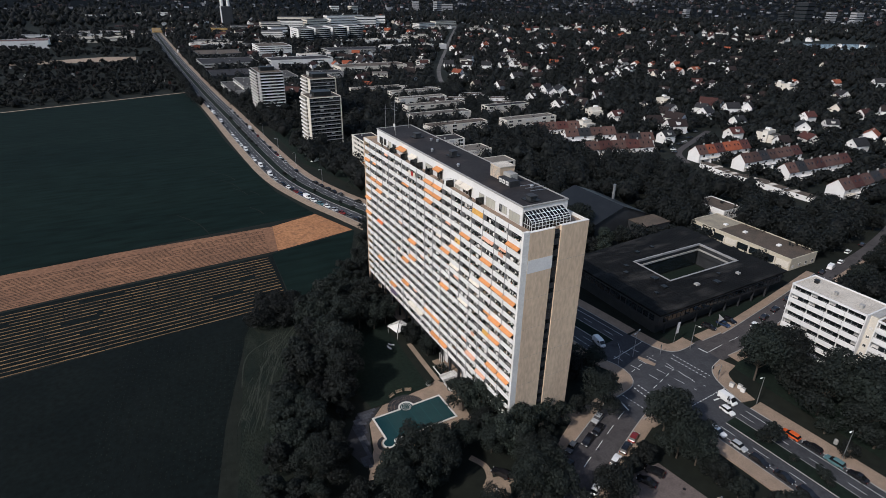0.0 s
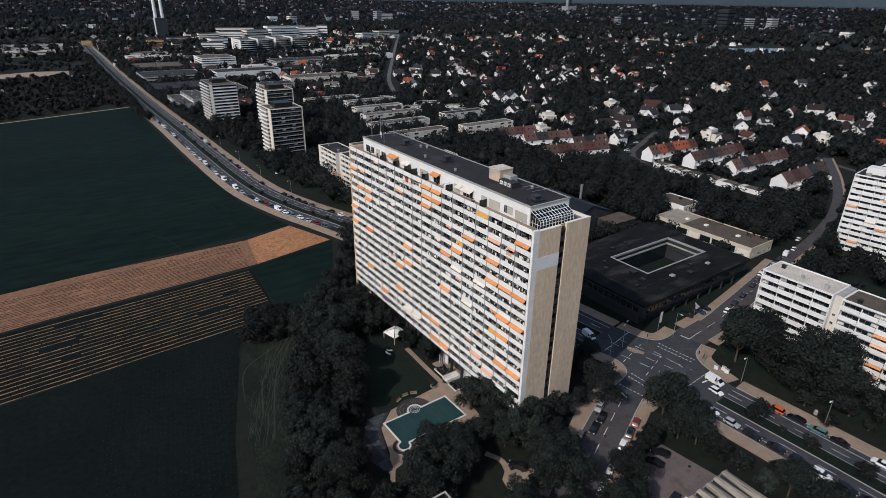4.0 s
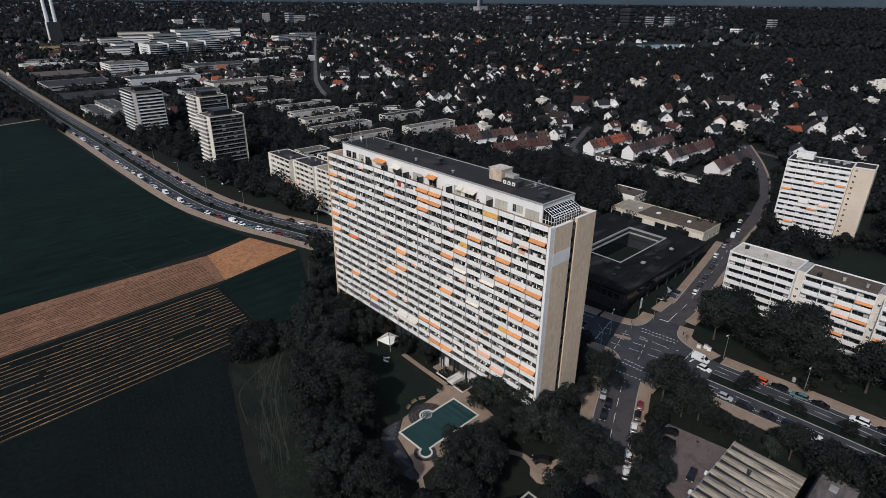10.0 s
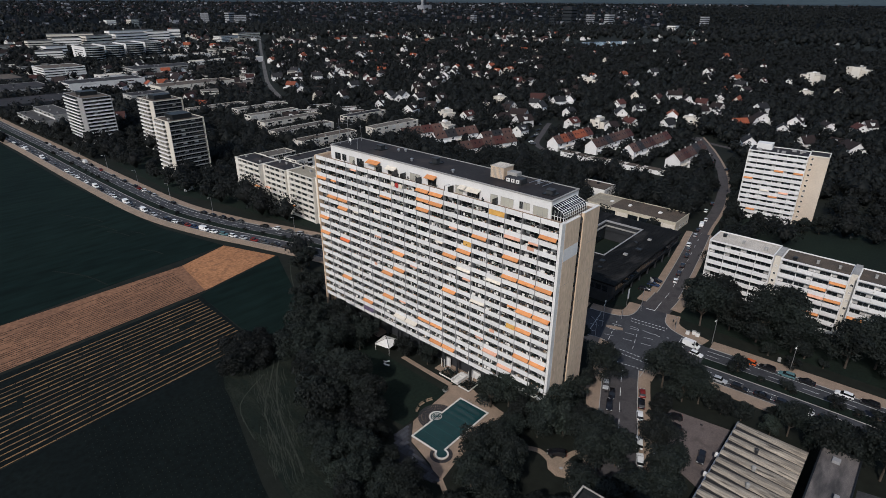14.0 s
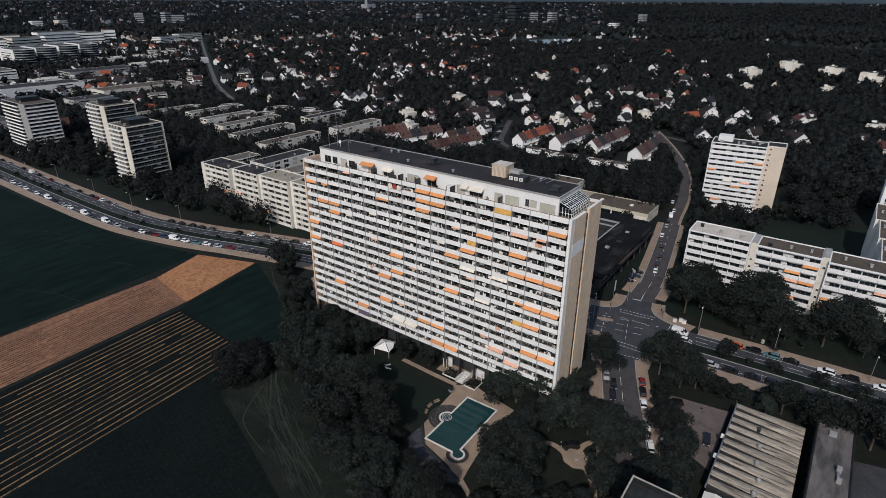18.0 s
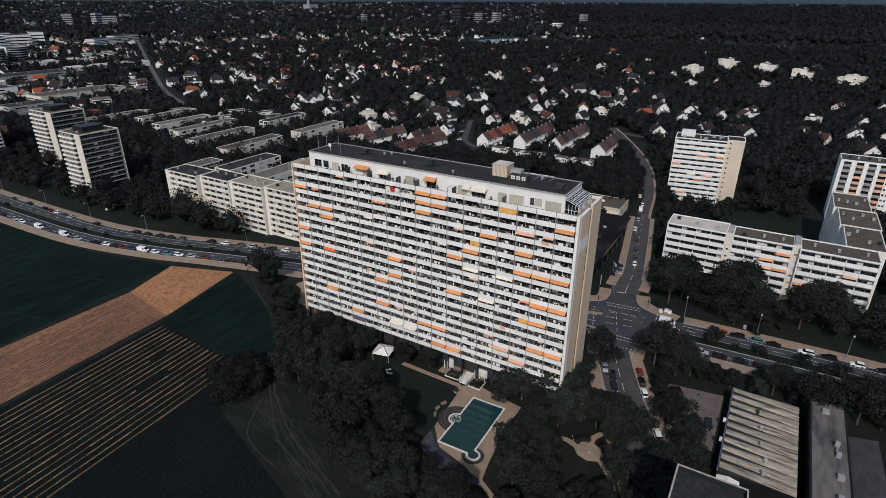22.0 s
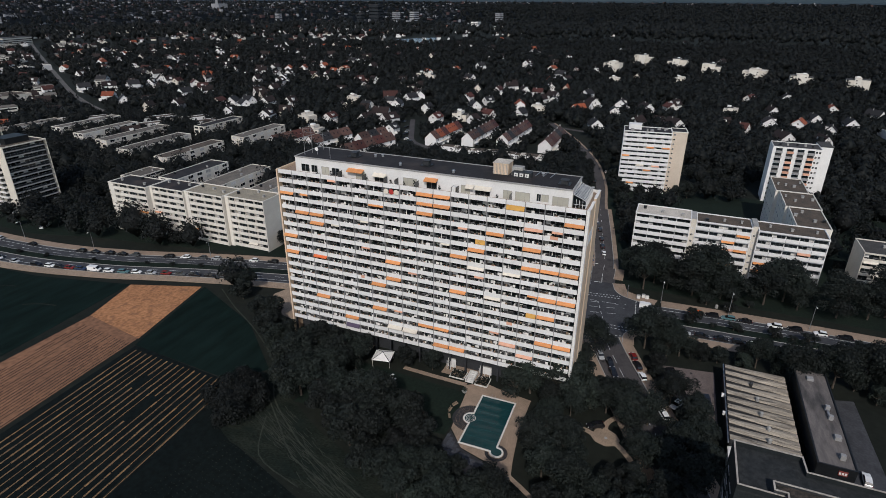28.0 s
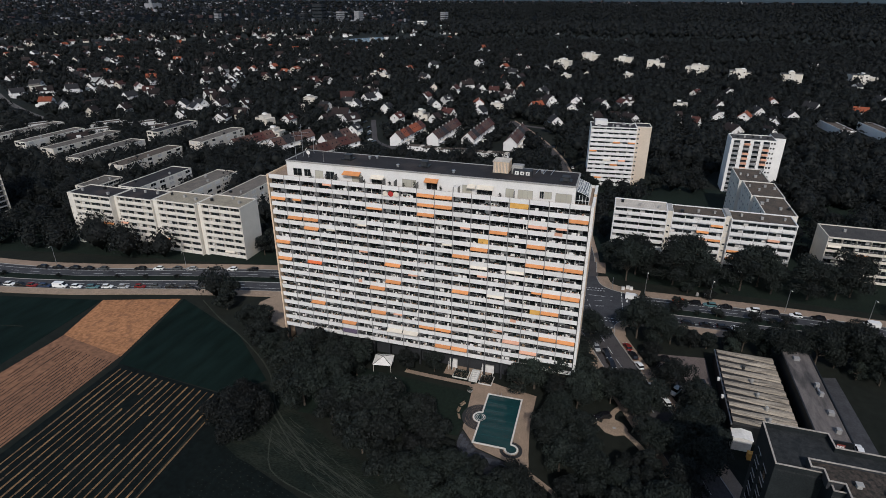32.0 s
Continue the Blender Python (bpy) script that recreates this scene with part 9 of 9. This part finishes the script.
for x, y, k in ((173.3, 95.4, "w"), (181, 97, "b"), (189.5, 98.6, "b"), (200.9, 101, "b"), (208, 103.0, "g"), (213.8, 104.8, "W"), (227.2, 106.6, "s"), (235, 108, "b"), (243.1, 109, "v"), (252, 110.0, "w"), (265.9, 112, "W"), (280, 113.3, "b")):
    park(k, x, y - (3.6 if x < 262 else 1.0), 282)
for x, y, k, a in ((363.8, 138.8, "b", 300), (372, 142.5, "b", 300), (303.8, 108.6, "w", 285), (356, 128, "g", 300), (97.8, 346.9, "v", 110), (118, 108, "v", 170), (168, 97.5, "b", 190), (164, 97.0, "u", 190), (158, 98, "b", 200), (60, 17, "w", 265), (66, 16.5, "W", 265), (330, 262, "b", 30), (336, 268, "w", 60), (352, 276, "b", 62), (362, 280, "s", 62),
                   (376, 287, "b", 60), (398, 300, "g", 60)):
    park(k, x, y, a, 0.09)
for k in CAR:
    if k not in first:
        park(k, 125.5, -70 - 8 * len(first), 180)


# ---- street furniture ----
def street_lamp(x, y, a, double=False, h=9.0):
    l = thing("street_lamp", "slim steel street lamp with a pale flat head", "street lamp", pose(x, y, 0.2, 0, 0, a), "street lamps")
    part("pole", Geo().cyl(0, 0, 0, h, 0.11, 0.06, n=8), M_STEEL, l)
    for s in ((-1, 1) if double else (1,)):
        part("arm", Geo().rod((0, 0, h - 0.05), (s * 1.3, 0, h + 0.15), 0.045), M_STEEL, l)
        part("head", Geo().rbox(s * 1.5 - 0.45, -0.16, h + 0.08, s * 1.5 + 0.45, 0.16, h + 0.22, 0.03), M_WHITE2, l)


for x, y, a, d in ((122.5, 97.8, 20, True), (137.0, 43.2, 180, False), (137.3, 18, 180, False), (137.5, -8, 180, False), (137, 66, 180, False), (142, 92.5, 270, False), (112, 130, 10, True), (104, 168, 15, True), (100, 245, 200, False), (88, 300, 200, False), (84, 340, 190, False), (83, 380, 180, False), (84, 430, 180, False), (84, 480, 180, False)):
    street_lamp(x, y, a, d)


def traffic_light(x, y, a, arm):
    t = thing("traffic_light", "dark traffic light on a curved pole at the junction", "traffic light", pose(x, y, 0.2, 0, 0, a), "traffic lights")
    part("pole", Geo().cyl(0, 0, 0, 3.4 if not arm else 5.2, 0.08, n=8), M_STEEL, t)
    part("signal_head", Geo().rbox(-0.16, -0.3, 2.3, 0.16, -0.09, 3.3, 0.03), M_DARK, t)
    if arm:
        part("arm", Geo().rod((0, 0, 5.1), (1.2, 0, 5.8), 0.06).rod((1.2, 0, 5.8), (3.6, 0, 5.9), 0.06), M_STEEL, t)
        part("signal_head", Geo().rbox(3.5, -0.15, 5.0, 3.85, 0.15, 6.0, 0.03), M_DARK, t)


for x, y, a, arm in ((115, 96.5, 60, True), (131.5, 95, 200, False), (136.5, 78, 180, True), (109, 71, 20, False), (106, 88.5, 100, False), (128.5, 69, 180, False)):
    traffic_light(x, y, a, arm)
for x, y in ((137.1, 74.0), (138.4, 72.3), (137.9, 71.0)):
    k = thing("utility_cabinet", "pale grey utility cabinet beside the footway", "utility cabinet", pose(x, y, 0.2, 0, 0, 10), "utility cabinets")
    part("body", Geo().rbox(-0.35, -0.6, 0.1, 0.35, 0.6, 1.4, 0.03), M_WHITE2, k)
    part("plinth", Geo().box(-0.32, -0.57, 0, 0.32, 0.57, 0.098), M_CONC, k)
    part("lid", Geo().box(-0.4, -0.65, 1.404, 0.4, 0.65, 1.46), M_CONC, k)
k = thing("kiosk_box", "small white box trailer on the grass verge", "trailer", pose(107.0, 59.8, 0.05, 0, 0, 15))
part("body", Geo().rbox(-1.0, -1.3, 0.4, 1.0, 1.3, 2.3, 0.06), M_WHITE, k)
for s in (-1, 1):
    part("wheel", Geo().cyl(0, 0.3, s * 1.02 - 0.08, s * 1.02 + 0.08, 0.3, n=12, axis="x"), M_TYRE, k)
sg = thing("poster_sign", "lit advertising poster sign standing in the verge", "poster sign", pose(112.4, 33.6, 0.1, 0, 0, 80))
part("post", Geo().cyl(-0.9, 0, 0, 1.0, 0.07, n=8).cyl(0.9, 0, 0, 1.0, 0.07, n=8), M_STEEL, sg)
part("case", Geo().rbox(-1.35, -0.12, 0.9, 1.35, 0.12, 3.9, 0.05), M_WHITE2, sg)
po = part("poster", Geo().box(-1.2, -0.135, 1.05, 1.2, -0.124, 3.75), mk("poster red", (0.42, 0.06, 0.04), (0.55, 0.12, 0.08), 0.6, 0.6), sg, "red and white poster")
part("poster_shape", Geo().box(-0.9, -0.142, 1.3, 0.3, -0.138, 2.3).box(-0.2, -0.142, 2.6, 1.0, -0.138, 3.4), M_WHITE, po)
for x, y in ((141, 47, ), (141.5, 44.0)):
    s_ = thing("boulder", "pale weathered boulder on the lawn", "boulder", pose(x, y, 0, 0, 0, rng.uniform(0, 90)))
    part("stone", Geo().rbox(-0.5, -0.4, 0, 0.5, 0.4, 1.5, 0.3), M_CONC, s_)
for x, y in ((90.8, 80.4), (99, 72.8), (86, 73.5), (95, 55), (85, 52), (120, 50), (131, 30)):
    ground_part("manhole_cover", Geo().cyl(x, y, 0.0, 0.105, 0.4, n=14), M_METAL, "round iron manhole cover", "manhole cover")
